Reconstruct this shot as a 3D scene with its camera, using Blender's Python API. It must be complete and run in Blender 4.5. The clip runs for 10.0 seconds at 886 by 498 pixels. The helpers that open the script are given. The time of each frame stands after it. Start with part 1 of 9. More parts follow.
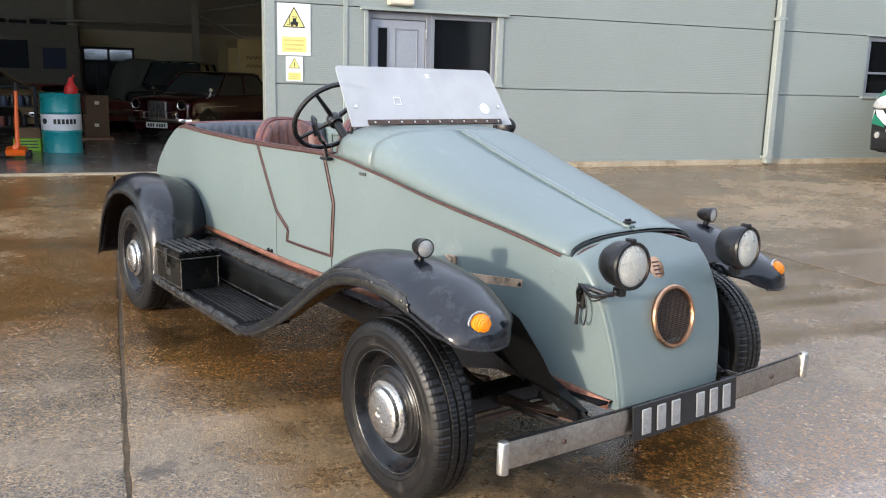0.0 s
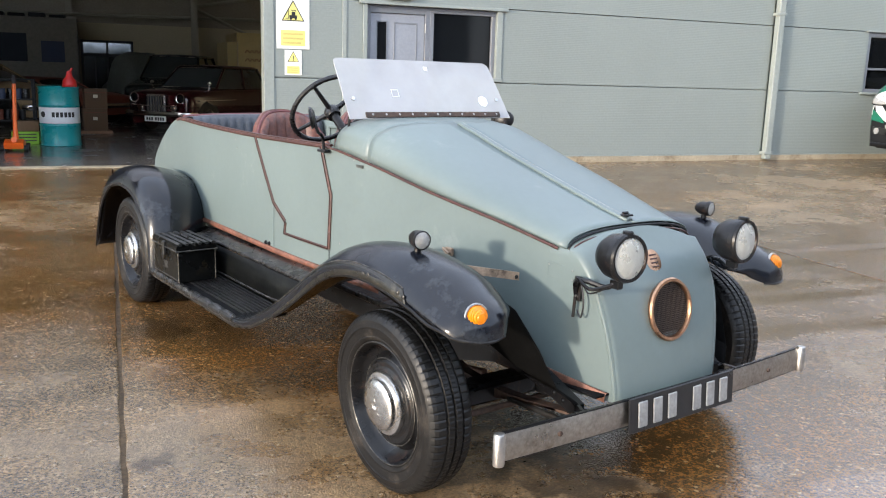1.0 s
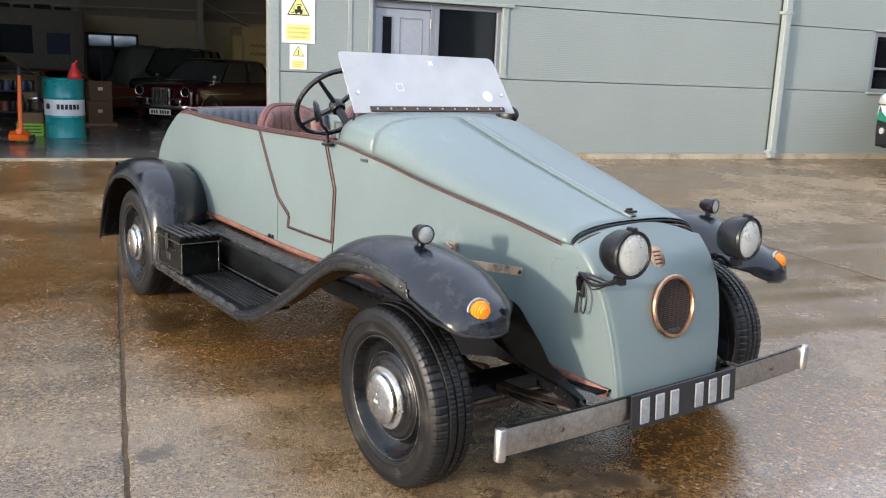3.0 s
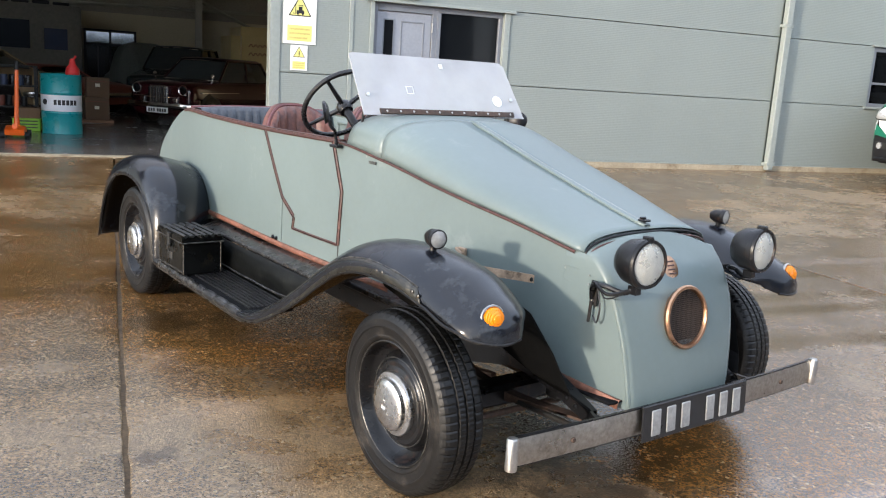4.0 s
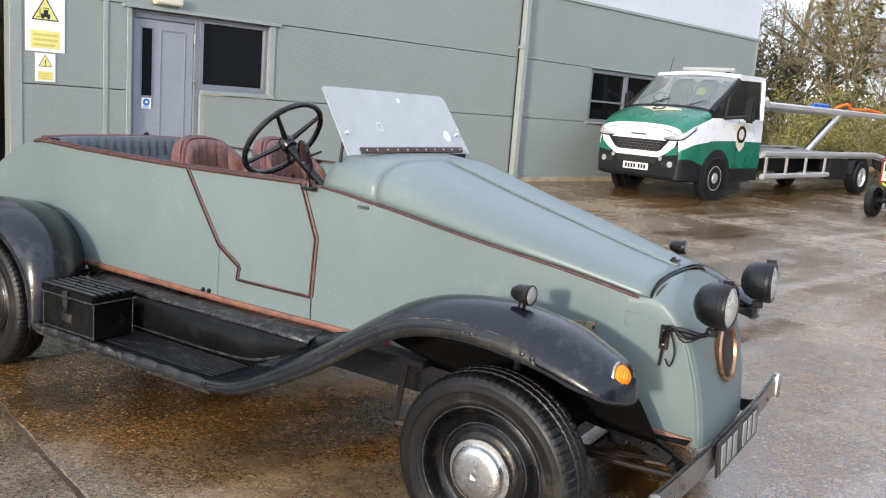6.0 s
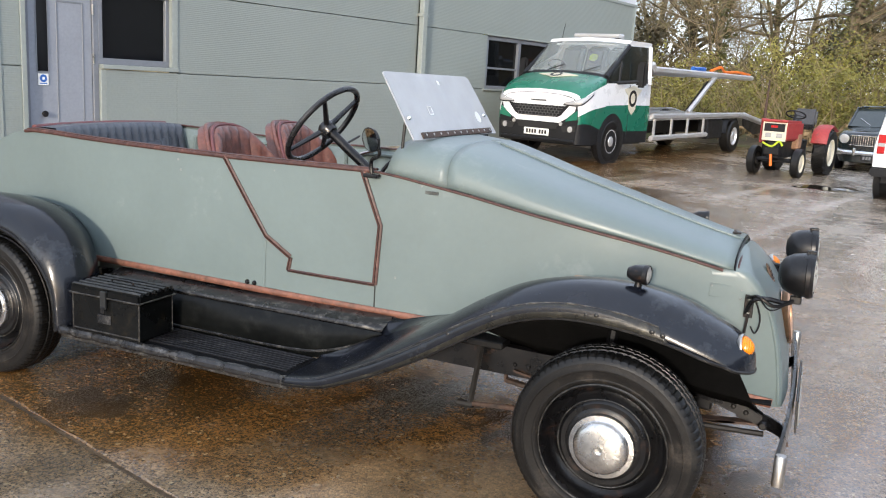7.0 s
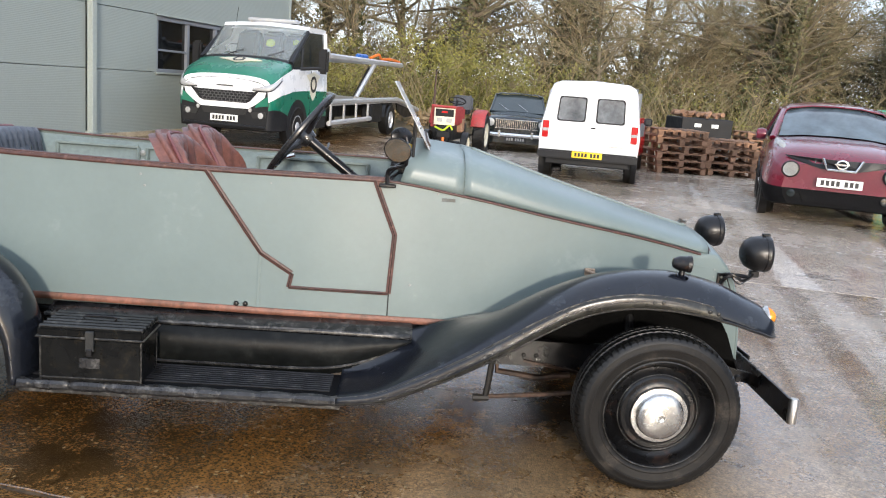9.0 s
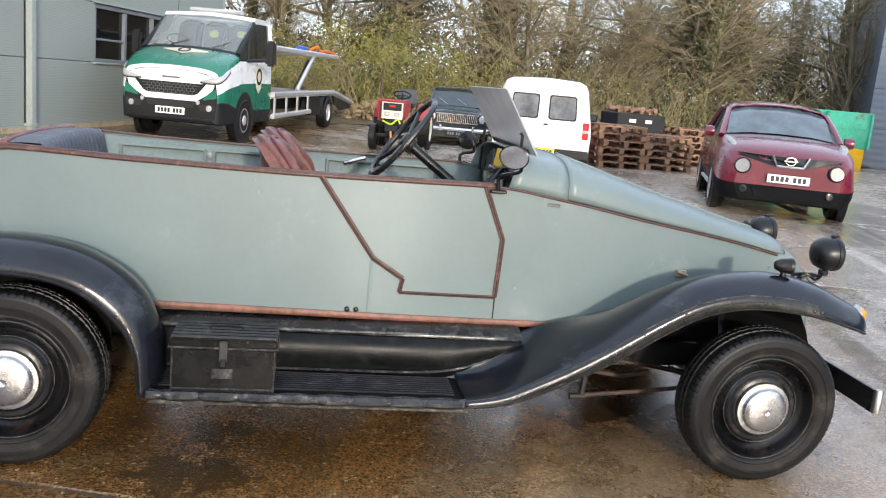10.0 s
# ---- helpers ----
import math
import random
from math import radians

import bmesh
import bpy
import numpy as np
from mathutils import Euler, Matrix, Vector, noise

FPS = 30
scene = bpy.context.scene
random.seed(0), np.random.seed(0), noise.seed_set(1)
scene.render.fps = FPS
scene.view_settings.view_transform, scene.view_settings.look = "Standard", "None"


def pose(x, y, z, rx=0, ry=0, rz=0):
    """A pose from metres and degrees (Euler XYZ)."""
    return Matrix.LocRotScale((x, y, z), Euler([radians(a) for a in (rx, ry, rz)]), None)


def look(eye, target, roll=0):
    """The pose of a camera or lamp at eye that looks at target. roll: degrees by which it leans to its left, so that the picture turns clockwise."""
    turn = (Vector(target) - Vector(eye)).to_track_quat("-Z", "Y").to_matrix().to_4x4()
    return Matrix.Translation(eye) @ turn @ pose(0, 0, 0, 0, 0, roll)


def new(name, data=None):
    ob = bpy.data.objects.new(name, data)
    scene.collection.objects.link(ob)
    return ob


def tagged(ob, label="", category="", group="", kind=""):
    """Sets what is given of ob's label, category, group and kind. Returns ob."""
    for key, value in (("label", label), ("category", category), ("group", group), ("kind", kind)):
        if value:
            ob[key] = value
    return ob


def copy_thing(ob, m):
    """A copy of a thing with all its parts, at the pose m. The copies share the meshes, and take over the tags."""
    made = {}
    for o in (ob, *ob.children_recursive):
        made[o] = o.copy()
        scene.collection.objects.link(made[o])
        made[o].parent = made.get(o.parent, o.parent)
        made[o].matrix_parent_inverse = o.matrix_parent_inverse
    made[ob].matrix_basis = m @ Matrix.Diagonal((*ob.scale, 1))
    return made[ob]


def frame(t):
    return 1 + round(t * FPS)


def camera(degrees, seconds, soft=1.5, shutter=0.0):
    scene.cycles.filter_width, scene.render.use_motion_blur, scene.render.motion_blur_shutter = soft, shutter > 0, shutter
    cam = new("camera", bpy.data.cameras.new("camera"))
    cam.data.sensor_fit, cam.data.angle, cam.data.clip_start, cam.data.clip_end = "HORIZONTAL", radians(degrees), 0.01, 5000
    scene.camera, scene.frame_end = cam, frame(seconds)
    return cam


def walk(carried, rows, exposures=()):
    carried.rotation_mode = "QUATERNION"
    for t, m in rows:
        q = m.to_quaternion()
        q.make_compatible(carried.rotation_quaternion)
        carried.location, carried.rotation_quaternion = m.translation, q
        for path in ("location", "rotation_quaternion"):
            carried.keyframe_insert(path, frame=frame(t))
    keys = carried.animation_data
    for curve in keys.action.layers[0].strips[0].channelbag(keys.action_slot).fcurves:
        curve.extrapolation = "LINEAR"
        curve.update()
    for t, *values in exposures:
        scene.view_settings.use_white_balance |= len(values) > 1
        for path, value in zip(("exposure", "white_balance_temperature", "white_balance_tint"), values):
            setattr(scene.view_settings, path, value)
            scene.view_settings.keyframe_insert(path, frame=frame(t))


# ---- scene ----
cam = camera(55.0, 10.0, 1.1)
PATH = [
    (0, (2.091, -2.116, 1.294), (0.514, -0.95, 0.903), 1.5),
    (0.5, (2.092, -2.11, 1.29), (0.515, -0.945, 0.894), 1.7),
    (1, (2.093, -2.109, 1.284), (0.519, -0.942, 0.882), 1.7),
    (1.5, (2.092, -2.111, 1.283), (0.518, -0.946, 0.876), 1.5),
    (2, (2.094, -2.106, 1.286), (0.521, -0.94, 0.879), 1.9),
    (2.5, (2.094, -2.107, 1.284), (0.52, -0.942, 0.872), 2.0),
    (4, (2.028, -2.136, 1.269), (0.46, -0.96, 0.87), 3.6),
    (4.5, (1.846, -2.306, 1.282), (0.417, -0.948, 0.945), 2.9),
    (5, (1.648, -2.454, 1.28), (0.312, -1.006, 0.938), 3.5),
    (5.5, (1.373, -2.536, 1.276), (0.158, -0.984, 0.941), 3.8),
    (5.7, (1.258, -2.621, 1.299), (0.102, -1.024, 0.964), 4.0),
    (6.8, (0.633, -3.101, 1.31), (-0.188, -1.312, 0.955), 4.2),
    (7, (0.476, -3.14, 1.322), (-0.302, -1.339, 0.931), 3.5),
    (7.5, (0.122, -3.269, 1.331), (-0.566, -1.433, 0.933), 3.0),
    (8, (-0.225, -3.388, 1.327), (-0.645, -1.472, 0.936), 4.4),
    (8.5, (-0.576, -3.384, 1.325), (-0.794, -1.434, 0.939), 4.2),
    (9, (-0.918, -3.5, 1.33), (-0.822, -1.537, 0.956), 4.5),
    (9.5, (-1.265, -3.571, 1.333), (-1.07, -1.618, 0.952), 4.8),
    (10, (-1.652, -3.486, 1.328), (-1.345, -1.546, 0.952), 5.2),
]
walk(cam, [(t, look(eye, target, roll)) for t, eye, target, roll in PATH], [(0, 1.72, 6800, 12), (4, 1.70, 6800, 12), (4.5, 1.53, 6770, 12), (5.5, 1.42, 6700, 12), (7.5, 1.32, 6750, 12), (10, 1.40, 6600, 11)])

# ---- light ----
SUN_AZ, SUN_EL = -82.5, 11.3  # direction towards the sun, degrees from +x and above the horizon
world = bpy.data.worlds.new("sky")
scene.world = world
world.use_nodes = True
wn = world.node_tree
sky = wn.nodes.new("ShaderNodeTexSky")
sky.sky_type = "NISHITA"
sky.sun_disc = False
sky.sun_elevation = radians(SUN_EL)
sky.sun_rotation = radians(90 - SUN_AZ)
sky.air_density, sky.dust_density, sky.ozone_density = 1.0, 1.0, 1.5
wn.nodes["Background"].inputs["Strength"].default_value = 0.132
# thin, even cloud over the clear sky
cloud = wn.nodes.new("ShaderNodeTexNoise")
cloud.inputs["Scale"].default_value, cloud.inputs["Detail"].default_value = 2.2, 6.0
wtc = wn.nodes.new("ShaderNodeTexCoord")
wn.links.new(wtc.outputs["Generated"], cloud.inputs["Vector"])
cr = wn.nodes.new("ShaderNodeValToRGB")
cr.color_ramp.elements[0].position, cr.color_ramp.elements[1].position = 0.30, 0.72
cr.color_ramp.elements[0].color, cr.color_ramp.elements[1].color = (2.75, 3.4, 4.6, 1), (4.35, 4.8, 5.6, 1)
wn.links.new(cloud.outputs["Fac"], cr.inputs["Fac"])
add = wn.nodes.new("ShaderNodeMix")
add.data_type, add.blend_type = "RGBA", "ADD"
add.inputs[0].default_value = 1.0
dim = wn.nodes.new("ShaderNodeMix")
dim.data_type, dim.blend_type = "RGBA", "MULTIPLY"
dim.inputs[0].default_value, dim.inputs[7].default_value = 1.0, (0.4, 0.4, 0.4, 1)
wn.links.new(sky.outputs["Color"], dim.inputs[6])
wn.links.new(dim.outputs[2], add.inputs[6])
wn.links.new(cr.outputs["Color"], add.inputs[7])
wn.links.new(add.outputs[2], wn.nodes["Background"].inputs["Color"])
sun = new("sun", bpy.data.lights.new("sun", "SUN"))
sun.data.energy, sun.data.angle, sun.data.color = 1.25, radians(3.0), (1.0, 0.93, 0.83)
SUN_DIR = Vector((math.cos(radians(SUN_EL)) * math.cos(radians(SUN_AZ)), math.cos(radians(SUN_EL)) * math.sin(radians(SUN_AZ)), math.sin(radians(SUN_EL))))
sun.matrix_world = look(SUN_DIR * 30, (0, 0, 0))


# ---- materials ----
def mat(name, col, rough=0.5, metal=0.0, var=0.12, fine=60.0, coarse=4.0, bump=0.0, bump_scale=80.0, rvar=0.12, col2=None, patch=0.0, patch_scale=3.0, coat=0.0, spec=0.5, rand=0.0, coat_rough=0.07, fvar=None):
    """A painted or raw surface: colour with grain and stains, uneven gloss, fine relief. col2 and patch: a second colour in worn patches."""
    m = bpy.data.materials.new(name)
    m.use_nodes = True
    nt = m.node_tree
    b = nt.nodes["Principled BSDF"]
    b.inputs["Metallic"].default_value = metal
    b.inputs["Coat Weight"].default_value = coat
    b.inputs["Coat Roughness"].default_value = coat_rough
    b.inputs["Specular IOR Level"].default_value = spec
    tc = nt.nodes.new("ShaderNodeTexCoord")

    def noise_tex(scale, detail=4.0, rough_=0.6):
        n = nt.nodes.new("ShaderNodeTexNoise")
        n.inputs["Scale"].default_value, n.inputs["Detail"].default_value, n.inputs["Roughness"].default_value = scale, detail, rough_
        nt.links.new(tc.outputs["Object"], n.inputs["Vector"])
        return n

    def mix(kind, fac, a, c):
        n = nt.nodes.new("ShaderNodeMix")
        n.data_type, n.blend_type = "RGBA", kind
        for socket, v in ((n.inputs[0], fac), (n.inputs[6], a), (n.inputs[7], c)):
            if isinstance(v, bpy.types.NodeSocket):
                nt.links.new(v, socket)
            else:
                socket.default_value = v if not isinstance(v, tuple) else (*v[:3], 1)
        return n.outputs[2]

    def ramp(sock, lo, hi, a, c):
        n = nt.nodes.new("ShaderNodeMapRange")
        n.inputs[1].default_value, n.inputs[2].default_value, n.inputs[3].default_value, n.inputs[4].default_value = lo, hi, a, c
        nt.links.new(sock, n.inputs[0])
        return n.outputs[0]

    n1, n2 = noise_tex(fine, 3), noise_tex(coarse, 5)
    colour = tuple(col)
    if col2 is not None:
        n3 = noise_tex(patch_scale, 8, 0.7)
        colour = mix("MIX", ramp(n3.outputs["Fac"], 0.62 - patch * 0.25, 0.70 - patch * 0.15, 0, 1), colour, tuple(col2))
    fv = var if fvar is None else fvar
    g1 = ramp(n1.outputs["Fac"], 0.3, 0.7, 1 - fv, 1 + fv)
    g2 = ramp(n2.outputs["Fac"], 0.3, 0.7, 1 - var, 1 + var * 0.7)
    for g in (g1, g2):
        colour = mix("MULTIPLY", 1.0, colour, g)
    if rand > 0:
        oi = nt.nodes.new("ShaderNodeObjectInfo")
        colour = mix("MULTIPLY", 1.0, colour, ramp(oi.outputs["Random"], 0, 1, 1 - rand, 1 + rand))
    nt.links.new(colour, b.inputs["Base Color"])
    nt.links.new(ramp(n2.outputs["Fac"], 0.3, 0.7, max(0.02, rough - rvar), min(1, rough + rvar)), b.inputs["Roughness"])
    if bump > 0:
        nb = noise_tex(bump_scale, 4)
        bp = nt.nodes.new("ShaderNodeBump")
        bp.inputs["Strength"].default_value = 1.0
        bp.inputs["Distance"].default_value = bump
        nt.links.new(nb.outputs["Fac"], bp.inputs["Height"])
        nt.links.new(bp.outputs["Normal"], b.inputs["Normal"])
    return m


def ribbed(name, col, pitch, depth, rough=0.45):
    """Coated steel cladding with fine horizontal ribs."""
    m = mat(name, col, rough, 0.0, 0.05, 30, 0.7, 0, rvar=0.06)
    nt = m.node_tree
    tc = nt.nodes.new("ShaderNodeTexCoord")
    wv = nt.nodes.new("ShaderNodeTexWave")
    wv.wave_type, wv.bands_direction = "BANDS", "Z"
    wv.inputs["Scale"].default_value = math.pi / 10 / pitch
    nt.links.new(tc.outputs["Object"], wv.inputs["Vector"])
    bp = nt.nodes.new("ShaderNodeBump")
    bp.inputs["Distance"].default_value = depth
    nt.links.new(wv.outputs["Fac"], bp.inputs["Height"])
    nt.links.new(bp.outputs["Normal"], nt.nodes["Principled BSDF"].inputs["Normal"])
    return m


def glass(name, tint=(1, 1, 1), rough=0.0, haze=0.0, haze_col=(0.6, 0.62, 0.65)):
    """Clear pane; haze: share of the surface that is dusty, scratched or painted with reflection."""
    m = bpy.data.materials.new(name)
    m.use_nodes = True
    nt = m.node_tree
    b = nt.nodes["Principled BSDF"]
    b.inputs["Base Color"].default_value = (*tint, 1)
    b.inputs["Roughness"].default_value = rough
    b.inputs["IOR"].default_value = 1.45
    b.inputs["Transmission Weight"].default_value = 1.0
    if haze > 0:
        d = nt.nodes.new("ShaderNodeBsdfDiffuse")
        d.inputs["Color"].default_value = (*haze_col, 1)
        mx = nt.nodes.new("ShaderNodeMixShader")
        n = nt.nodes.new("ShaderNodeTexNoise")
        n.inputs["Scale"].default_value = 6.0
        n.inputs["Detail"].default_value = 6.0
        tc = nt.nodes.new("ShaderNodeTexCoord")
        nt.links.new(tc.outputs["Object"], n.inputs["Vector"])
        r = nt.nodes.new("ShaderNodeMapRange")
        r.inputs[1].default_value, r.inputs[2].default_value, r.inputs[3].default_value, r.inputs[4].default_value = 0.3, 0.7, haze * 0.88, haze * 1.12
        nt.links.new(n.outputs["Fac"], r.inputs[0])
        nt.links.new(r.outputs[0], mx.inputs[0])
        nt.links.new(b.outputs[0], mx.inputs[1])
        nt.links.new(d.outputs[0], mx.inputs[2])
        nt.links.new(mx.outputs[0], nt.nodes["Material Output"].inputs[0])
    return m


M = {}
M["sage"] = mat("sage_paint", (0.146, 0.186, 0.182), 0.50, 0, 0.13, 40, 1.3, 0.0030, 3.0, 0.08, (0.190, 0.224, 0.216), 0.10, 2.6, coat=0.50, spec=0.12, coat_rough=0.31, fvar=0.02)
M["sage"].node_tree.nodes["Principled BSDF"].inputs["Coat IOR"].default_value = 1.52
M["sage_in"] = mat("sage_paint_inner", (0.140, 0.176, 0.168), 0.5, 0, 0.12, 50, 6, 0.0004, 60)
M["black"] = mat("black_wing_paint", (0.007, 0.0085, 0.0125), 0.21, 0, 0.25, 70, 5, 0.0010, 22, 0.08, (0.026, 0.030, 0.036), 0.18, 6, spec=0.42)
M["black_rough"] = mat("chipped_black_paint", (0.007, 0.007, 0.0075), 0.34, 0, 0.35, 60, 8, 0.0012, 50, 0.12, (0.026, 0.025, 0.023), 0.22, 14, spec=0.28)
M["bead"] = mat("brown_beading", (0.058, 0.021, 0.016), 0.5, 0, 0.35, 60, 9, 0.0008, 90, 0.1, (0.125, 0.060, 0.047), 0.26, 26)
M["gap"] = mat("dark_door_gap", (0.012, 0.007, 0.006), 0.7, 0, 0.3, 60, 9, spec=0.1)
M["rubber"] = mat("matt_black_sheet", (0.006, 0.006, 0.0068), 0.70, 0, 0.35, 60, 8, 0.001, 50, 0.1, (0.013, 0.013, 0.012), 0.2, 9, spec=0.08)
M["nosing"] = mat("scuffed_black_metal", (0.026, 0.026, 0.027), 0.30, 0.35, 0.35, 90, 9, 0.0010, 60, 0.12, (0.110, 0.106, 0.100), 0.36, 24)
M["board_rib"] = mat("worn_board_rib", (0.010, 0.010, 0.0115), 0.40, 0, 0.4, 60, 10, 0.001, 60, 0.12, (0.040, 0.039, 0.039), 0.30, 11, spec=0.3)
M["apron"] = mat("dull_apron_paint", (0.0055, 0.0062, 0.0062), 0.36, 0, 0.35, 40, 5, 0.0008, 30, 0.1, (0.015, 0.016, 0.015), 0.30, 7, spec=0.14)
M["sill"] = mat("rust_brown_sill", (0.19, 0.078, 0.050), 0.55, 0, 0.3, 50, 8, 0.0008, 90, 0.1, (0.11, 0.05, 0.03), 0.4, 12)
M["underside"] = mat("underside_black", (0.004, 0.004, 0.004), 0.8, 0, 0.3, 60, 8, 0.001, 50, 0.1, spec=0.05)
M["tyre"] = mat("tyre_rubber", (0.0055, 0.0054, 0.0052), 0.44, 0, 0.35, 120, 7, 0.0006, 200, 0.12, (0.020, 0.018, 0.015), 0.20, 8, spec=0.36)
M["sidewall"] = mat("worn_tyre_wall", (0.0088, 0.0080, 0.0074), 0.56, 0, 0.35, 120, 9, 0.0008, 160, 0.12, (0.032, 0.027, 0.022), 0.28, 9, spec=0.22)
M["rim"] = mat("black_wheel_paint", (0.0045, 0.0045, 0.005), 0.28, 0, 0.35, 60, 9, 0.0009, 50, 0.12, (0.026, 0.014, 0.010), 0.14, 16, spec=0.36)
M["chassis"] = mat("weathered_chassis_steel", (0.019, 0.018, 0.017), 0.5, 0.1, 0.3, 50, 8, 0.001, 60, 0.1, (0.045, 0.028, 0.020), 0.22, 14, spec=0.3)
M["steel_black"] = mat("black_steel", (0.006, 0.006, 0.0068), 0.32, 0, 0.3, 70, 9, 0.0005, 60, 0.12, (0.05, 0.026, 0.016), 0.12, 12, spec=0.35)
M["chrome"] = mat("worn_chrome", (0.62, 0.61, 0.59), 0.16, 1.0, 0.12, 60, 12, 0.0005, 70, 0.08)
M["dull_metal"] = mat("dull_bright_metal", (0.50, 0.48, 0.45), 0.36, 1.0, 0.15, 70, 8, 0.0004, 90, 0.12, (0.30, 0.25, 0.20), 0.25, 10)
M["bumper"] = mat("tarnished_bumper_metal", (0.37, 0.345, 0.31), 0.36, 1.0, 0.2, 70, 6, 0.0004, 90, 0.12, (0.22, 0.18, 0.14), 0.3, 9)
M["copper"] = mat("copper_rim", (0.46, 0.27, 0.17), 0.35, 1.0, 0.2, 60, 9, 0.0004, 90)
M["band"] = mat("scraped_olive_wing_band", (0.022, 0.021, 0.017), 0.34, 0.1, 0.35, 60, 9, 0.0014, 30, 0.12, (0.075, 0.068, 0.050), 0.30, 17)
M["worn"] = mat("worn_through_edge", (0.038, 0.036, 0.033), 0.36, 0.5, 0.3, 110, 14, 0.0010, 70, 0.12, (0.125, 0.118, 0.105), 0.5, 42)
M["hub"] = mat("dulled_hubcap", (0.56, 0.55, 0.53), 0.27, 1.0, 0.18, 60, 9, 0.0006, 60, 0.10, (0.36, 0.33, 0.29), 0.2, 16)
M["box_black"] = mat("old_tool_box_paint", (0.0038, 0.0041, 0.0040), 0.28, 0, 0.35, 60, 8, 0.0010, 40, 0.10, (0.016, 0.013, 0.008), 0.20, 13, spec=0.18)
M["box_lid"] = mat("rubbed_box_lid", (0.020, 0.021, 0.021), 0.42, 0.15, 0.35, 60, 9, 0.0010, 50, 0.12, (0.060, 0.059, 0.056), 0.32, 16)
M["gauze_wire"] = mat("brown_gauze_wire", (0.045, 0.030, 0.022), 0.6, 0.2, 0.2)
M["grille"] = mat("dark_gauze", (0.012, 0.010, 0.009), 0.9, 0.0, 0.3, 200, 20, spec=0.1)
M["orange_lens"] = mat("orange_lens", (0.84, 0.23, 0.005), 0.18, 0, 0.08, 60, 9, 0.0008, 90, 0.05)
M["reflector"] = mat("lamp_reflector", (0.80, 0.79, 0.74), 0.14, 1.0, 0.06, 50, 8, 0.0, 60, 0.04)
M["clear_lens"] = mat("frosted_lamp_glass", (0.66, 0.66, 0.61), 0.30, 0, 0.06, 60, 14, 0.0012, 110, 0.06)
M["clear_lens"].node_tree.nodes["Principled BSDF"].inputs["Transmission Weight"].default_value = 0.55
M["lamp_glass"] = mat("lamp_lens", (0.38, 0.38, 0.36), 0.12, 0.35, 0.15, 70, 14, 0.0012, 90, 0.05)
M["leather"] = mat("brown_leather", (0.145, 0.055, 0.040), 0.42, 0, 0.3, 60, 7, 0.0009, 120, 0.12, (0.07, 0.035, 0.035), 0.55, 5)
M["leather_blue"] = mat("slate_leather", (0.055, 0.062, 0.075), 0.45, 0, 0.2, 60, 7, 0.0009, 120)
M["leather_red"] = mat("maroon_leather_edge", (0.13, 0.04, 0.04), 0.5, 0, 0.2, 60, 8, 0.0008, 120)
M["bakelite"] = mat("black_bakelite", (0.014, 0.014, 0.015), 0.3, 0, 0.2, 60, 9)
# haze holds both the scratches and the sky's painted pale reflection
M["screen"] = glass("scratched_screen", (0.98, 0.98, 0.98), 0.06, 0.52, (0.54, 0.55, 0.565))
M["dull_screw"] = mat("dull_screw_head", (0.25, 0.26, 0.25), 0.5, 0.2, 0.3)
M["brass_plate"] = mat("tarnished_plate", (0.085, 0.09, 0.085), 0.5, 0.3, 0.3, 80, 20)
M["white"] = mat("white_mark", (0.75, 0.75, 0.74), 0.4, 0, 0.05)
M["mirror"] = mat("mirror_glass", (0.7, 0.7, 0.7), 0.03, 1.0, 0.02, rvar=0.01)
M["rust"] = mat("rusty_steel", (0.075, 0.045, 0.032), 0.7, 0.2, 0.35, 50, 8, 0.001, 80, 0.1, (0.04, 0.03, 0.025), 0.5, 10)
M["stay"] = mat("brown_weathered_steel", (0.36, 0.26, 0.18), 0.5, 0.1, 0.3, 60, 9, 0.001, 80, 0.1, (0.10, 0.07, 0.05), 0.4, 14)
M["tag_yellow"] = mat("yellow_paper", (0.55, 0.36, 0.04), 0.6, 0, 0.1)
M["plate_black"] = mat("black_plate", (0.012, 0.012, 0.013), 0.35, 0, 0.2, 60, 9)
M["plate_digit"] = mat("cast_silver", (0.34, 0.34, 0.33), 0.45, 0.4, 0.15, 80, 15, 0.0005, 100)


# ---- mesh helpers ----
def part(name, bm, material, parent=None, label="", smooth=35.0, thick=0.0, offset=0.0, rim=True):
    """Links a bmesh as one mesh object under a thing or a part."""
    me = bpy.data.meshes.new(name)
    bmesh.ops.recalc_face_normals(bm, faces=bm.faces)
    bm.to_mesh(me)
    bm.free()
    me.materials.append(material)
    if smooth:
        me.polygons.foreach_set("use_smooth", [True] * len(me.polygons))
        me.set_sharp_from_angle(angle=radians(smooth))
    ob = new(name, me)
    if parent is not None:
        ob.parent = parent
    if label:
        ob["label"] = label
    if thick:
        md = ob.modifiers.new("thickness", "SOLIDIFY")
        md.thickness, md.offset, md.use_rim = thick, offset, rim
    return ob


def thing(name, m, label, category, group="", kind=""):
    """An Empty at the base of a thing."""
    ob = new(name)
    ob.empty_display_size = 0.1
    ob.matrix_basis = m
    return tagged(ob, label, category, group, kind)


def studs(name, r, h, places, material, parent, seg=8):
    """Small round heads, one object each on one mesh. places: poses whose z points outwards."""
    ob = part(name, lathe([(0.0, h), (r * 0.6, h * 0.85), (r, h * 0.3), (r, 0.0)], seg), material, parent)
    ob.matrix_basis = places[0]
    for m in places[1:]:
        o = new(name, ob.data)
        o.parent, o.matrix_basis = parent, m


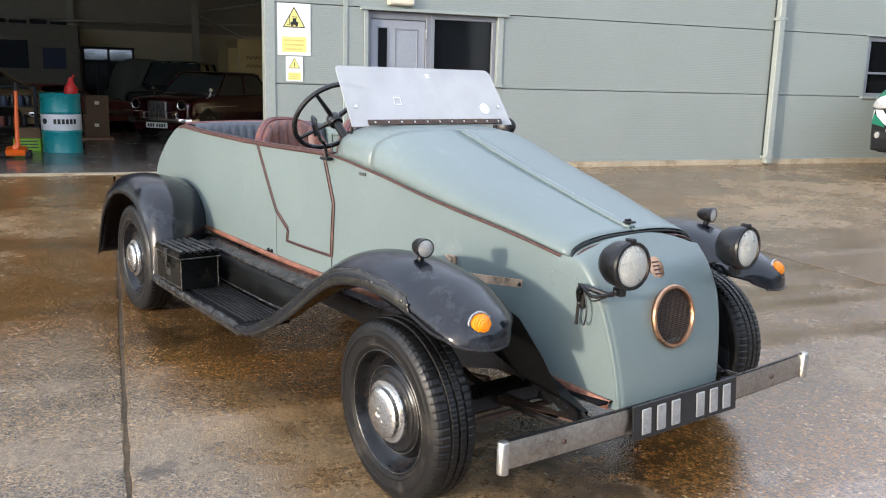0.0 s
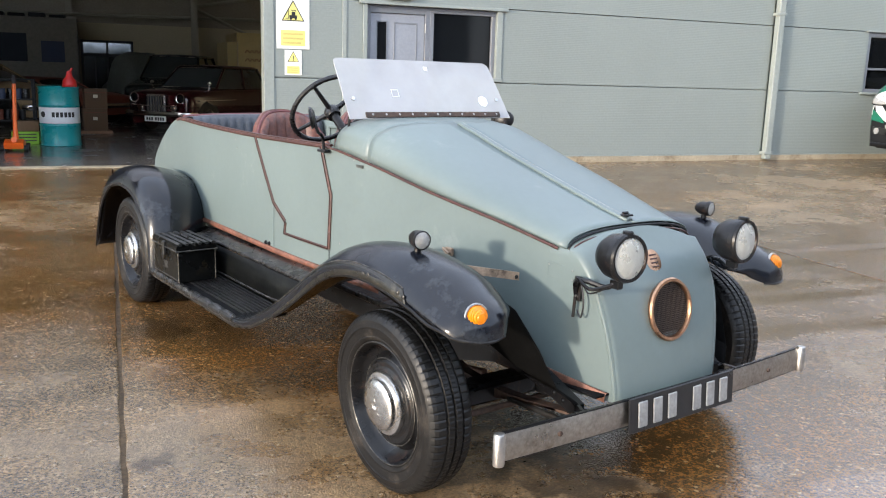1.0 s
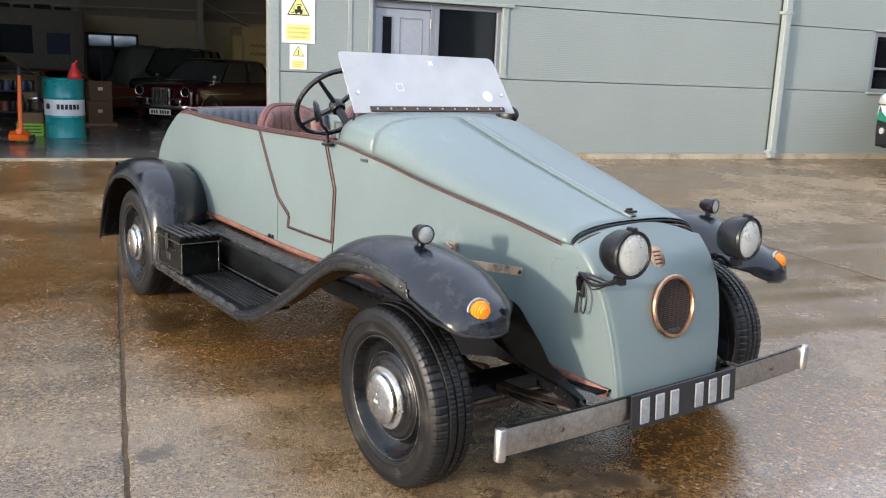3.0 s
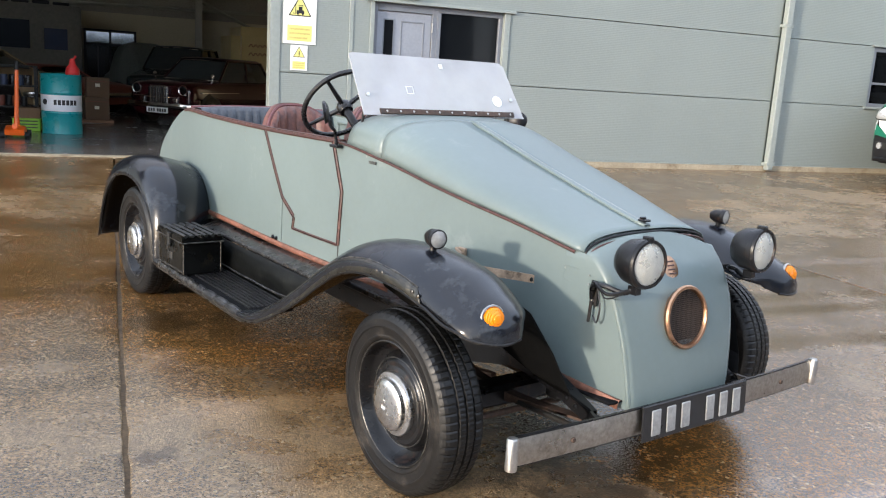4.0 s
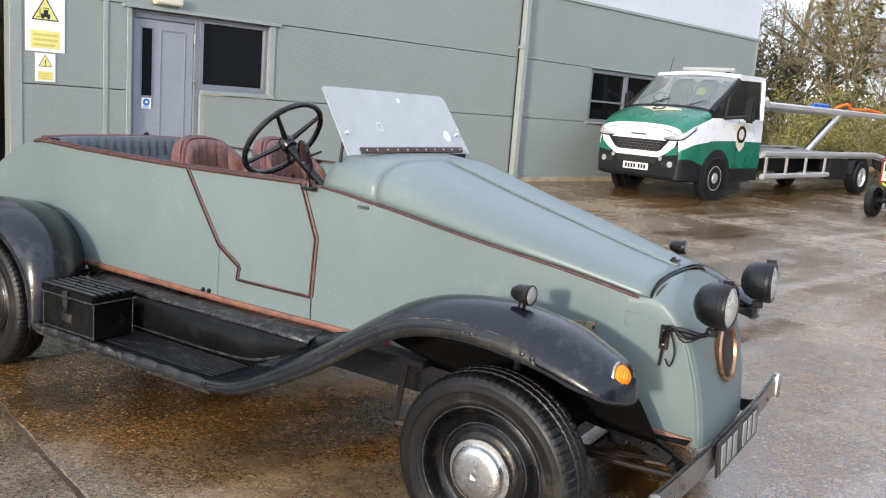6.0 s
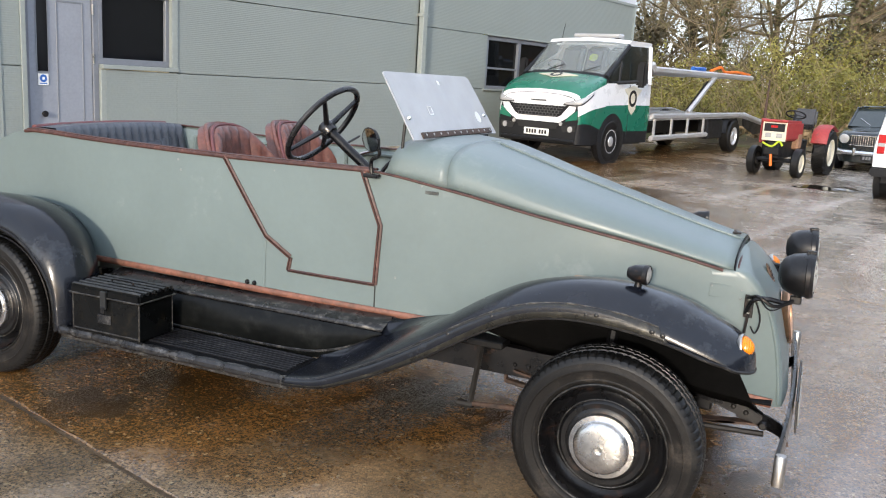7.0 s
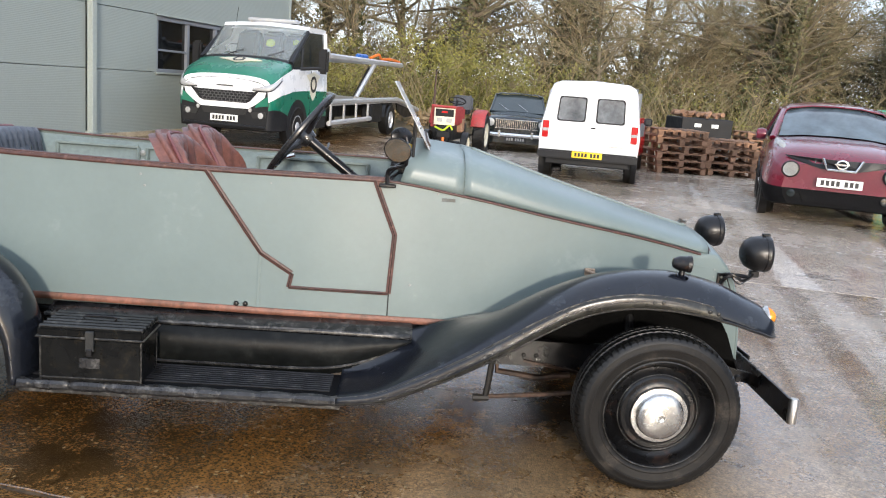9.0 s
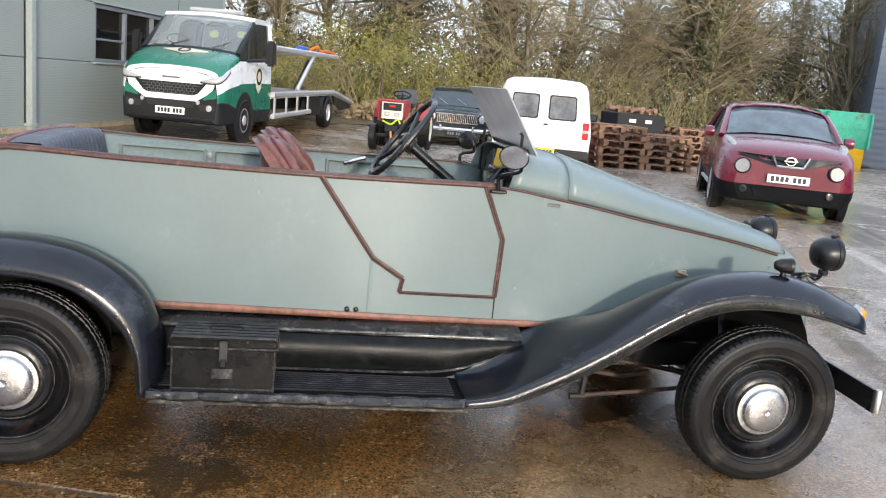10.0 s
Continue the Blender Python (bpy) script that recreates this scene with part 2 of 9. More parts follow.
def spline(xs, ys):
    """Smooth curve through the points, as a function of x."""
    xs, ys = [float(v) for v in xs], [float(v) for v in ys]
    n = len(xs)
    d = [(ys[i + 1] - ys[i]) / (xs[i + 1] - xs[i]) for i in range(n - 1)]
    m = [d[0]] + [0.0 if d[i - 1] * d[i] <= 0 else 2 * d[i - 1] * d[i] / (d[i - 1] + d[i]) for i in range(1, n - 1)] + [d[-1]]

    def f(x):
        if x <= xs[0]:
            return ys[0]
        if x >= xs[-1]:
            return ys[-1]
        i = max(k for k in range(n - 1) if xs[k] <= x)
        h = xs[i + 1] - xs[i]
        u = (x - xs[i]) / h
        return (2 * u**3 - 3 * u**2 + 1) * ys[i] + (u**3 - 2 * u**2 + u) * h * m[i] + (3 * u**2 - 2 * u**3) * ys[i + 1] + (u**3 - u**2) * h * m[i + 1]

    return f


def resample(pts, n):
    """n points along a smooth curve through pts (Catmull-Rom)."""
    p = [Vector(a) for a in pts]
    out = []
    for k in range(n):
        s = k / (n - 1) * (len(p) - 1)
        i = min(int(s), len(p) - 2)
        u = s - i
        a, b, c, d = p[max(i - 1, 0)], p[i], p[i + 1], p[min(i + 2, len(p) - 1)]
        out.append(0.5 * ((2 * b) + (c - a) * u + (2 * a - 5 * b + 4 * c - d) * u * u + (3 * b - a - 3 * c + d) * u**3))
    return out


def grid(rows, close_u=False, close_v=False, bm=None):
    """Surface through rows of points, all of one length."""
    bm = bm or bmesh.new()
    vs = [[bm.verts.new(p) for p in r] for r in rows]
    nu, nv = len(vs), len(vs[0])
    for i in range(nu if close_u else nu - 1):
        for j in range(nv if close_v else nv - 1):
            q = [vs[i][j], vs[i][(j + 1) % nv], vs[(i + 1) % nu][(j + 1) % nv], vs[(i + 1) % nu][j]]
            try:
                bm.faces.new(q)
            except ValueError:
                pass
    return bm


def box(lo, hi, bevel=0.0, bm=None, m=None, seg=1):
    """Box between two corners."""
    own = bmesh.new()
    bmesh.ops.create_cube(own, size=1.0)
    c = [(a + b) / 2 for a, b in zip(lo, hi)]
    s = [abs(b - a) for a, b in zip(lo, hi)]
    bmesh.ops.scale(own, vec=s, verts=own.verts)
    bmesh.ops.translate(own, vec=c, verts=own.verts)
    if bevel:
        bmesh.ops.bevel(own, geom=own.edges[:], offset=bevel, segments=seg, affect="EDGES")
    if m is not None:
        bmesh.ops.transform(own, matrix=m, verts=own.verts)
    return joined(bm, own)


def joined(bm, own):
    if bm is None:
        return own
    table = [bm.verts.new(v.co) for v in own.verts]
    own.verts.index_update()
    for f in own.faces:
        try:
            bm.faces.new([table[v.index] for v in f.verts])
        except ValueError:
            pass
    own.free()
    return bm


def tube(pts, r, seg=8, bm=None, caps=True, flat=1.0):
    """Round bar along points; r may be a list."""
    bm = bm or bmesh.new()
    p = [Vector(a) for a in pts]
    rs = r if isinstance(r, (list, tuple)) else [r] * len(p)
    up = None
    rings = []
    for i, a in enumerate(p):
        t = (p[min(i + 1, len(p) - 1)] - p[max(i - 1, 0)]).normalized()
        if up is None:
            up = t.orthogonal().normalized() if abs(t.z) > 0.95 else (Vector((0, 0, 1)) - t * t.z).normalized()
        up = (up - t * up.dot(t)).normalized()
        side = t.cross(up)
        rings.append([bm.verts.new(a + rs[i] * (math.cos(k * 2 * math.pi / seg) * up * flat + math.sin(k * 2 * math.pi / seg) * side)) for k in range(seg)])
    for a, b in zip(rings, rings[1:]):
        for k in range(seg):
            bm.faces.new([a[k], a[(k + 1) % seg], b[(k + 1) % seg], b[k]])
    if caps:
        bm.faces.new(rings[0][::-1])
        bm.faces.new(rings[-1])
    return bm


def lathe(profile, seg=32, m=None, bm=None):
    """Turned form: profile of (radius, height) about local z."""
    own = bmesh.new()
    rings = []
    for r, h in profile:
        if r < 1e-5:
            rings.append([own.verts.new((0, 0, h))])
        else:
            rings.append([own.verts.new((r * math.cos(k * 2 * math.pi / seg), r * math.sin(k * 2 * math.pi / seg), h)) for k in range(seg)])
    for a, b in zip(rings, rings[1:]):
        for k in range(seg):
            q = [a[k % len(a)], a[(k + 1) % len(a)], b[(k + 1) % len(b)], b[k % len(b)]]
            q = [v for i, v in enumerate(q) if v not in q[:i]]
            if len(q) > 2:
                own.faces.new(q)
    if m is not None:
        bmesh.ops.transform(own, matrix=m, verts=own.verts)
    return joined(bm, own)


def prism(outline, d0, d1, axis="y", bm=None, bevel=0.0):
    """Extruded outline. axis y: outline in (x, z); x: in (y, z); z: in (x, y)."""
    own = bmesh.new()
    put = {"y": lambda a, b, d: (a, d, b), "x": lambda a, b, d: (d, a, b), "z": lambda a, b, d: (a, b, d)}[axis]
    lo = [own.verts.new(put(a, b, d0)) for a, b in outline]
    hi = [own.verts.new(put(a, b, d1)) for a, b in outline]
    own.faces.new(lo)
    own.faces.new(hi[::-1])
    for i in range(len(lo)):
        k = (i + 1) % len(lo)
        own.faces.new([lo[i], lo[k], hi[k], hi[i]])
    if bevel:
        bmesh.ops.bevel(own, geom=own.edges[:], offset=bevel, segments=2, affect="EDGES")
    return joined(bm, own)


def mirrored(bm):
    """The same mesh on the other side of y = 0."""
    own = bm.copy()
    bmesh.ops.scale(own, vec=(1, -1, 1), verts=own.verts)
    bmesh.ops.reverse_faces(own, faces=own.faces)
    return own


# ---- the old open car ----
car = thing("vintage_car", pose(0, 0, 0), "grey-green home-built open vintage car with black wings, standing on wet concrete", "car")

rail_z = spline([-3.42, -3.38, -3.28, -3.1, -2.94, -2.76, -2.66, -2.3, -1.63, -1.03, -0.7, -0.386, -0.03, 0.2, 0.26], [0.46, 0.56, 0.71, 0.83, 0.915, 0.985, 1.0, 0.99, 0.982, 0.985, 0.944, 0.889, 0.830, 0.782, 0.768])
sill_z = spline([-3.42, -2.9, -2.24, -0.62, -0.3, 0.2, 0.46], [0.42, 0.47, 0.478, 0.455, 0.42, 0.36, 0.325])
side_y = spline([-3.42, -3.28, -3.1, -2.9, -2.7, -2.2, -1.6, -1.3, -0.95, -0.7, -0.2, 0.1, 0.25, 0.46], [0.375, 0.405, 0.425, 0.440, 0.450, 0.460, 0.464, 0.457, 0.434, 0.412, 0.372, 0.322, 0.295, 0.245])
ridge_z = spline([-0.95, -0.85, -0.7, -0.59, -0.357, -0.09, 0.186, 0.27], [1.108, 1.105, 1.092, 1.064, 0.994, 0.920, 0.846, 0.828])


def body_y(x, z):
    """Half width of the body at a place along it and a height."""
    lo, hi = sill_z(x), rail_z(x)
    u = min(1, max(0, (z - lo) / max(0.05, hi - lo)))
    return side_y(x) * (1 - 0.008 * (1 - u) ** 2 - 0.030 * u**1.5)


def body_side():
    rows = []
    for i in range(73):
        x = -3.42 + 3.626 * i / 72
        lo, hi = sill_z(x), rail_z(x)
        rows.append([(x, -body_y(x, lo + (hi - lo) * k / 10), lo + (hi - lo) * k / 10) for k in range(11)])
    return grid(rows)


for s, nm in ((1, "body_side"), (-1, "body_side")):
    b = body_side()
    part(nm, b if s == 1 else mirrored(b), M["sage"], car, "grey-green painted body side panel", thick=0.004, rim=False)

# tail deck and tail panel
deck_rows = []
for i in range(22):
    x = -3.42 + 0.78 * i / 21
    w, z = body_y(x, rail_z(x)), rail_z(x)
    deck_rows.append([(x - 0.10 * (1 - abs(k / 8) ** 2) * (1 - i / 21), w * k / 8, z + (0.008 + 0.027 * (1 - i / 21)) * (1 - (k / 8) ** 2)) for k in range(-8, 9)])
part("tail_deck", grid(deck_rows), M["sage"], car, "rounded painted tail deck")
x0 = -3.42
tail_rows = [[(x0 - 0.10 * (1 - abs(k / 8) ** 2), body_y(x0, z) * k / 8, z + (0.035 * (1 - (k / 8) ** 2) if z > 0.45 else 0)) for k in range(-8, 9)] for z in (0.42, 0.46)]
part("tail_panel", grid(tail_rows), M["sage"], car)


# bonnet and scuttle share one cross-section, boxy at the rear and flatter at the front
def over(x, half, lift=0.0, n=30):
    w, r, c = body_y(x, rail_z(x)), rail_z(x), ridge_z(x)
    p = 0.54 + 0.24 * min(1, max(0, (x + 0.95) / 1.2))
    pts = []
    for k in range(n + 1):
        a = k / n * math.pi / 2
        pts.append((x, half * (w + lift) * math.cos(a) ** p, r + lift + (c - r) * math.sin(a) ** p))
    return pts


for half in (-1, 1):
    rows = [over(-0.706 + 0.976 * i / 30, half, 0.0028) for i in range(31)]
    part("bonnet_half", grid(rows), M["sage"], car, "hinged painted bonnet half", thick=0.003)
rows = []
for i in range(7):
    a = [Vector(p) for p in over(-0.90 + 0.198 * i / 6, -1, 0.0)]
    b = [Vector(p) for p in over(-0.90 + 0.198 * i / 6, 1, 0.0)]
    for r in (a, b):
        for p in r:
            p.x += -0.05 * (1 - i / 6) * (1 - (p.z - 0.95) / 0.17)
    rows.append(a + b[::-1][1:])
part("scuttle", grid(rows), M["sage"], car, "rounded scuttle in front of the cockpit", thick=0.004)
# hinge strip along the bonnet's middle, with hinge knuckles
strip = grid([[(x, y, ridge_z(x) + h) for y, h in ((-0.014, 0.004), (-0.010, 0.011), (0.010, 0.011), (0.014, 0.004))] for x in [-0.66 + 0.92 * i / 24 for i in range(25)]])
part("hinge_strip", strip, M["sage"], car, "long bonnet hinge strip", thick=0.003)
knuckles = bmesh.new()
for i in range(46):
    x = -0.66 + 0.92 * (i + 0.5) / 46
    tube([(x - 0.0075, 0.013, ridge_z(x) + 0.010), (x + 0.0075, 0.013, ridge_z(x + 0.01) + 0.0095)], 0.0042, 6, knuckles)
part("hinge_knuckles", knuckles, M["dull_metal"], car, "bright hinge knuckles")
catch = box((0.232, -0.016, 0.850), (0.262, 0.016, 0.857), 0.002)
tube([(0.240, -0.012, 0.860), (0.240, 0.012, 0.860)], 0.004, 8, catch)
part("bonnet_catch", catch, M["steel_black"], car, "small dark bonnet catch")
# gap shade drawn as a dark tube, and trim, under the bonnet's front lip
lip = [Vector(p) + Vector((0.004, 0, -0.006)) for p in over(0.27, -1)] + [Vector(p) + Vector((0.004, 0, -0.006)) for p in over(0.27, 1)][::-1][1:]
part("bonnet_lip", tube(lip, 0.0038, 8), M["black_rough"], car, "dark tube for the shaded gap at the bonnet's front edge")
part("nose_trim", tube([p + Vector((0.010, 0, -0.012)) for p in lip], 0.0035, 6), M["bead"], car, "thin brown trim line under the bonnet")

# nose panel
nose_w = spline([0.30, 0.5, 0.65, 0.78], [0.232, 0.256, 0.275, 0.284])
nose_x = spline([0.32, 0.42, 0.5, 0.57, 0.65, 0.716, 0.76, 0.80, 0.835], [0.470, 0.460, 0.448, 0.432, 0.405, 0.367, 0.326, 0.293, 0.272])
rows = []
for i in range(25):
    v = i / 24
    row = []
    zs, zc = 0.325 + (0.766 - 0.325) * v, 0.325 + (0.822 - 0.325) * v
    w, xf = nose_w(zs), nose_x(zs)
    base = 0.205
    half = [(base, body_y(base, zs), zs)]
    y0, xe = body_y(base, zs), max(xf - 0.026, base + 0.02)
    slope = (body_y(base, zs) - body_y(base - 0.05, zs)) / 0.05 * (xe - base)
    for k in range(1, 9):
        u = k / 8
        y = (2 * u**3 - 3 * u**2 + 1) * y0 + (u**3 - 2 * u**2 + u) * slope + (3 * u**2 - 2 * u**3) * w + (u**3 - u**2) * (w - y0) * 1.2
        half.append((base + (xe - base) * u, y, zs))
    for k in range(1, 7):
        a = k / 6 * math.pi / 2
        half.append((xf - 0.026 * (1 - math.sin(a)), w - 0.024 * (1 - math.cos(a)), zs))
    we = half[-1][1]
    xm = nose_x(zc) + 0.010
    for k in range(1, 9):
        u = k / 8
        e = 1 - (1 - u) ** 2
        half.append((xf + (xm - xf) * e, we * (1 - u), zs + (zc - zs) * e))
    rows.append([(x, -y, z) for x, y, z in half] + [(x, y, z) for x, y, z in half[::-1][1:]])
last = rows[-1]
edge = [(0.205 + (0.262 - 0.205) * k / 8, -body_y(0.262, rail_z(0.262)), rail_z(0.23)) for k in range(8)] + [(x - 0.012, y, z - 0.006) for x, y, z in over(0.27, -1)]
edge = edge + [(x, -y, z) for x, y, z in edge[::-1][1:]]
for f in (0.35, 0.7, 1.0):
    rows.append([tuple(a + (c - a) * f for a, c in zip(p, q)) for p, q in zip(last, edge)])
part("nose_panel", grid(rows), M["sage"], car, "curved grey-green painted nose panel", smooth=50, thick=0.004, rim=False)
for s in (-1, 1):
    pts = []
    for i in range(20):
        z = 0.33 + 0.36 * i / 19
        xf = nose_x(z)
        pts.append((xf - 0.012, s * (nose_w(z) - 0.006), z))
    part("nose_bead", tube(pts, [0.006] + [0.0085] * 15 + [0.0075, 0.006, 0.004, 0.002], 8), M["sage"], car, "raised bead down the nose corner")
# round mesh opening
g = pose(0.450, 0.0, 0.585, 0, 90 - 9, 0)
part("grille_ring", lathe([(0.082, -0.02), (0.097, -0.004), (0.100, 0.004), (0.096, 0.010), (0.088, 0.010), (0.085, 0.003), (0.085, -0.02)], 40, g), M["copper"], car, "copper ring round the grille")
mesh_bm = lathe([(0.0, -0.004), (0.086, -0.004)], 40, g)
part("grille_gauze", mesh_bm, M["grille"], car, "dark gauze grille disc")
wires = bmesh.new()
for i in range(-13, 14):
    q = math.sqrt(max(0, 0.084**2 - (i * 0.0062) ** 2))
    for a, c in (((i * 0.0062, -q, 0), (i * 0.0062, q, 0)), ((-q, i * 0.0062, 0), (q, i * 0.0062, 0))):
        tube([g @ Vector(a), g @ Vector(c)], 0.0011, 4, wires)
part("grille_mesh", wires, M["gauze_wire"], car)
part("nose_badge", lathe([(0.03, 0), (0.031, 0.004), (0.027, 0.005), (0.0, 0.006)], 24, pose(0.372, -0.005, 0.724, 0, 62, 0) @ Matrix.Diagonal((1.25, 1.05, 1, 1))), M["copper"], car, "small oval copper badge")
badge_m = pose(0.372, -0.005, 0.724, 0, 62, 0)
for k in range(4):
    part("badge_bar", box((-0.022 + k * 0.013, -0.016, 0.0055), (-0.017 + k * 0.013, 0.016, 0.0075), 0.001, m=badge_m), M["bead"], car)


# brown beading laid along the bodywork
def bead(pts, w=0.014, t=0.007, mat_=None, name="bead", n=None, s=-1, lift=0.003, label="brown beading strip"):
    q = []
    for a, c in zip(pts, pts[1:]):
        k = max(1, int(math.hypot(c[0] - a[0], c[1] - a[1]) / 0.05))
        q += [(a[0] + (c[0] - a[0]) * i / k, a[1] + (c[1] - a[1]) * i / k) for i in range(k)]
    q.append(pts[-1])
    rows = []
    for i, (x, z) in enumerate(q):
        a, c = q[max(i - 1, 0)], q[min(i + 1, len(q) - 1)]
        d = Vector((c[0] - a[0], c[1] - a[1])).normalized()
        nx, nz = -d.y, d.x
        row = []
        for off, up in ((-w / 2, 0), (-w / 2, t * 0.6), (-w / 5, t), (w / 5, t), (w / 2, t * 0.6), (w / 2, 0)):
            xx, zz = x + nx * off, z + nz * off
            row.append((xx, s * (body_y(xx, zz) + lift + up), zz))
        rows.append(row)
    return part(name, grid(rows), mat_ or M["bead"], car, label)


DOOR = [(-1.630, 0.978), (-1.425, 0.692), (-1.312, 0.622), (-1.322, 0.570), (-0.958, 0.564), (-0.948, 0.785), (-1.030, 0.980)]
for s in (-1, 1):
    # door skin, a little proud of the side
    rows = []
    for i in range(17):
        z = 0.567 + 0.412 * i / 16
        a = np.interp(z, [0.566, 0.571, 0.622, 0.692, 0.978], [-1.322, -1.322, -1.312, -1.425, -1.630])
        c = np.interp(z, [0.564, 0.785, 0.980], [-0.958, -0.948, -1.030])
        rows.append([(a + (c - a) * k / 12, s * (body_y(a + (c - a) * k / 12, z) + 0.0035), z) for k in range(13)])
    part("door", grid(rows), M["sage"], car, "small grey-green cut-away door")
    bead(DOOR[:3], 0.019, s=s)
    bead(DOOR[2:4], 0.016, s=s)
    bead(DOOR[3:5], 0.012, s=s)
    bead(DOOR[4:7], 0.019, s=s)
    for run in (DOOR[:3], DOOR[2:4], DOOR[3:5], DOOR[4:7]):
        bead(run, 0.0042, 0.0082, M["gap"], "door_gap", s=s, label="dark gap between door and body beading")
    bead([(x, rail_z(x) - 0.004) for x in np.linspace(-2.72, -1.0, 36)], 0.014, 0.007, s=s, name="rail_bead")
    bead([(x, rail_z(x) - 0.004) for x in np.linspace(-1.0, 0.24, 26)], 0.009, 0.006, s=s, name="rail_bead")
    bead([(x, sill_z(x) + 0.004) for x in np.linspace(-2.36, -0.60, 36)], 0.024, 0.012, M["sill"], "sill_bead", s=s, label="rust-brown wooden sill strip")
    bead([(x, sill_z(x) + 0.012) for x in np.linspace(0.10, 0.44, 8)], 0.030, 0.010, M["sill"], "sill_bead", s=s, label="rust-brown wooden sill strip")
    bead([(-1.432, 0.472), (-1.430, 0.690)], 0.012, 0.003, M["sage"], "panel_seam", s=s, label="folded panel seam")
    bead([(-0.957, 0.470), (-0.957, 0.562)], 0.004, 0.002, M["black_rough"], "panel_seam", s=s, label="dark panel joint")
    top = [Vector((x, s * (body_y(x, rail_z(x)) - 0.012), rail_z(x) + 0.004)) for x in np.linspace(-2.72, -0.98, 36)]
    part("capping", tube(top, 0.010, 6, flat=0.5), M["bead"], car, "brown capping along the cockpit edge")
    # small fittings
    out = 90 if s < 0 else -90
    studs("button", 0.010, 0.012, [pose(x, s * (body_y(x, 0.497) + 0.001), 0.497, out) for x in (-1.475, -1.508)], M["steel_black"], car, 10)
    part("louvre_plate", box((-0.785, -0.003, 0.918), (-0.735, 0.003, 0.930), 0.001, m=Matrix.Translation((0, s * (body_y(-0.76, 0.926) + 0.003), 0))), M["brass_plate"], car, "small tarnished plate")
    studs("screw_head", 0.005, 0.002, [pose(x, s * (body_y(x, z) + 0.002), z, out) for x, z in ((-1.86, 0.945), (-1.845, 0.905), (-0.80, 0.945), (-1.40, 0.945), (-0.88, 0.60))], M["dull_screw"], car)
    # filler plate outline on the nose side
    def on_patch(i, z):
        return Vector((0.206 + 0.104 * i / 5, s * (body_y(0.205, z) + (nose_w(z) - body_y(0.205, z)) * i / 5 * 0.93 + 0.0015), z - 0.004 * i / 5))
    pe = bmesh.new()
    for q in ([on_patch(i, 0.722) for i in range(6)], [on_patch(i, 0.679) for i in range(6)], [on_patch(0, 0.679), on_patch(0, 0.722)], [on_patch(5, 0.679), on_patch(5, 0.722)]):
        tube(q, 0.0016, 5, pe)
    part("patch_edge", pe, M["sage"], car, "raised edge of a riveted patch")
    studs("patch_rivet", 0.0035, 0.002, [pose(x, s * y, z, out) for x, y, z in ((0.212, body_y(0.205, 0.7) + 0.004, 0.716), (0.304, 0.290, 0.711), (0.304, 0.290, 0.683))], M["dull_screw"], car, 6)


# wings: sections of lip, crest and inner edge along x
def wing_front():
    st = [
        (-1.105, [(-0.800, 0.258), (-0.797, 0.284), (-0.70, 0.286), (-0.59, 0.288), (-0.555, 0.300), (-0.548, 0.345)]),
        (-1.000, [(-0.802, 0.268), (-0.798, 0.302), (-0.70, 0.304), (-0.60, 0.308), (-0.556, 0.328), (-0.546, 0.390)]),
        (-0.914, [(-0.802, 0.292), (-0.798, 0.334), (-0.70, 0.342), (-0.60, 0.352), (-0.548, 0.385), (-0.525, 0.438)]),
        (-0.740, [(-0.802, 0.370), (-0.797, 0.420), (-0.70, 0.448), (-0.60, 0.462), (-0.515, 0.472), (-0.455, 0.482)]),
        (-0.578, [(-0.802, 0.463), (-0.797, 0.515), (-0.71, 0.548), (-0.61, 0.552), (-0.52, 0.538), (-0.445, 0.520)]),
        (-0.434, [(-0.802, 0.558), (-0.797, 0.605), (-0.72, 0.640), (-0.62, 0.645), (-0.53, 0.615), (-0.465, 0.560)]),
        (-0.300, [(-0.802, 0.634), (-0.797, 0.672), (-0.73, 0.712), (-0.64, 0.716), (-0.55, 0.680), (-0.490, 0.605)]),
        (-0.150, [(-0.802, 0.670), (-0.796, 0.706), (-0.735, 0.750), (-0.65, 0.756), (-0.565, 0.720), (-0.515, 0.645)]),
        (0.020, [(-0.800, 0.668), (-0.793, 0.702), (-0.735, 0.754), (-0.645, 0.764), (-0.56, 0.732), (-0.505, 0.655)]),
        (0.170, [(-0.797, 0.640), (-0.788, 0.668), (-0.735, 0.722), (-0.645, 0.736), (-0.555, 0.710), (-0.500, 0.645)]),
        (0.265, [(-0.790, 0.612), (-0.782, 0.636), (-0.730, 0.685), (-0.650, 0.699), (-0.565, 0.676), (-0.512, 0.622)]),
    ]
    rows = [[(x, *q) for q in p] for x, p in st]
    # rounded front end
    rows.append([(0.312, -0.782, 0.597), (0.318, -0.775, 0.612), (0.342, -0.730, 0.648), (0.348, -0.660, 0.660), (0.338, -0.585, 0.645), (0.305, -0.538, 0.612)])
    rows.append([(0.338, -0.771, 0.588), (0.346, -0.762, 0.597), (0.372, -0.725, 0.615), (0.382, -0.668, 0.622), (0.370, -0.608, 0.615), (0.330, -0.566, 0.604)])
    rows.append([(0.345, -0.766, 0.584), (0.354, -0.757, 0.583), (0.380, -0.722, 0.576), (0.390, -0.670, 0.572), (0.378, -0.615, 0.577), (0.338, -0.574, 0.596)])
    cols = [resample([r[k] for r in rows], 64) for k in range(6)]
    return grid([resample([c[i] for c in cols], 17) for i in range(64)])


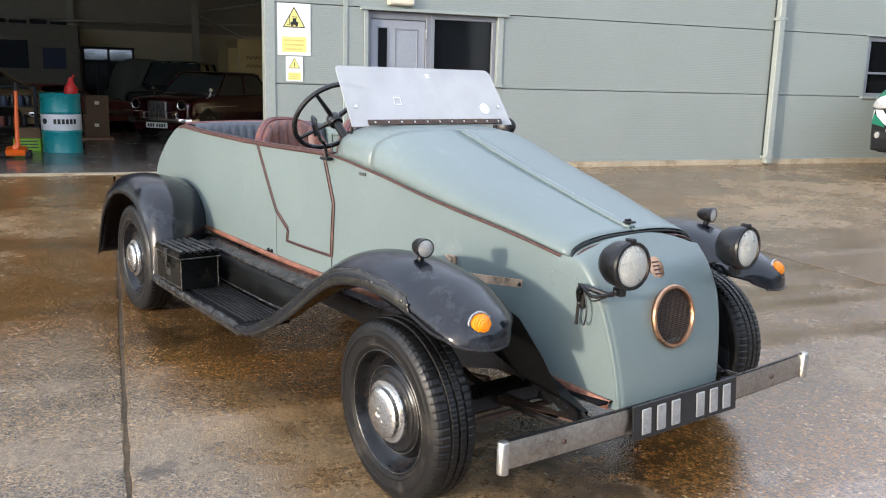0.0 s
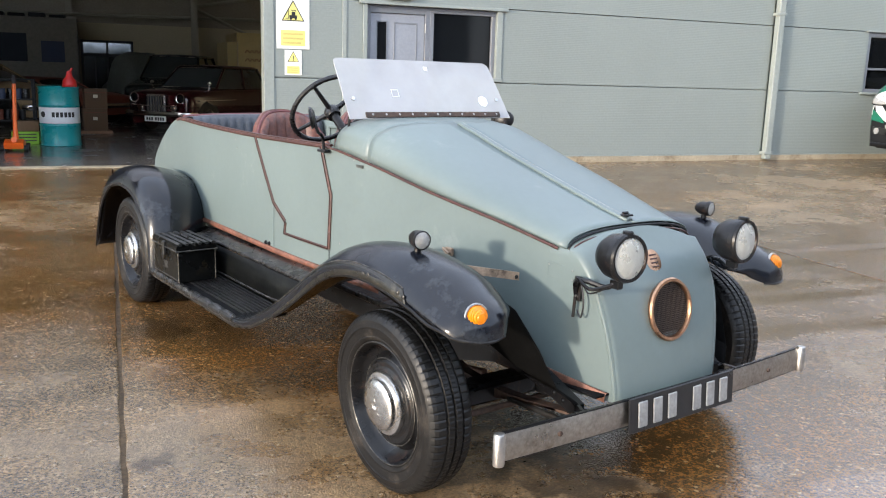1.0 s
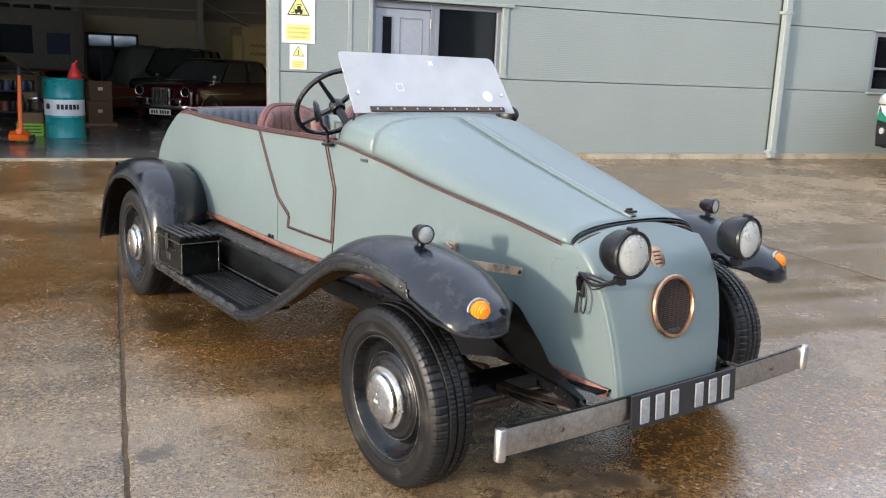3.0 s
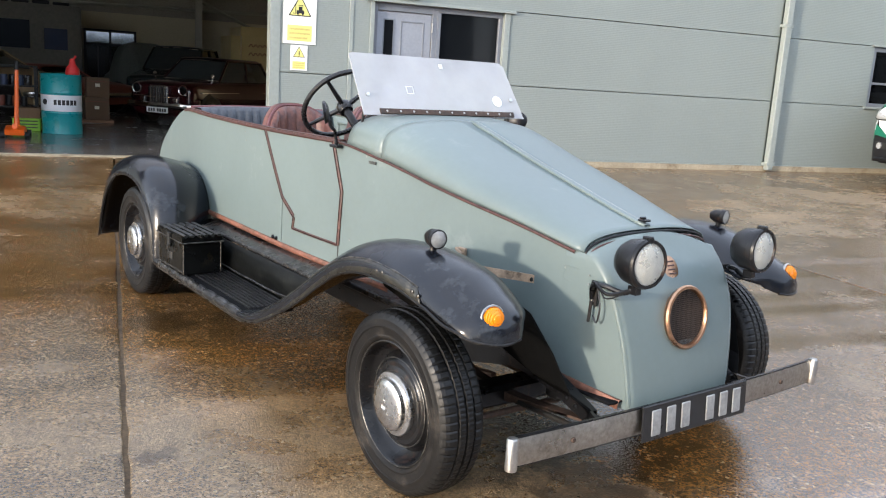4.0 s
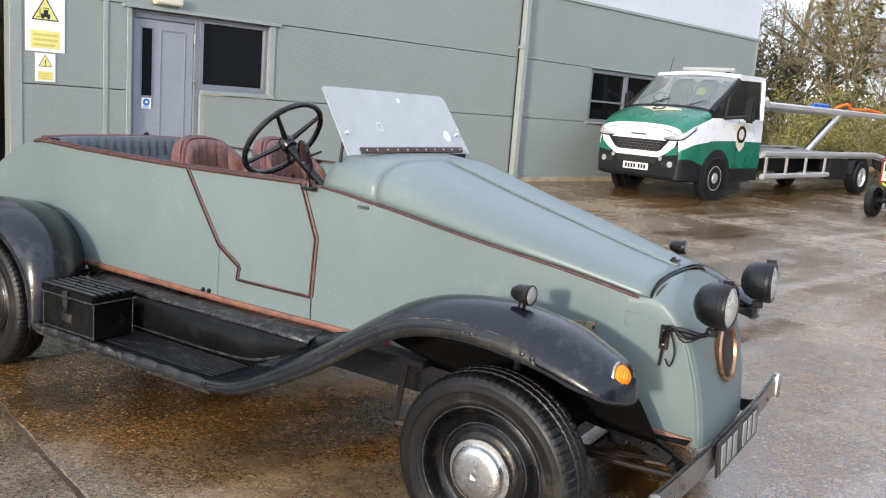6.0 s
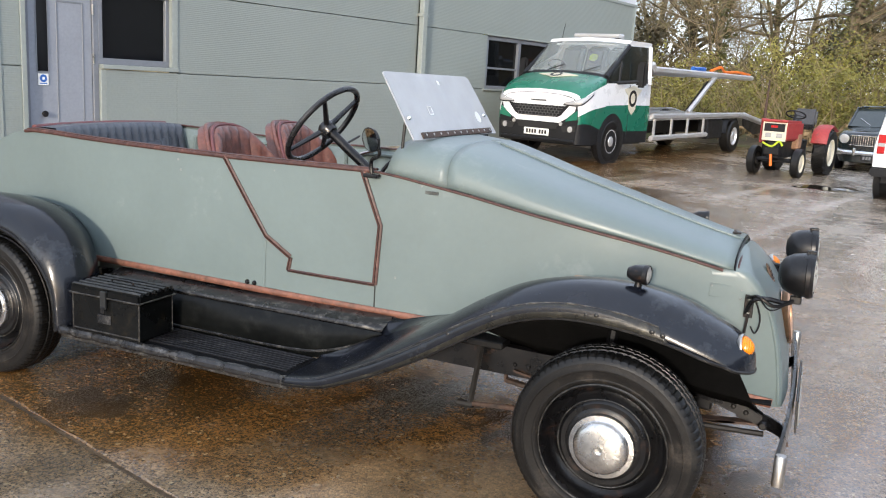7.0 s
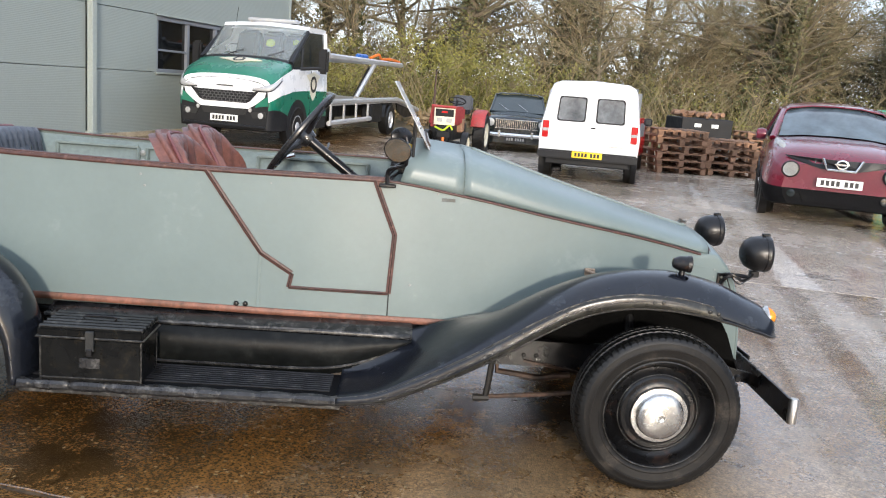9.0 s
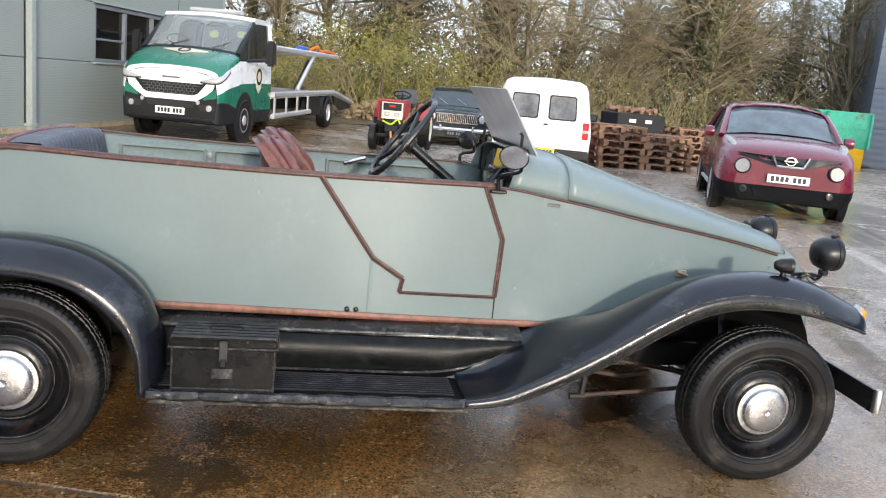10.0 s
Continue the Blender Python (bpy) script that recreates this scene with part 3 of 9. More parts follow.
def wing_rear():
    lip = [(-2.168, 0.262), (-2.185, 0.410), (-2.245, 0.515), (-2.365, 0.608), (-2.52, 0.645), (-2.69, 0.642), (-2.86, 0.592), (-3.00, 0.490), (-3.10, 0.350), (-3.165, 0.215)]
    cre = [(-2.115, 0.270), (-2.120, 0.450), (-2.195, 0.606), (-2.35, 0.706), (-2.525, 0.742), (-2.70, 0.742), (-2.89, 0.705), (-3.08, 0.610), (-3.19, 0.430), (-3.245, 0.210)]
    inn = [(-2.305, 0.400), (-2.310, 0.480), (-2.345, 0.575), (-2.44, 0.655), (-2.57, 0.690), (-2.71, 0.692), (-2.89, 0.655), (-3.05, 0.560), (-3.15, 0.400), (-3.21, 0.210)]
    cols = []
    for y, k, w in ((-0.800, 0.0, 0), (-0.798, 0.28, 0), (-0.755, 0.82, 0), (-0.67, 1.0, 0), (-0.56, 1.0, 0.35), (-0.450, 1.0, 1.0)):
        mid = [(a[0] + (c[0] - a[0]) * k, a[1] + (c[1] - a[1]) * k) for a, c in zip(lip, cre)]
        cols.append(resample([(a[0] + (c[0] - a[0]) * w, y, a[1] + (c[1] - a[1]) * w) for a, c in zip(mid, inn)], 48))
    return grid([resample([c[i] for c in cols], 15) for i in range(48)])


for s in (1, -1):
    for fn, nm, lb in ((wing_front, "front_wing", "swept black front wing with chipped edge"), (wing_rear, "rear_wing", "rounded black rear wing")):
        b = fn()
        part(nm, b if s == 1 else mirrored(b), M["black"], car, lb, smooth=60, thick=0.004)
    # rolled lip along the wing's outer edge
    st = [(-1.105, 0.262), (-1.0, 0.272), (-0.914, 0.294), (-0.74, 0.372), (-0.578, 0.460), (-0.434, 0.551), (-0.30, 0.623), (-0.15, 0.660), (0.02, 0.659), (0.17, 0.636), (0.265, 0.611)]
    lp = [(x, s * -0.803, z) for x, z in st] + [(0.312, s * -0.784, 0.597), (0.345, s * -0.767, 0.584), (0.380, s * -0.722, 0.575), (0.390, s * -0.670, 0.572), (0.378, s * -0.615, 0.577)]
    part("wing_edge", tube(resample(lp, 50), 0.005, 6), M["black_rough"], car, "chipped rolled wing edge")
    fold = [(-1.105, -0.797, 0.284), (-1.0, -0.799, 0.302), (-0.914, -0.799, 0.334), (-0.74, -0.798, 0.420), (-0.578, -0.798, 0.515), (-0.434, -0.798, 0.605), (-0.30, -0.798, 0.672), (-0.15, -0.797, 0.706), (0.02, -0.794, 0.702), (0.13, -0.790, 0.680)]
    part("wing_fold", tube(resample([(x, s * y, z) for x, y, z in fold], 60), [0.0026 + 0.0016 * math.sin(i * 1.9) * math.sin(i * 0.7) for i in range(60)], 6), M["worn"], car, "bare worn metal along the wing's fold")
    lipc = resample([(x, -0.803, z - 0.002) for x, z in st[:10]], 60)
    folc = resample(fold, 60)
    band = grid([[(a.x + (c.x - a.x) * f, s * (a.y + (c.y - a.y) * f - 0.0035), a.z + (c.z - a.z) * f) for f in (0.02, 0.5, 0.96)] for a, c in zip(lipc, folc)])
    part("wing_band", band, M["band"], car, "scraped olive-black flat band along the wing's edge", thick=0.0015)
    st = [(-2.168, 0.262), (-2.185, 0.410), (-2.245, 0.515), (-2.365, 0.608), (-2.52, 0.645), (-2.69, 0.642), (-2.86, 0.592), (-3.00, 0.490), (-3.10, 0.350), (-3.165, 0.215)]
    part("wing_edge", tube(resample([(x, s * -0.802, z) for x, z in st], 40), 0.006, 6), M["black_rough"], car, "chipped rolled wing edge")
    # rivets through the lip
    out = 90 if s > 0 else -90
    studs("rivet", 0.008, 0.005, [pose(x, s * -0.801, z, out) for x, z in ((-0.075, 0.684), (-0.045, 0.686), (0.115, 0.666), (0.145, 0.660), (-0.62, 0.47), (-0.50, 0.55), (-0.36, 0.63))], M["worn"], car)
    studs("bolt_head", 0.010, 0.006, [pose(-0.02, s * 0.655, 0.761), pose(-0.03, s * 0.70, 0.757)], M["steel_black"], car)
    # running board with ribs, nosing and the apron up to the sill
    rb = box((-2.135, s * -0.785, 0.258), (-1.10, s * -0.555, 0.282), 0.004)
    board = part("running_board", rb, M["rubber"], car, "worn black ribbed running board")
    for i in range(9):
        y = -0.735 + i * 0.020
        part("rib", box((-2.12, s * y - 0.0055, 0.281), (-1.13, s * y + 0.0055, 0.2885), 0.002), M["board_rib"], board)
    xs = np.linspace(-2.145, -1.10, 120)
    part("nosing", tube([(x, s * (-0.787 + 0.0015 * math.sin(x * 9)), 0.270) for x in xs], [0.0140 + 0.0070 * abs(math.sin(math.pi * (x + 2.10) / 0.122)) ** 0.45 for x in xs], 10), M["nosing"], board, "pillowed worn metal nosing")
    part("edge_strip", box((-2.14, s * -0.796, 0.243), (-1.09, s * -0.780, 0.256), 0.002), M["worn"], board, "scuffed metal edge strip")
    studs("nosing_rivet", 0.007, 0.004, [pose(-2.10 + i * 0.122, s * -0.798, 0.272, out) for i in range(9)], M["steel_black"], board)
    b = grid([[(x, y, z) for y, z in ((-0.556, 0.280 + 0.52 * max(0, x + 1.13)), (-0.552, 0.36 + 0.22 * max(0, x + 1.13)), (-0.550, 0.425))] for x in np.linspace(-2.16, -0.86, 27)])
    part("apron", b if s == 1 else mirrored(b), M["apron"], car, "black apron between running board and sill", thick=0.003)
    b = grid([[(x, y, z) for y, z in ((-0.549, 0.428), (-0.540, 0.440), (-0.50, 0.452), (-0.462, 0.462))] for x in np.linspace(-2.16, -0.86, 14)])
    part("apron_top", b if s == 1 else mirrored(b), M["nosing"], car, "scuffed metal top of the apron", thick=0.003)
    part("apron_bead", tube(resample([(-2.12, s * -0.558, 0.296), (-1.6, s * -0.558, 0.296), (-1.22, s * -0.558, 0.300), (-1.05, s * -0.557, 0.330), (-0.93, s * -0.549, 0.385), (-0.87, s * -0.540, 0.432)], 30), 0.005, 6), M["nosing"], car, "raised bead along the apron's foot")
    part("apron_roll", tube([(-2.16, s * -0.546, 0.436), (-1.5, s * -0.546, 0.436), (-0.88, s * -0.520, 0.436)], 0.009, 8), M["nosing"], car, "rolled top edge of the apron")


# wheels
def wheel(x, y, z, s, camber=0.0, radius=0.295):
    w = part("wheel", lathe([(0.0, -0.05), (0.06, -0.05), (0.06, 0.02), (0.0, 0.02)], 16), M["steel_black"], car)
    w.matrix_basis = pose(x, y, z) @ pose(0, 0, 0, (90 + camber) * -s, 0, 0)
    k = radius / 0.2855
    tread = [(0.258, -0.0765, 0), (0.266, -0.073, 0), (0.2745, -0.066, 1), (0.2800, -0.057, 1), (0.2825, -0.046, 1), (0.2830, -0.034, 1), (0.278, -0.0325, 0), (0.278, -0.0275, 0), (0.2845, -0.024, 2), (0.2852, -0.006, 2), (0.278, -0.0035, 0), (0.278, 0.0015, 0), (0.2852, 0.004, 2), (0.2845, 0.022, 2), (0.278, 0.0245, 0), (0.278, 0.0295, 0), (0.2830, 0.032, 1), (0.2825, 0.045, 1), (0.2800, 0.057, 1), (0.2745, 0.066, 1), (0.266, 0.073, 0), (0.258, 0.0765, 0)]
    prof = [(0.190, -0.060, 0), (0.205, -0.068, 0), (0.230, -0.076, 0)] + [(r * k, h, c) for r, h, c in tread] + [(0.246, 0.0785, 0), (0.244, 0.080, 0), (0.240, 0.080, 0), (0.238, 0.0775, 0), (0.214, 0.073, 0), (0.210, 0.0745, 0), (0.206, 0.0735, 0), (0.196, 0.064, 0), (0.19, 0.05, 0)]
    n = 360
    rows = []
    for r, h, cut in prof:
        row = []
        for i in range(n):
            a = i * 2 * math.pi / n
            rr = r - (0.0030 if cut == 1 and (i + (2 if h > 0 else 0)) % 5 == 0 else 0.0030 if cut == 2 and (i + int(h * 160)) % 6 == 0 else 0)
            row.append((rr * math.cos(a), rr * math.sin(a), h))
        rows.append(row)
    part("tyre", grid(rows[:4], close_v=True), M["sidewall"], w, "worn grey-black tyre wall", smooth=30)
    part("tread", grid(rows[3:25], close_v=True), M["tyre"], w, "black grooved tyre tread", smooth=18)
    part("tyre", grid(rows[24:], close_v=True), M["sidewall"], w, "worn grey-black tyre wall", smooth=30)
    for r, h in ((0.1935, 0.0665), (0.139, 0.0405)):
        part("rim_edge", tube([(r * math.cos(a), r * math.sin(a), h) for a in np.linspace(0, 2 * math.pi, 65)], 0.0022, 5, None, False), M["worn"], w, "thin lighter ring along the rim")
    part("rim", lathe([(0.196, 0.055), (0.197, 0.064), (0.191, 0.067), (0.186, 0.060), (0.181, 0.036), (0.168, 0.022), (0.158, 0.016), (0.148, 0.022), (0.138, 0.040), (0.128, 0.047), (0.114, 0.046), (0.104, 0.052), (0.0, 0.052)], 56), M["rim"], w, "black pressed-steel wheel rim")
    part("hubcap", lathe([(0.100, 0.050), (0.101, 0.060), (0.098, 0.066), (0.084, 0.068), (0.081, 0.071), (0.079, 0.083), (0.074, 0.088), (0.058, 0.092), (0.032, 0.095), (0.012, 0.0965), (0.008, 0.094), (0.0, 0.094)], 48), M["hub"], w, "dented dull chromed hubcap")
    # embossed double chevron
    for k in (-0.012, 0.012):
        part("hubcap_mark", tube([(-0.022, k - 0.011, 0.0930), (0.0, k + 0.008, 0.0942), (0.022, k - 0.011, 0.0930)], 0.0024, 6), M["hub"], w, "embossed chevron on the hubcap")
    return w


wheel(0.0, -0.706, 0.285, -1, 2.0, 0.290)
wheel(0.0, 0.706, 0.285, 1, 2.0, 0.290)
wheel(-2.578, -0.700, 0.293, -1)
wheel(-2.578, 0.700, 0.293, 1)


# lamps
def headlamp(s):
    c = Vector((0.478, s * 0.272, 0.785))
    h = part("headlamp", lathe([(0.0, -0.078), (0.030, -0.075), (0.055, -0.060), (0.069, -0.035), (0.074, -0.005), (0.075, 0.012), (0.078, 0.014), (0.078, 0.028), (0.074, 0.032)], 36), M["steel_black"], car, "black bowl headlamp with round clear lens")
    h.matrix_basis = Matrix.Translation(c) @ pose(0, 0, 0, 0, 88, s * 3) @ Matrix.Scale(0.93, 4)
    part("lens_rim", lathe([(0.074, 0.022), (0.077, 0.030), (0.074, 0.038), (0.066, 0.038), (0.063, 0.030)], 36), M["steel_black"], h)
    part("reflector", lathe([(0.067, 0.029), (0.063, 0.018), (0.054, -0.002), (0.040, -0.022), (0.024, -0.036), (0.010, -0.042), (0.0, -0.043)], 32), M["reflector"], h, "silvered bowl reflector")
    part("bulb", lathe([(0.0, -0.043), (0.010, -0.040), (0.011, -0.020), (0.008, -0.010), (0.0, -0.006)], 12), M["lamp_glass"], h)
    ln = part("lens", lathe([(0.067, 0.032), (0.05, 0.040), (0.028, 0.045), (0.0, 0.047), (0.0, 0.044), (0.028, 0.042), (0.05, 0.037), (0.067, 0.029)], 32), M["clear_lens"], h, "clear domed glass headlamp lens")
    ln.visible_shadow = False
    part("clip", box((-0.085, -0.010, 0.005), (-0.072, 0.010, 0.038), 0.003), M["steel_black"], h)
    br = tube(resample([(0.325, s * 0.290, 0.640), (0.345, s * 0.315, 0.690), (0.39, s * 0.315, 0.700), (0.445, s * 0.29, 0.690), (0.47, s * 0.275, 0.715)], 16), 0.008, 8)
    tube(resample([(0.325, s * 0.292, 0.690), (0.36, s * 0.325, 0.705), (0.41, s * 0.32, 0.68), (0.46, s * 0.285, 0.70)], 12), 0.006, 6, br)
    box((0.45, s * 0.275 - 0.012, 0.690), (0.485, s * 0.275 + 0.012, 0.715), 0.003, br)
    part("lamp_bracket", br, M["steel_black"], car, "bent black lamp bracket")
    plate = box((0.318, s * 0.287, 0.625), (0.346, s * 0.296, 0.700), 0.002)
    tube([(0.328, s * 0.302, 0.575), (0.333, s * 0.302, 0.64)], 0.005, 6, plate)
    part("bracket_plate", plate, M["chassis"], car, "worn steel bracket plate")
    loop = tube(resample([(0.35, s * 0.300, 0.69), (0.372, s * 0.306, 0.63), (0.362, s * 0.304, 0.58), (0.345, s * 0.302, 0.60)], 12), 0.0028, 5)
    tube(resample([(0.36, s * 0.305, 0.70), (0.40, s * 0.315, 0.665), (0.455, s * 0.285, 0.695)], 12), 0.0025, 5, loop)
    part("lamp_wire", loop, M["bakelite"], car, "loose black lamp wire")
    studs("bracket_bolt", 0.006, 0.006, [pose(0.332, s * 0.297, z, 90 if s < 0 else -90) for z in (0.64, 0.685)], M["dull_metal"], car)


def sidelamp(s):
    y = s * 0.683
    h = part("sidelamp", lathe([(0.0, -0.034), (0.018, -0.030), (0.029, -0.014), (0.031, 0.006), (0.034, 0.010), (0.034, 0.020), (0.030, 0.022)], 24), M["steel_black"], car, "small black side lamp on the wing")
    h.matrix_basis = pose(0.046, y, 0.800, 0, 90, s * 8) @ Matrix.Diagonal((0.86, 0.86, 1.22, 1))
    part("lens", lathe([(0.030, 0.020), (0.015, 0.024), (0.0, 0.025)], 20), M["lamp_glass"], h)
    part("lamp_foot", lathe([(0.022, 0.0), (0.024, 0.006), (0.012, 0.014), (0.009, 0.030), (0.010, 0.036)], 14, pose(0.042, y, 0.748)), M["steel_black"], car)


def indicator(s):
    y = s * 0.698
    m = pose(0.352, y, 0.638, 0, 80, s * 7)
    part("indicator_base", lathe([(0.028, -0.014), (0.0375, -0.005), (0.0390, 0.0), (0.0375, 0.004), (0.034, 0.0045), (0.030, 0.002)], 28, m), M["dull_metal"], car, "bright indicator base")
    part("indicator_lens", lathe([(0.031, 0.0), (0.031, 0.010), (0.029, 0.011), (0.028, 0.015), (0.025, 0.016), (0.024, 0.020), (0.020, 0.021), (0.018, 0.025), (0.013, 0.026), (0.011, 0.029), (0.0, 0.031)], 24, m), M["orange_lens"], car, "orange indicator lens")


for s in (-1, 1):
    headlamp(s), sidelamp(s), indicator(s)
    # bonnet latch and the stay from wing to body
    lt = box((-0.225, s * 0.372, 0.672), (-0.185, s * 0.385, 0.700), 0.003)
    tube([(-0.225, s * 0.39, 0.695), (-0.185, s * 0.395, 0.682)], 0.006, 6, lt)
    part("bonnet_latch", lt, M["stay"], car, "small rusty bonnet latch")
    p, q = Vector((0.085, s * 0.535, 0.700)), Vector((0.126, s * 0.350, 0.664))
    part("wing_stay", grid([[v + Vector((0, 0, h)) + o for h, o in ((-0.013, Vector((0.004, 0, 0))), (0.013, Vector((0.004, 0, 0))), (0.013, Vector((-0.004, 0, 0))), (-0.013, Vector((-0.004, 0, 0))))] for v in (p, p.lerp(q, 0.5), q)], close_v=True), M["stay"], car, "rusty flat wing stay")
    studs("stay_bolt", 0.007, 0.005, [pose(q.x + 0.004, q.y + s * 0.012, q.z, 0, 90, 0)], M["steel_black"], car)
    # black inner valance between wing and chassis; its rear end stands in for wing shade
    hi = resample([(-0.56, 0.462, 0.515), (-0.45, 0.47, 0.545), (-0.30, 0.49, 0.60), (-0.15, 0.515, 0.64), (0.02, 0.515, 0.65), (0.15, 0.50, 0.640), (0.25, 0.475, 0.605), (0.262, 0.468, 0.585)], 28)
    lo = resample([(-0.56, 0.458, 0.490), (-0.46, 0.445, 0.462), (-0.38, 0.42, 0.435), (-0.28, 0.38, 0.405), (-0.1, 0.35, 0.40), (0.05, 0.345, 0.40), (0.22, 0.345, 0.35), (0.40, 0.345, 0.335), (0.430, 0.345, 0.320)], 28)
    val = grid([[(p.x, s * p.y, p.z), (p.x + (q.x - p.x) * 0.42, s * (p.y * 0.74 + q.y * 0.26), p.z * 0.62 + 0.38 * min(q.z, p.z)), (p.x + (q.x - p.x) * 0.75, s * (p.y * 0.5 + q.y * 0.5), p.z * 0.2 + 0.8 * min(q.z, p.z)), (q.x, s * q.y, q.z)] for p, q in zip(hi, lo)])
    part("inner_valance", val, M["underside"], car, "black inner valance", thick=0.003)
    rv = prism([(-3.10, 0.30), (-3.04, 0.50), (-2.88, 0.62), (-2.65, 0.67), (-2.48, 0.66), (-2.37, 0.58), (-2.33, 0.46), (-2.33, 0.30)], s * 0.452, s * 0.458)
    part("inner_valance", rv, M["underside"], car, "black inner valance")

# chassis, springs and front axle
for s in (-1, 1):
    rail = resample([(-3.3, s * 0.31, 0.42), (-2.6, s * 0.31, 0.46), (-2.0, s * 0.32, 0.36), (-1.0, s * 0.33, 0.345), (-0.5, s * 0.33, 0.343), (-0.2, s * 0.333, 0.348), (0.05, s * 0.338, 0.400), (0.20, s * 0.345, 0.384), (0.31, s * 0.345, 0.352), (0.42, s * 0.345, 0.312)], 48)
    half_h = spline([-3.3, -0.5, 0.0, 0.25, 0.42], [0.050, 0.052, 0.046, 0.026, 0.018])
    part("chassis_rail", grid([[(p.x, p.y + a, p.z + b * half_h(p.x)) for a, b in ((-0.02, -1), (0.02, -1), (0.02, 1), (-0.02, 1))] for p in rail], close_v=True), M["steel_black"], car, "black weathered steel chassis side rail")
    studs("rail_bolt", 0.009, 0.007, [pose(x, s * y, z, 90 if s < 0 else -90) for x, y, z in ((-0.42, 0.352, 0.335), (-0.37, 0.352, 0.335), (-0.33, 0.352, 0.34), (0.24, 0.366, 0.375), (0.33, 0.366, 0.345), (0.37, 0.366, 0.332))], M["steel_black"], car)
    part("drag_link", tube([(0.12, s * 0.36, 0.255), (0.30, s * 0.36, 0.262), (0.43, s * 0.36, 0.270)], 0.010, 8), M["chassis"], car, "thin steel rod below the rail")
    part("shackle_bolt", lathe([(0.0, 0.0), (0.015, 0.0), (0.015, 0.05), (0.009, 0.056), (0.0, 0.056)], 14, pose(0.425, s * 0.32, 0.30, -90 * s, 0, 0)), M["steel_black"], car)
    sp = bmesh.new()
    for k in range(4):
        L = 0.42 - k * 0.08
        q = resample([(0.0 - L, s * 0.345, 0.315 - k * 0.009), (0.0, s * 0.345, 0.262 - k * 0.009), (0.0 + L, s * 0.345, 0.300 - k * 0.009)], 12)
        grid([[(p.x, p.y + a, p.z + b) for a, b in ((-0.02, -0.004), (0.02, -0.004), (0.02, 0.004), (-0.02, 0.004))] for p in q], close_v=True, bm=sp)
    part("leaf_spring", sp, M["rust"], car, "rusty leaf spring")
    iron = resample([(0.34, s * 0.345, 0.33), (0.42, s * 0.352, 0.312), (0.470, s * 0.38, 0.306), (0.491, s * 0.43, 0.306)], 10)
    part("bumper_iron", grid([[(p.x, p.y + a, p.z + b) for a, b in ((-0.006, -0.022), (0.006, -0.022), (0.006, 0.022), (-0.006, 0.022))] for p in iron], close_v=True), M["steel_black"], car, "black bumper iron")
    arm = tube([(-0.565, s * 0.41, 0.178), (-0.35, s * 0.41, 0.200), (-0.02, s * 0.41, 0.240)], 0.009, 8)
    part("radius_rod", arm, M["rust"], car, "rusty radius rod")
    hang = tube([(-0.562, s * 0.41, 0.165), (-0.553, s * 0.405, 0.24), (-0.535, s * 0.39, 0.425)], 0.012, 6)
    tube([(-0.610, s * 0.41, 0.172), (-0.548, s * 0.41, 0.174)], 0.014, 8, hang)
    part("hanger", hang, M["chassis"], car, "rusty drop bracket")
    dm = tube([(-0.12, s * 0.50, 0.30), (-0.06, s * 0.52, 0.42), (-0.06, s * 0.44, 0.60)], 0.018, 8)
    part("damper", dm, M["steel_black"], car)
part("front_axle", tube(resample([(0.0, -0.64, 0.283), (0.0, -0.5, 0.265), (0.0, -0.3, 0.225), (0.0, 0.3, 0.225), (0.0, 0.5, 0.265), (0.0, 0.64, 0.283)], 24), 0.026, 8), M["steel_black"], car)
part("rear_axle", tube([(-2.578, -0.64, 0.285), (-2.578, -0.1, 0.285), (-2.578, 0.1, 0.285), (-2.578, 0.64, 0.285)], [0.035, 0.04, 0.04, 0.035], 10), M["steel_black"], car)
# axle beam, sump and sheet: black filler added for the dark under the nose
part("axle_beam", box((-0.05, -0.52, 0.215), (0.05, 0.52, 0.285), 0.012), M["steel_black"], car, "black front axle beam")
part("sump", box((-0.50, -0.13, 0.215), (0.05, 0.13, 0.31), 0.03), M["steel_black"], car, "black engine sump")
part("undertray", box((-0.02, -0.30, 0.345), (0.44, 0.30, 0.353), 0.002), M["rubber"], car, "black sheet added for the dark under the nose")
fr = tube([(-0.50, -0.20, 0.30), (-0.50, -0.20, 0.215), (-0.33, -0.20, 0.195), (-0.20, -0.20, 0.215)], 0.013, 6)
part("gearbox_stay", fr, M["rust"], car, "rusty bent steel stay")
part("track_rod", tube([(0.13, -0.6, 0.24), (0.13, 0.6, 0.24)], 0.011, 8), M["rust"], car)
part("cross_member", box((0.20, -0.33, 0.30), (0.26, 0.33, 0.36), 0.006), M["steel_black"], car)
part("engine_block", box((-0.55, -0.2, 0.30), (0.10, 0.2, 0.68), 0.03), M["steel_black"], car)
part("floor_pan", box((-3.2, -0.42, 0.40), (-0.45, 0.42, 0.425), 0.004), M["black_rough"], car)
part("gearbox_tunnel", tube([(-2.5, 0, 0.40), (-0.5, 0, 0.40)], 0.09, 12), M["steel_black"], car)
part("exhaust_pipe", tube(resample([(-0.4, 0.22, 0.30), (-1.2, 0.22, 0.27), (-2.2, 0.22, 0.28), (-3.3, 0.25, 0.27)], 16), 0.022, 8), M["rust"], car)

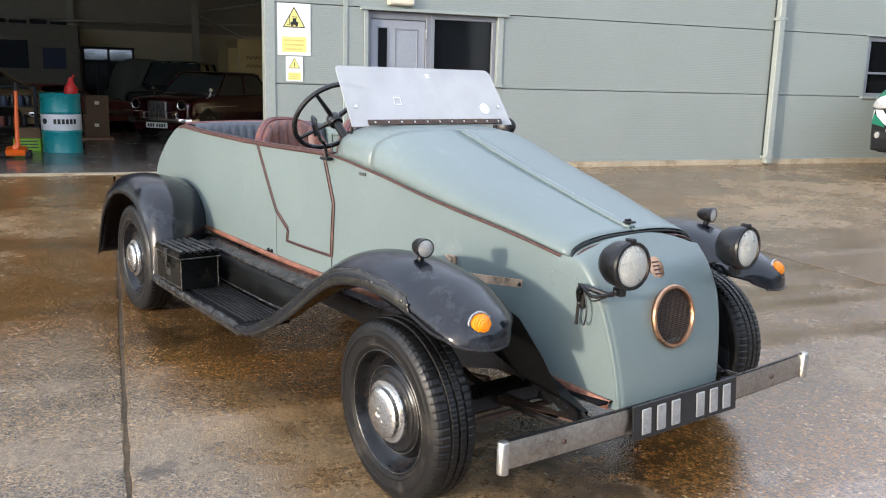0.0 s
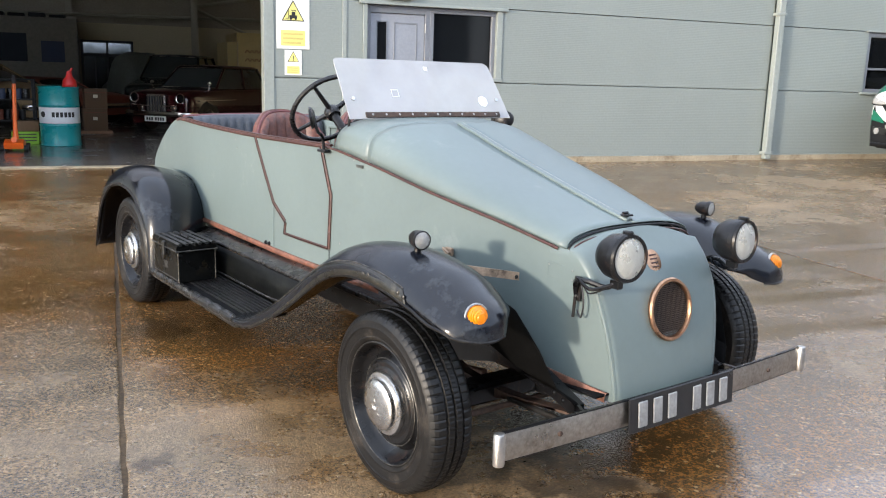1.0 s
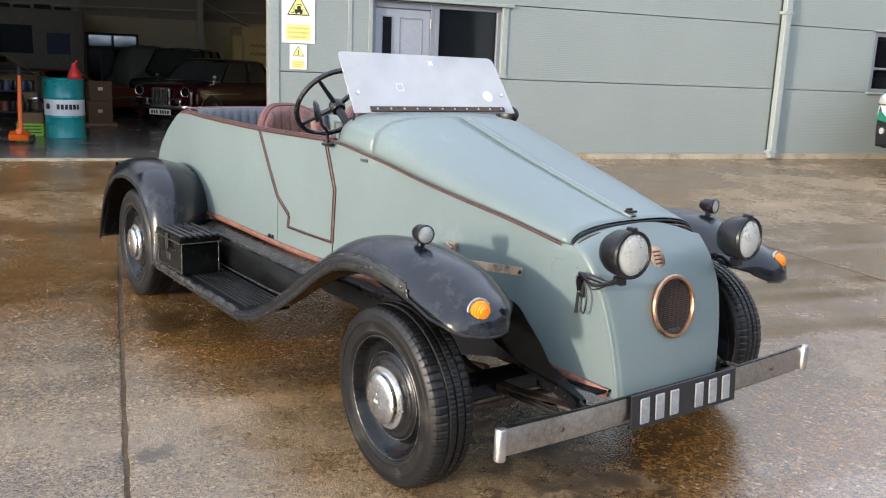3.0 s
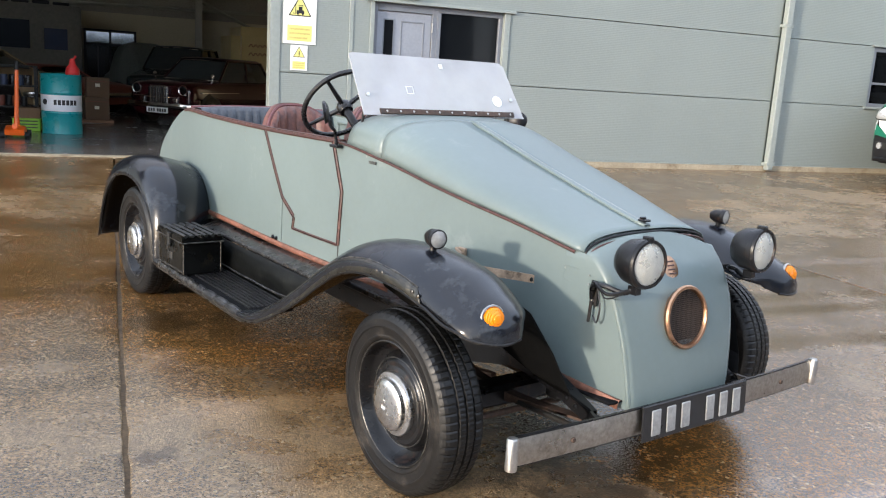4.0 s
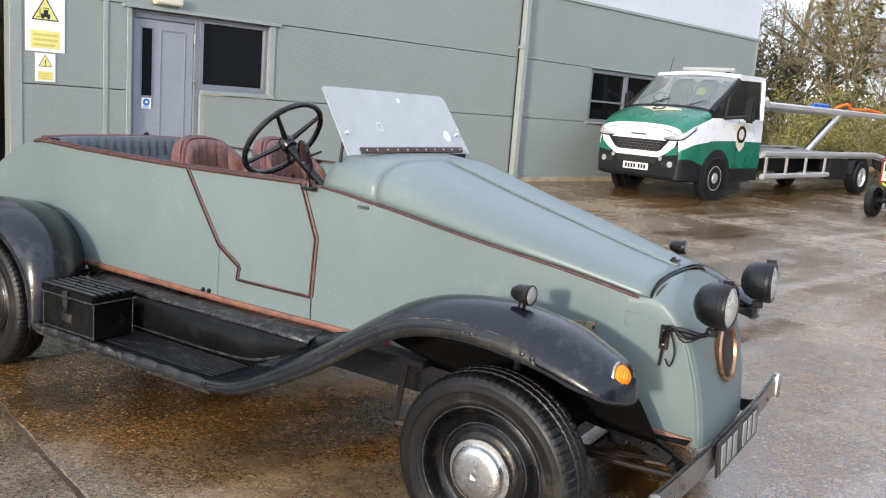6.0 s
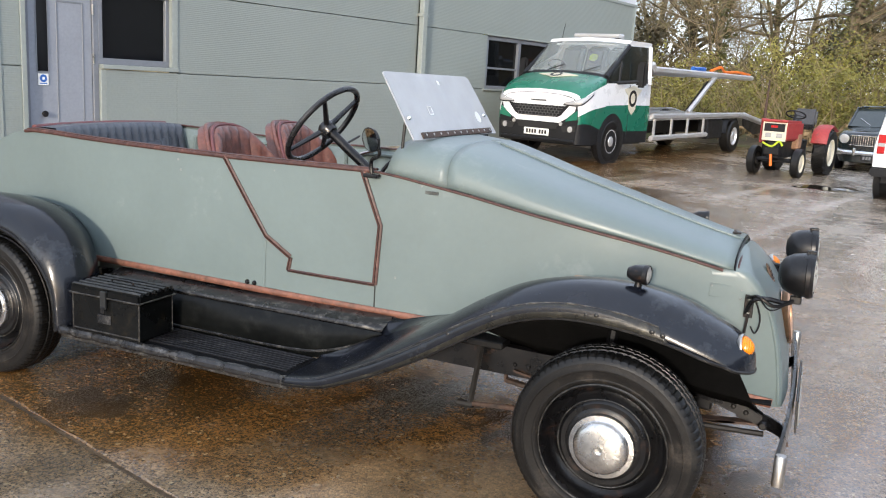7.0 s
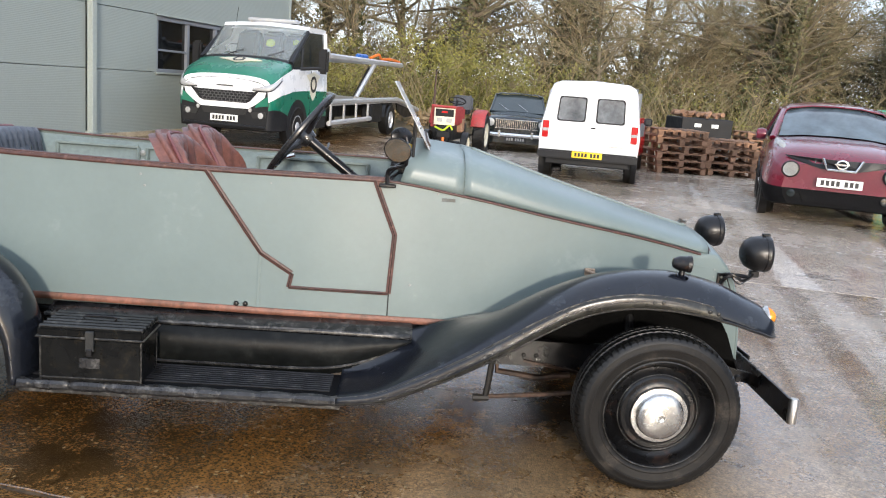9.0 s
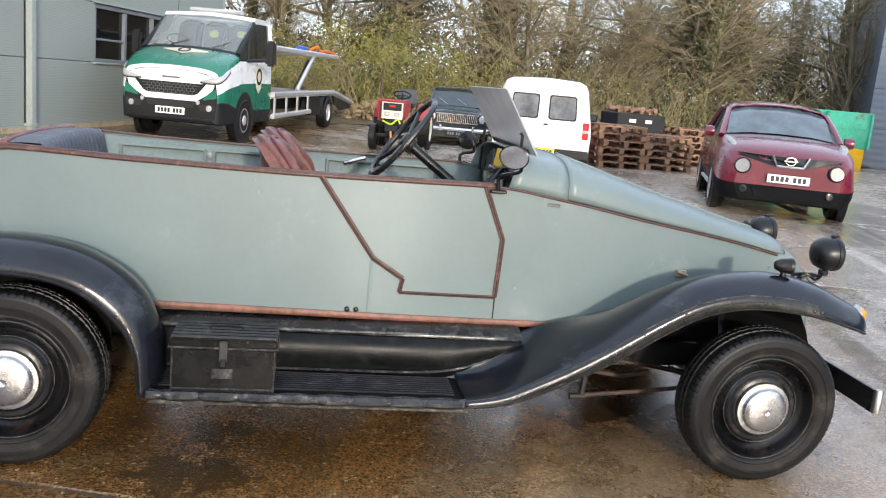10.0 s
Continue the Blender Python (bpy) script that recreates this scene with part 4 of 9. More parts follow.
# bumper and number plate
bump = grid([[(0.500 - 0.020 * (y / 0.71) ** 2 + a, y, z) for a, z in ((0.0, 0.268), (0.005, 0.266), (0.010, 0.285), (0.010, 0.326), (0.005, 0.345), (0.0, 0.343))] for y in np.linspace(-0.71, 0.71, 33)], close_v=True)
bumper = part("bumper", bump, M["bumper"], car, "tarnished flat bright bumper bar")
back = grid([[(0.500 - 0.020 * (y / 0.71) ** 2 + a, y, z) for a, z in ((-0.006, 0.262), (0.003, 0.262), (0.003, 0.349), (-0.006, 0.349))] for y in np.linspace(-0.705, 0.705, 33)], close_v=True)
part("bumper_back", back, M["steel_black"], bumper, "black painted backing of the bumper bar")
for s in (-1, 1):
    part("bumper_end", lathe([(0.0, -0.044), (0.016, -0.044), (0.017, -0.04), (0.017, 0.042), (0.014, 0.047), (0.0, 0.049)], 20, pose(0.490, s * 0.715, 0.306)), M["dull_metal"], bumper, "capped tubular bumper end")
    part("bumper_bolt", lathe([(0.0, 0.006), (0.007, 0.005), (0.0085, 0.0)], 12, pose(0.500, s * 0.50, 0.306, 0, 90, 0)), M["rust"], bumper)
plate_m = pose(0.520, 0.015, 0.302, 0, -4, 0)
plate = part("number_plate", box((-0.004, -0.252, -0.055), (0.003, 0.252, 0.055), 0.002), M["plate_black"], car, "black front plate with six raised silver bars")
plate.matrix_basis = plate_m
for i in range(6):
    y = -0.196 + i * 0.068 + (0.052 if i > 2 else 0)
    part("bar", box((0.003, y - 0.021, -0.040), (0.008, y + 0.021, 0.040), 0.003), M["plate_digit"], plate)

# windscreen
SB, ST = Vector((-0.845, 0, 1.100)), Vector((-0.985, 0, 1.335))
up = (ST - SB).normalized()
nrm = Vector((up.z, 0, -up.x))


def on_screen(y, h, off=0.0):
    return SB + up * h + Vector((0, y, 0)) + nrm * off


H_S = (ST - SB).length
outline = [(-0.406, 0.0), (0.418, 0.0)]
for cy, r, a0 in ((0.386 - 0.034, 0.034, 0), (-0.408 + 0.016, 0.016, 90)):
    outline += [(cy + r * math.cos(radians(a0 + k * 15)), H_S - r + r * math.sin(radians(a0 + k * 15))) for k in range(7)]
bm = bmesh.new()
f0 = [bm.verts.new(on_screen(y, h, 0.0)) for y, h in outline]
f1 = [bm.verts.new(on_screen(y, h, 0.005)) for y, h in outline]
bm.faces.new(f0), bm.faces.new(f1[::-1])
for i in range(len(f0)):
    k = (i + 1) % len(f0)
    bm.faces.new([f0[i], f0[k], f1[k], f1[i]])
screen = part("windscreen", bm, M["screen"], car, "scratched clear plastic windscreen, leaning back", smooth=0)
screen.visible_shadow = False
st = bmesh.new()
for a, c in ((0.012, 0.0055), (-0.004, -0.006)):
    vs = [bm_v for bm_v in (on_screen(-0.33, 0.004, a), on_screen(0.36, 0.004, a), on_screen(0.36, 0.026, a), on_screen(-0.33, 0.026, a))]
    ws = [on_screen(-0.33, 0.004, c), on_screen(0.36, 0.004, c), on_screen(0.36, 0.026, c), on_screen(-0.33, 0.026, c)]
    grid([vs, ws], close_v=True, bm=st)
    st.faces.new([st.verts.new(v) for v in vs])
part("clamp_strip", st, M["rust"], screen, "rusty clamping strip")
studs("clamp_screw", 0.005, 0.003, [Matrix.Translation(on_screen(-0.30 + 0.064 * i, 0.015, 0.012)) @ nrm.to_track_quat("Z", "Y").to_matrix().to_4x4() for i in range(11)], M["dull_metal"], screen)
for s in (-1, 1):
    bl = lathe([(0.0, 0.008), (0.008, 0.006), (0.010, 0.0)], 12, Matrix.Translation(on_screen(s * 0.368, 0.088, 0.005)) @ nrm.to_track_quat("Z", "Y").to_matrix().to_4x4())
    part("screen_bolt", bl, M["chrome"], screen)
    stay = tube([on_screen(s * 0.368, 0.10, -0.012), on_screen(s * 0.368, 0.088, -0.010), (-0.905, s * 0.385, 0.965)], 0.006, 8)
    part("screen_stay", stay, M["chassis"], car, "thin metal windscreen stay")
part("round_sticker", lathe([(0.0, 0.0), (0.026, 0.0), (0.026, 0.0006), (0.0, 0.0006)], 24, Matrix.Translation(on_screen(0.29, 0.08, 0.006)) @ nrm.to_track_quat("Z", "Y").to_matrix().to_4x4()), M["white"], screen, "round white sticker")
q = nrm.to_track_quat("Z", "Y").to_matrix().to_4x4()
sq = bmesh.new()
for dy in (-0.016, 0.016):
    box((-0.002, -0.018, 0), (0.002, 0.018, 0.0006), 0, sq, Matrix.Translation(on_screen(-0.16 + dy, 0.115, 0.006)) @ q)
    box((-0.018, -0.002, 0), (0.018, 0.002, 0.0006), 0, sq, Matrix.Translation(on_screen(-0.16, 0.115 + dy, 0.006)) @ q)
part("square_sticker", sq, M["white"], screen, "small square tax sticker")
part("screen_chip", box((-0.010, -0.010, 0), (0.010, 0.010, 0.0006), 0, None, Matrix.Translation(on_screen(0.03, 0.235, 0.006)) @ q), M["white"], screen)

# mirrors
for s in (-1, 1):
    foot = Vector((-0.985, s * 0.445, 0.972))
    head = Vector((-0.955, s * (0.515 if s < 0 else 0.470), 1.100 if s < 0 else 1.088))
    mm = part("door_mirror", lathe([(0.0, -0.016), (0.030, -0.014), (0.047, -0.004), (0.049, 0.004), (0.046, 0.006)], 28, Matrix.Diagonal((1.15, 0.9, 1, 1))), M["steel_black"], car, "round black door mirror")
    mm.matrix_basis = Matrix.Translation(head) @ Vector((-0.50, s * 0.86, -0.16)).to_track_quat("Z", "Y").to_matrix().to_4x4()
    part("mirror_glass", lathe([(0.045, 0.005), (0.0, 0.0055)], 28, Matrix.Diagonal((1.15, 0.9, 1, 1))), M["mirror"], mm, "mirror glass")
    arm = tube(resample([foot, foot + Vector((0.0, s * 0.006, 0.05)), head + Vector((0.03, s * -0.01, -0.05)), head + Vector((0.02, 0, 0.0))], 14), 0.007, 8)
    box((foot.x - 0.03, foot.y - 0.015, foot.z - 0.012), (foot.x + 0.03, foot.y + 0.015, foot.z), 0.003, arm)
    part("mirror_arm", arm, M["steel_black"], car, "bent black mirror arm")


# seats with vertical flutes
def seat_back(cx, cy, zlo, ztop, w, flutes, material, name, label, lean=0.10, wrap=0.05, drop=0.06):
    rows = []
    n = flutes * 6
    for i in range(19):
        v = i / 18
        row = []
        for k in range(n + 1):
            u = -1 + 2 * k / n
            top = ztop - drop * abs(u) ** 3.2
            z = zlo + (top - zlo) * min(1, v * 1.15)
            puff = 0.011 * abs(math.sin(math.pi * k / 6)) * (1 if v < 0.85 else 0.2)
            x = cx - lean * (v - 0.5) + wrap * abs(u) ** 2.4 + puff
            if v > 0.87:
                x -= 0.05 * (v - 0.87) / 0.13
            row.append((x, cy + u * w / 2, z))
        rows.append(row)
    back = []
    for r in rows[::-1]:
        back.append([(p[0] - 0.06 - (0.0 if p[2] < ztop - 0.1 else -0.012), p[1], p[2] - 0.004) for p in r])
    bm = grid(rows + back)
    bmesh.ops.holes_fill(bm, edges=[e for e in bm.edges if e.is_boundary], sides=0)
    return part(name, bm, material, None, label, smooth=60)


for y in (-0.228, 0.238):
    st = thing("front_seat", pose(-1.745, y, 0.425), "brown fluted leather bucket seat in the cockpit", "car seat", "front seats")
    bk = seat_back(0.0, 0.0, 0.10, 0.652, 0.385, 8, M["leather"], "backrest", "worn brown fluted leather backrest", 0.10, 0.125, 0.16)
    bk.parent = st
    rows = []
    for i in range(13):
        v = i / 12
        rows.append([(-0.045 - 0.10 * (v - 0.5) + 0.140 * abs(u) ** 2.4 - 0.025 * (1 - abs(u)), u * 0.200, 0.08 + (0.584 - 0.155 * abs(u) ** 3.2) * v) for u in np.linspace(-1, 1, 17)])
    part("seat_shell", grid(rows), M["leather"], st, "smooth brown leather back of the seat", smooth=80, thick=0.018)
    part("squab", box((0.0, -0.19, 0.06), (0.42, 0.19, 0.19), 0.03, seg=3), M["leather"], st, "brown leather seat cushion")
    part("seat_base", box((-0.02, -0.17, 0.0), (0.40, 0.17, 0.06), 0.005), M["steel_black"], st)
    bt = [Vector((-0.072 + 0.128 * abs(u) ** 2.4, u * 0.196, 0.656 - 0.16 * abs(u) ** 3.2)) for u in np.linspace(-1, 1, 25)]
    part("piping", tube(bt, 0.008, 6), M["leather_red"], st, "maroon leather piping")
rs = thing("rear_seat", pose(-2.545, 0, 0.425), "slate-blue fluted leather rear bench seat", "car seat")
bk = seat_back(0.0, 0.0, 0.08, 0.598, 0.80, 16, M["leather_blue"], "backrest", "slate-blue fluted leather backrest", 0.12, 0.015, 0.012)
bk.parent = rs
part("cushion", box((0.02, -0.37, 0.0), (0.46, 0.37, 0.15), 0.03, seg=3), M["leather_blue"], rs, "slate-blue seat cushion")

# steering wheel and column
ax = Vector((0.80, 0.02, -0.60)).normalized()
swc = Vector((-1.315, -0.225, 1.105))
swm = Matrix.Translation(swc) @ ax.to_track_quat("Z", "Y").to_matrix().to_4x4()
sw = part("steering_wheel", lathe([(0.0, -0.022), (0.026, -0.020), (0.034, -0.010), (0.036, 0.010), (0.030, 0.030), (0.0, 0.032)], 24), M["bakelite"], car, "black four-spoke steering wheel")
sw.matrix_basis = swm
ring = [(0.182 * math.cos(a), 0.182 * math.sin(a), -0.02) for a in np.linspace(0, 2 * math.pi, 49)]
part("wheel_rim", tube(ring, 0.0115, 10, None, False), M["bakelite"], sw, "thin black steering wheel rim")
for k in range(4):
    a = math.pi / 4 + k * math.pi / 2
    part("spoke", tube([(0.02 * math.cos(a), 0.02 * math.sin(a), 0.0), (0.18 * math.cos(a), 0.18 * math.sin(a), -0.02)], [0.012, 0.008], 8), M["bakelite"], sw)
part("steering_column", tube([swc, swc + ax * 0.60], 0.019, 12), M["steel_black"], car, "black steering column")
part("column_stalk", tube([swc + ax * 0.1, swc + ax * 0.1 + Vector((0.0, 0.12, 0.03))], 0.005, 6), M["steel_black"], car)

# dashboard and inner trim
dash = [(-0.90, [(y, 0.98 + 0.11 * (1 - abs(y / 0.38) ** 3)) for y in np.linspace(-0.37, 0.37, 15)])]
b = grid([[(-0.885, y, z) for y, z in dash[0][1]], [(-0.90, y, 0.80) for y, z in dash[0][1]]])
part("dashboard", b, M["black_rough"], car, "dark dashboard", thick=0.012)
studs("gauge", 0.038, 0.010, [pose(-0.905, y, 0.95, 0, -90, 0) for y in (-0.12, 0.0, 0.12, 0.22)], M["chrome"], car, 20)
for s in (-1, 1):
    rows = [[(x, s * (body_y(x, z) - 0.022), z) for z in (0.44, 0.6, 0.8, rail_z(x) - 0.01)] for x in np.linspace(-2.66, -0.9, 20)]
    part("inner_side", grid(rows), M["sage_in"], car, "grey-green painted inner panel", thick=0.003)
    for xa, xc in ((-2.50, -2.14), (-2.10, -1.82), (-1.60, -1.10)):
        fr = bmesh.new()
        za = 0.60
        for p, q2 in (((xa, 0.955), (xc, 0.955)), ((xa, za), (xc, za)), ((xa, za), (xa, 0.955)), ((xc, za), (xc, 0.955))):
            tube([(p[0], s * (body_y(p[0], p[1]) - 0.028), p[1]), (q2[0], s * (body_y(q2[0], q2[1]) - 0.028), q2[1])], 0.009, 6, fr)
        part("inner_frame", fr, M["sage_in"], car)
    studs("bolt_head", 0.014, 0.008, [pose(x, s * (body_y(x, z) - 0.03), z, 90 if s > 0 else -90) for x, z in ((-1.70, 0.93), (-1.73, 0.88), (-1.69, 0.84), (-1.74, 0.80), (-2.12, 0.93), (-2.12, 0.89))], M["dull_screw"], car, 10)
    part("door_catch", tube(resample([(-1.52, s * 0.40, 0.945), (-1.49, s * 0.385, 0.955), (-1.43, s * 0.38, 0.975)], 8), 0.010, 8), M["chrome"], car, "bright door catch")
cap = [Vector((-2.70 - 0.02 * (1 - (y / 0.41) ** 2), y, 1.004 + 0.008 * (1 - (y / 0.41) ** 2))) for y in np.linspace(-0.41, 0.41, 21)]
part("rear_capping", tube(cap, 0.014, 8), M["leather_red"], car, "maroon rolled edge behind the rear seat")

part("licence_tag", box((-0.003, -0.030, -0.045), (0.003, 0.030, 0.045), 0.001, m=pose(-0.925, -0.12, 1.055, 0, 12, 20)), M["tag_yellow"], car, "yellow paper tag on the dashboard")
sw_box = box((-0.955, -0.20, 0.985), (-0.915, -0.06, 1.030), 0.006)
for k in range(5):
    tube([(-0.955, -0.185 + k * 0.028, 1.010), (-0.985, -0.185 + k * 0.028, 1.016)], 0.005, 6, sw_box)
part("switch_panel", sw_box, M["bakelite"], car, "black switch box under the screen")
wires = tube(resample([(-0.95, -0.18, 0.99), (-1.00, -0.24, 0.95), (-0.96, -0.30, 0.92), (-0.90, -0.33, 0.95)], 14), 0.005, 6)
tube(resample([(-0.94, -0.10, 0.99), (-0.99, -0.13, 0.93), (-0.93, -0.22, 0.88)], 12), 0.004, 6, wires)
part("dash_wiring", wires, M["bakelite"], car, "loose black dashboard wiring")
part("horn_bulb", tube(resample([(-1.02, -0.34, 0.93), (-0.99, -0.33, 0.99), (-0.95, -0.30, 1.03), (-0.92, -0.26, 1.03)], 14), 0.008, 8), M["steel_black"], car, "bent black tube by the door")

# metal tool box on the running board
tb = thing("tool_box", pose(-1.909, -0.708, 0.289, 0, 0, 1), "dented black metal tool box standing on the running board", "tool box")
part("body", box((-0.163, -0.092, 0.0), (0.163, 0.092, 0.148), 0.006, seg=2), M["box_black"], tb, "scuffed black metal box body")
for sx in (-1, 1):
    for sy in (-1, 1):
        part("corner_edge", tube([(sx * 0.161, sy * 0.090, 0.004), (sx * 0.161, sy * 0.090, 0.145)], 0.0035, 6), M["worn"], tb, "worn bright box corner")
for sy in (-1, 1):
    part("foot_seam", tube([(-0.162, sy * 0.0925, 0.012), (0.162, sy * 0.0925, 0.012)], 0.003, 5), M["worn"], tb, "worn lower seam")
lid = part("lid", box((-0.169, -0.098, 0.149), (0.169, 0.098, 0.182), 0.007, seg=2), M["box_black"], tb, "ridged black metal lid")
for y in (-0.080, -0.048, -0.016, 0.016, 0.048, 0.080):
    part("ridge", tube([(-0.165, y, 0.181), (0.165, y, 0.181)], 0.010, 6, flat=0.7), M["box_lid"], lid)
for y in (-0.099, 0.099):
    part("lid_rim", tube([(-0.170, y, 0.151), (0.170, y, 0.151)], 0.0035, 5), M["worn"], lid, "worn lid edge")
for x in (-0.170, 0.170):
    part("lid_rim", tube([(x, -0.099, 0.151), (x, 0.099, 0.151)], 0.0035, 5), M["worn"], lid, "worn lid edge")
part("carry_handle", tube(resample([(-0.05, 0, 0.186), (-0.045, 0, 0.198), (0.045, 0, 0.198), (0.05, 0, 0.186)], 10), 0.004, 6), M["steel_black"], lid)
hasp = part("hasp", box((-0.014, -0.106, 0.108), (0.014, -0.093, 0.176), 0.002), M["box_lid"], tb, "worn metal hasp")
part("staple", box((-0.010, -0.110, 0.092), (0.010, -0.104, 0.118), 0.003), M["steel_black"], hasp)
part("latch_plate", box((-0.036, -0.0955, 0.048), (0.030, -0.0925, 0.082), 0.001), M["nosing"], tb, "scuffed latch plate")


# ---- setting materials ----
def wet_concrete(name, col_a, col_b, dark, pale, wet=0.5):
    """Exposed-aggregate concrete, damp all over, with wetter patches."""
    m = bpy.data.materials.new(name)
    m.use_nodes = True
    nt = m.node_tree
    b = nt.nodes["Principled BSDF"]
    geo = nt.nodes.new("ShaderNodeNewGeometry")

    def nz(scale, detail=5.0, r=0.6):
        n = nt.nodes.new("ShaderNodeTexNoise")
        n.inputs["Scale"].default_value, n.inputs["Detail"].default_value, n.inputs["Roughness"].default_value = scale, detail, r
        nt.links.new(geo.outputs["Position"], n.inputs["Vector"])
        return n.outputs["Fac"]

    def rng(sock, lo, hi, a, c):
        n = nt.nodes.new("ShaderNodeMapRange")
        n.inputs[1].default_value, n.inputs[2].default_value, n.inputs[3].default_value, n.inputs[4].default_value = lo, hi, a, c
        nt.links.new(sock, n.inputs[0])
        return n.outputs[0]

    def mix(kind, fac, a, c):
        n = nt.nodes.new("ShaderNodeMix")
        n.data_type, n.blend_type = "RGBA", kind
        for socket, v in ((n.inputs[0], fac), (n.inputs[6], a), (n.inputs[7], c)):
            if isinstance(v, bpy.types.NodeSocket):
                nt.links.new(v, socket)
            else:
                socket.default_value = v if not isinstance(v, tuple) else (*v[:3], 1)
        return n.outputs[2]

    vor = nt.nodes.new("ShaderNodeTexVoronoi")
    vor.inputs["Scale"].default_value = 140.0
    nt.links.new(geo.outputs["Position"], vor.inputs["Vector"])
    vor2 = nt.nodes.new("ShaderNodeTexVoronoi")
    vor2.inputs["Scale"].default_value = 95.0
    nt.links.new(geo.outputs["Position"], vor2.inputs["Vector"])
    big, mid, fine = nz(0.5, 6, 0.65), nz(1.9, 8, 0.72), nz(45, 4)
    w = nz(0.42, 7, 0.66)
    dry = rng(w, 0.48, 0.60, 0, 1)
    c = mix("MIX", rng(big, 0.38, 0.62, 0, 1), col_a, col_b)
    c = mix("MIX", rng(mid, 0.42, 0.68, 0, 0.50), c, dark)
    c = mix("MIX", dry, c, pale)
    # painted sky sheen: a greyer, paler tone on the open yard ahead, ragged edge
    sep = nt.nodes.new("ShaderNodeSeparateXYZ")
    nt.links.new(geo.outputs["Position"], sep.inputs[0])
    edge = nt.nodes.new("ShaderNodeMath")
    edge.operation = "ADD"
    slant = nt.nodes.new("ShaderNodeMath")
    slant.operation = "ADD"
    nt.links.new(sep.outputs[0], slant.inputs[0])
    nt.links.new(rng(sep.outputs[1], 1.5, 9.0, 0, 2.4), slant.inputs[1])
    nt.links.new(slant.outputs[0], edge.inputs[0])
    nt.links.new(rng(mid, 0.3, 0.7, -0.9, 0.9), edge.inputs[1])
    c = mix("MIX", rng(edge.outputs[0], 0.5, 2.4, 0, 0.72), c, (0.350, 0.297, 0.238))
    # a paler, greyer strip along the joint on the open side of the car
    strip = nt.nodes.new("ShaderNodeMath")
    strip.operation = "ADD"
    nt.links.new(sep.outputs[1], strip.inputs[0])
    nt.links.new(rng(mid, 0.3, 0.7, -0.14, 0.14), strip.inputs[1])
    both = nt.nodes.new("ShaderNodeMath")
    both.operation = "MULTIPLY"
    nt.links.new(rng(strip.outputs[0], -1.14, -1.02, 0.62, 0), both.inputs[0])
    nt.links.new(rng(edge.outputs[0], -2.6, -1.6, 0, 1), both.inputs[1])
    ends = nt.nodes.new("ShaderNodeMath")
    ends.operation = "MULTIPLY"
    nt.links.new(both.outputs[0], ends.inputs[0])
    nt.links.new(rng(edge.outputs[0], -0.3, 0.9, 1, 0), ends.inputs[1])
    c = mix("MIX", ends.outputs[0], c, (0.180, 0.134, 0.082))
    c = mix("MULTIPLY", 1.0, c, rng(vor.outputs["Color"], 0.0, 1.0, 0.30, 1.75))
    c = mix("MULTIPLY", 1.0, c, rng(fine, 0.3, 0.7, 0.66, 1.34))
    c = mix("MULTIPLY", 1.0, c, rng(nz(9, 6, 0.7), 0.3, 0.7, 0.80, 1.20))
    # scattered pale chips of stone
    c = mix("MIX", rng(vor2.outputs["Color"], 0.885, 0.905, 0, 0.62), c, (0.40, 0.31, 0.18))
    # dark drips and old spots
    c = mix("MIX", rng(nz(7, 3), 0.68, 0.74, 0, 0.7), c, dark)
    # old spills with ragged edges; the last four paint the shade under the car
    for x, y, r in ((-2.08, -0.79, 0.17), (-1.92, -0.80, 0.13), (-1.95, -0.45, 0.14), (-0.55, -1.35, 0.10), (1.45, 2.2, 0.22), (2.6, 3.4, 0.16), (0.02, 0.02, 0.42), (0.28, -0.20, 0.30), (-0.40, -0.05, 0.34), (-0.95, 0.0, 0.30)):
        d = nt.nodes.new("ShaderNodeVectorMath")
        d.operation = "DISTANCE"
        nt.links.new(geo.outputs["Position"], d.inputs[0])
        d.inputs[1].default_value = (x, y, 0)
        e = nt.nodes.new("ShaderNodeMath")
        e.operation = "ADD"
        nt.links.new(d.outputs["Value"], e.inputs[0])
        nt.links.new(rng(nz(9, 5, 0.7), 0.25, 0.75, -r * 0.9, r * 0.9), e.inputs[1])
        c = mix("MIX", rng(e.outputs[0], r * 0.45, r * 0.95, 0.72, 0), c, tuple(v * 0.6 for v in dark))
    nt.links.new(c, b.inputs["Base Color"])
    rough = nt.nodes.new("ShaderNodeMath")
    rough.operation = "ADD"
    nt.links.new(rng(w, 0.42, 0.64, 0.10 + 0.15 * (1 - wet), 0.34), rough.inputs[0])
    nt.links.new(rng(nz(3.5, 6, 0.7), 0.3, 0.7, -0.08, 0.12), rough.inputs[1])
    nt.links.new(rough.outputs[0], b.inputs["Roughness"])
    b.inputs["IOR"].default_value = 2.05
    bp = nt.nodes.new("ShaderNodeBump")
    bp.inputs["Distance"].default_value = 0.0012
    h = nt.nodes.new("ShaderNodeMath")
    h.operation = "MULTIPLY"
    nt.links.new(rng(vor.outputs["Distance"], 0.0, 0.7, 1.0, 0.0), h.inputs[0])
    nt.links.new(rng(w, 0.36, 0.52, 0.25, 1.0), h.inputs[1])
    nt.links.new(h.outputs[0], bp.inputs["Height"])
    nt.links.new(bp.outputs["Normal"], b.inputs["Normal"])
    return m


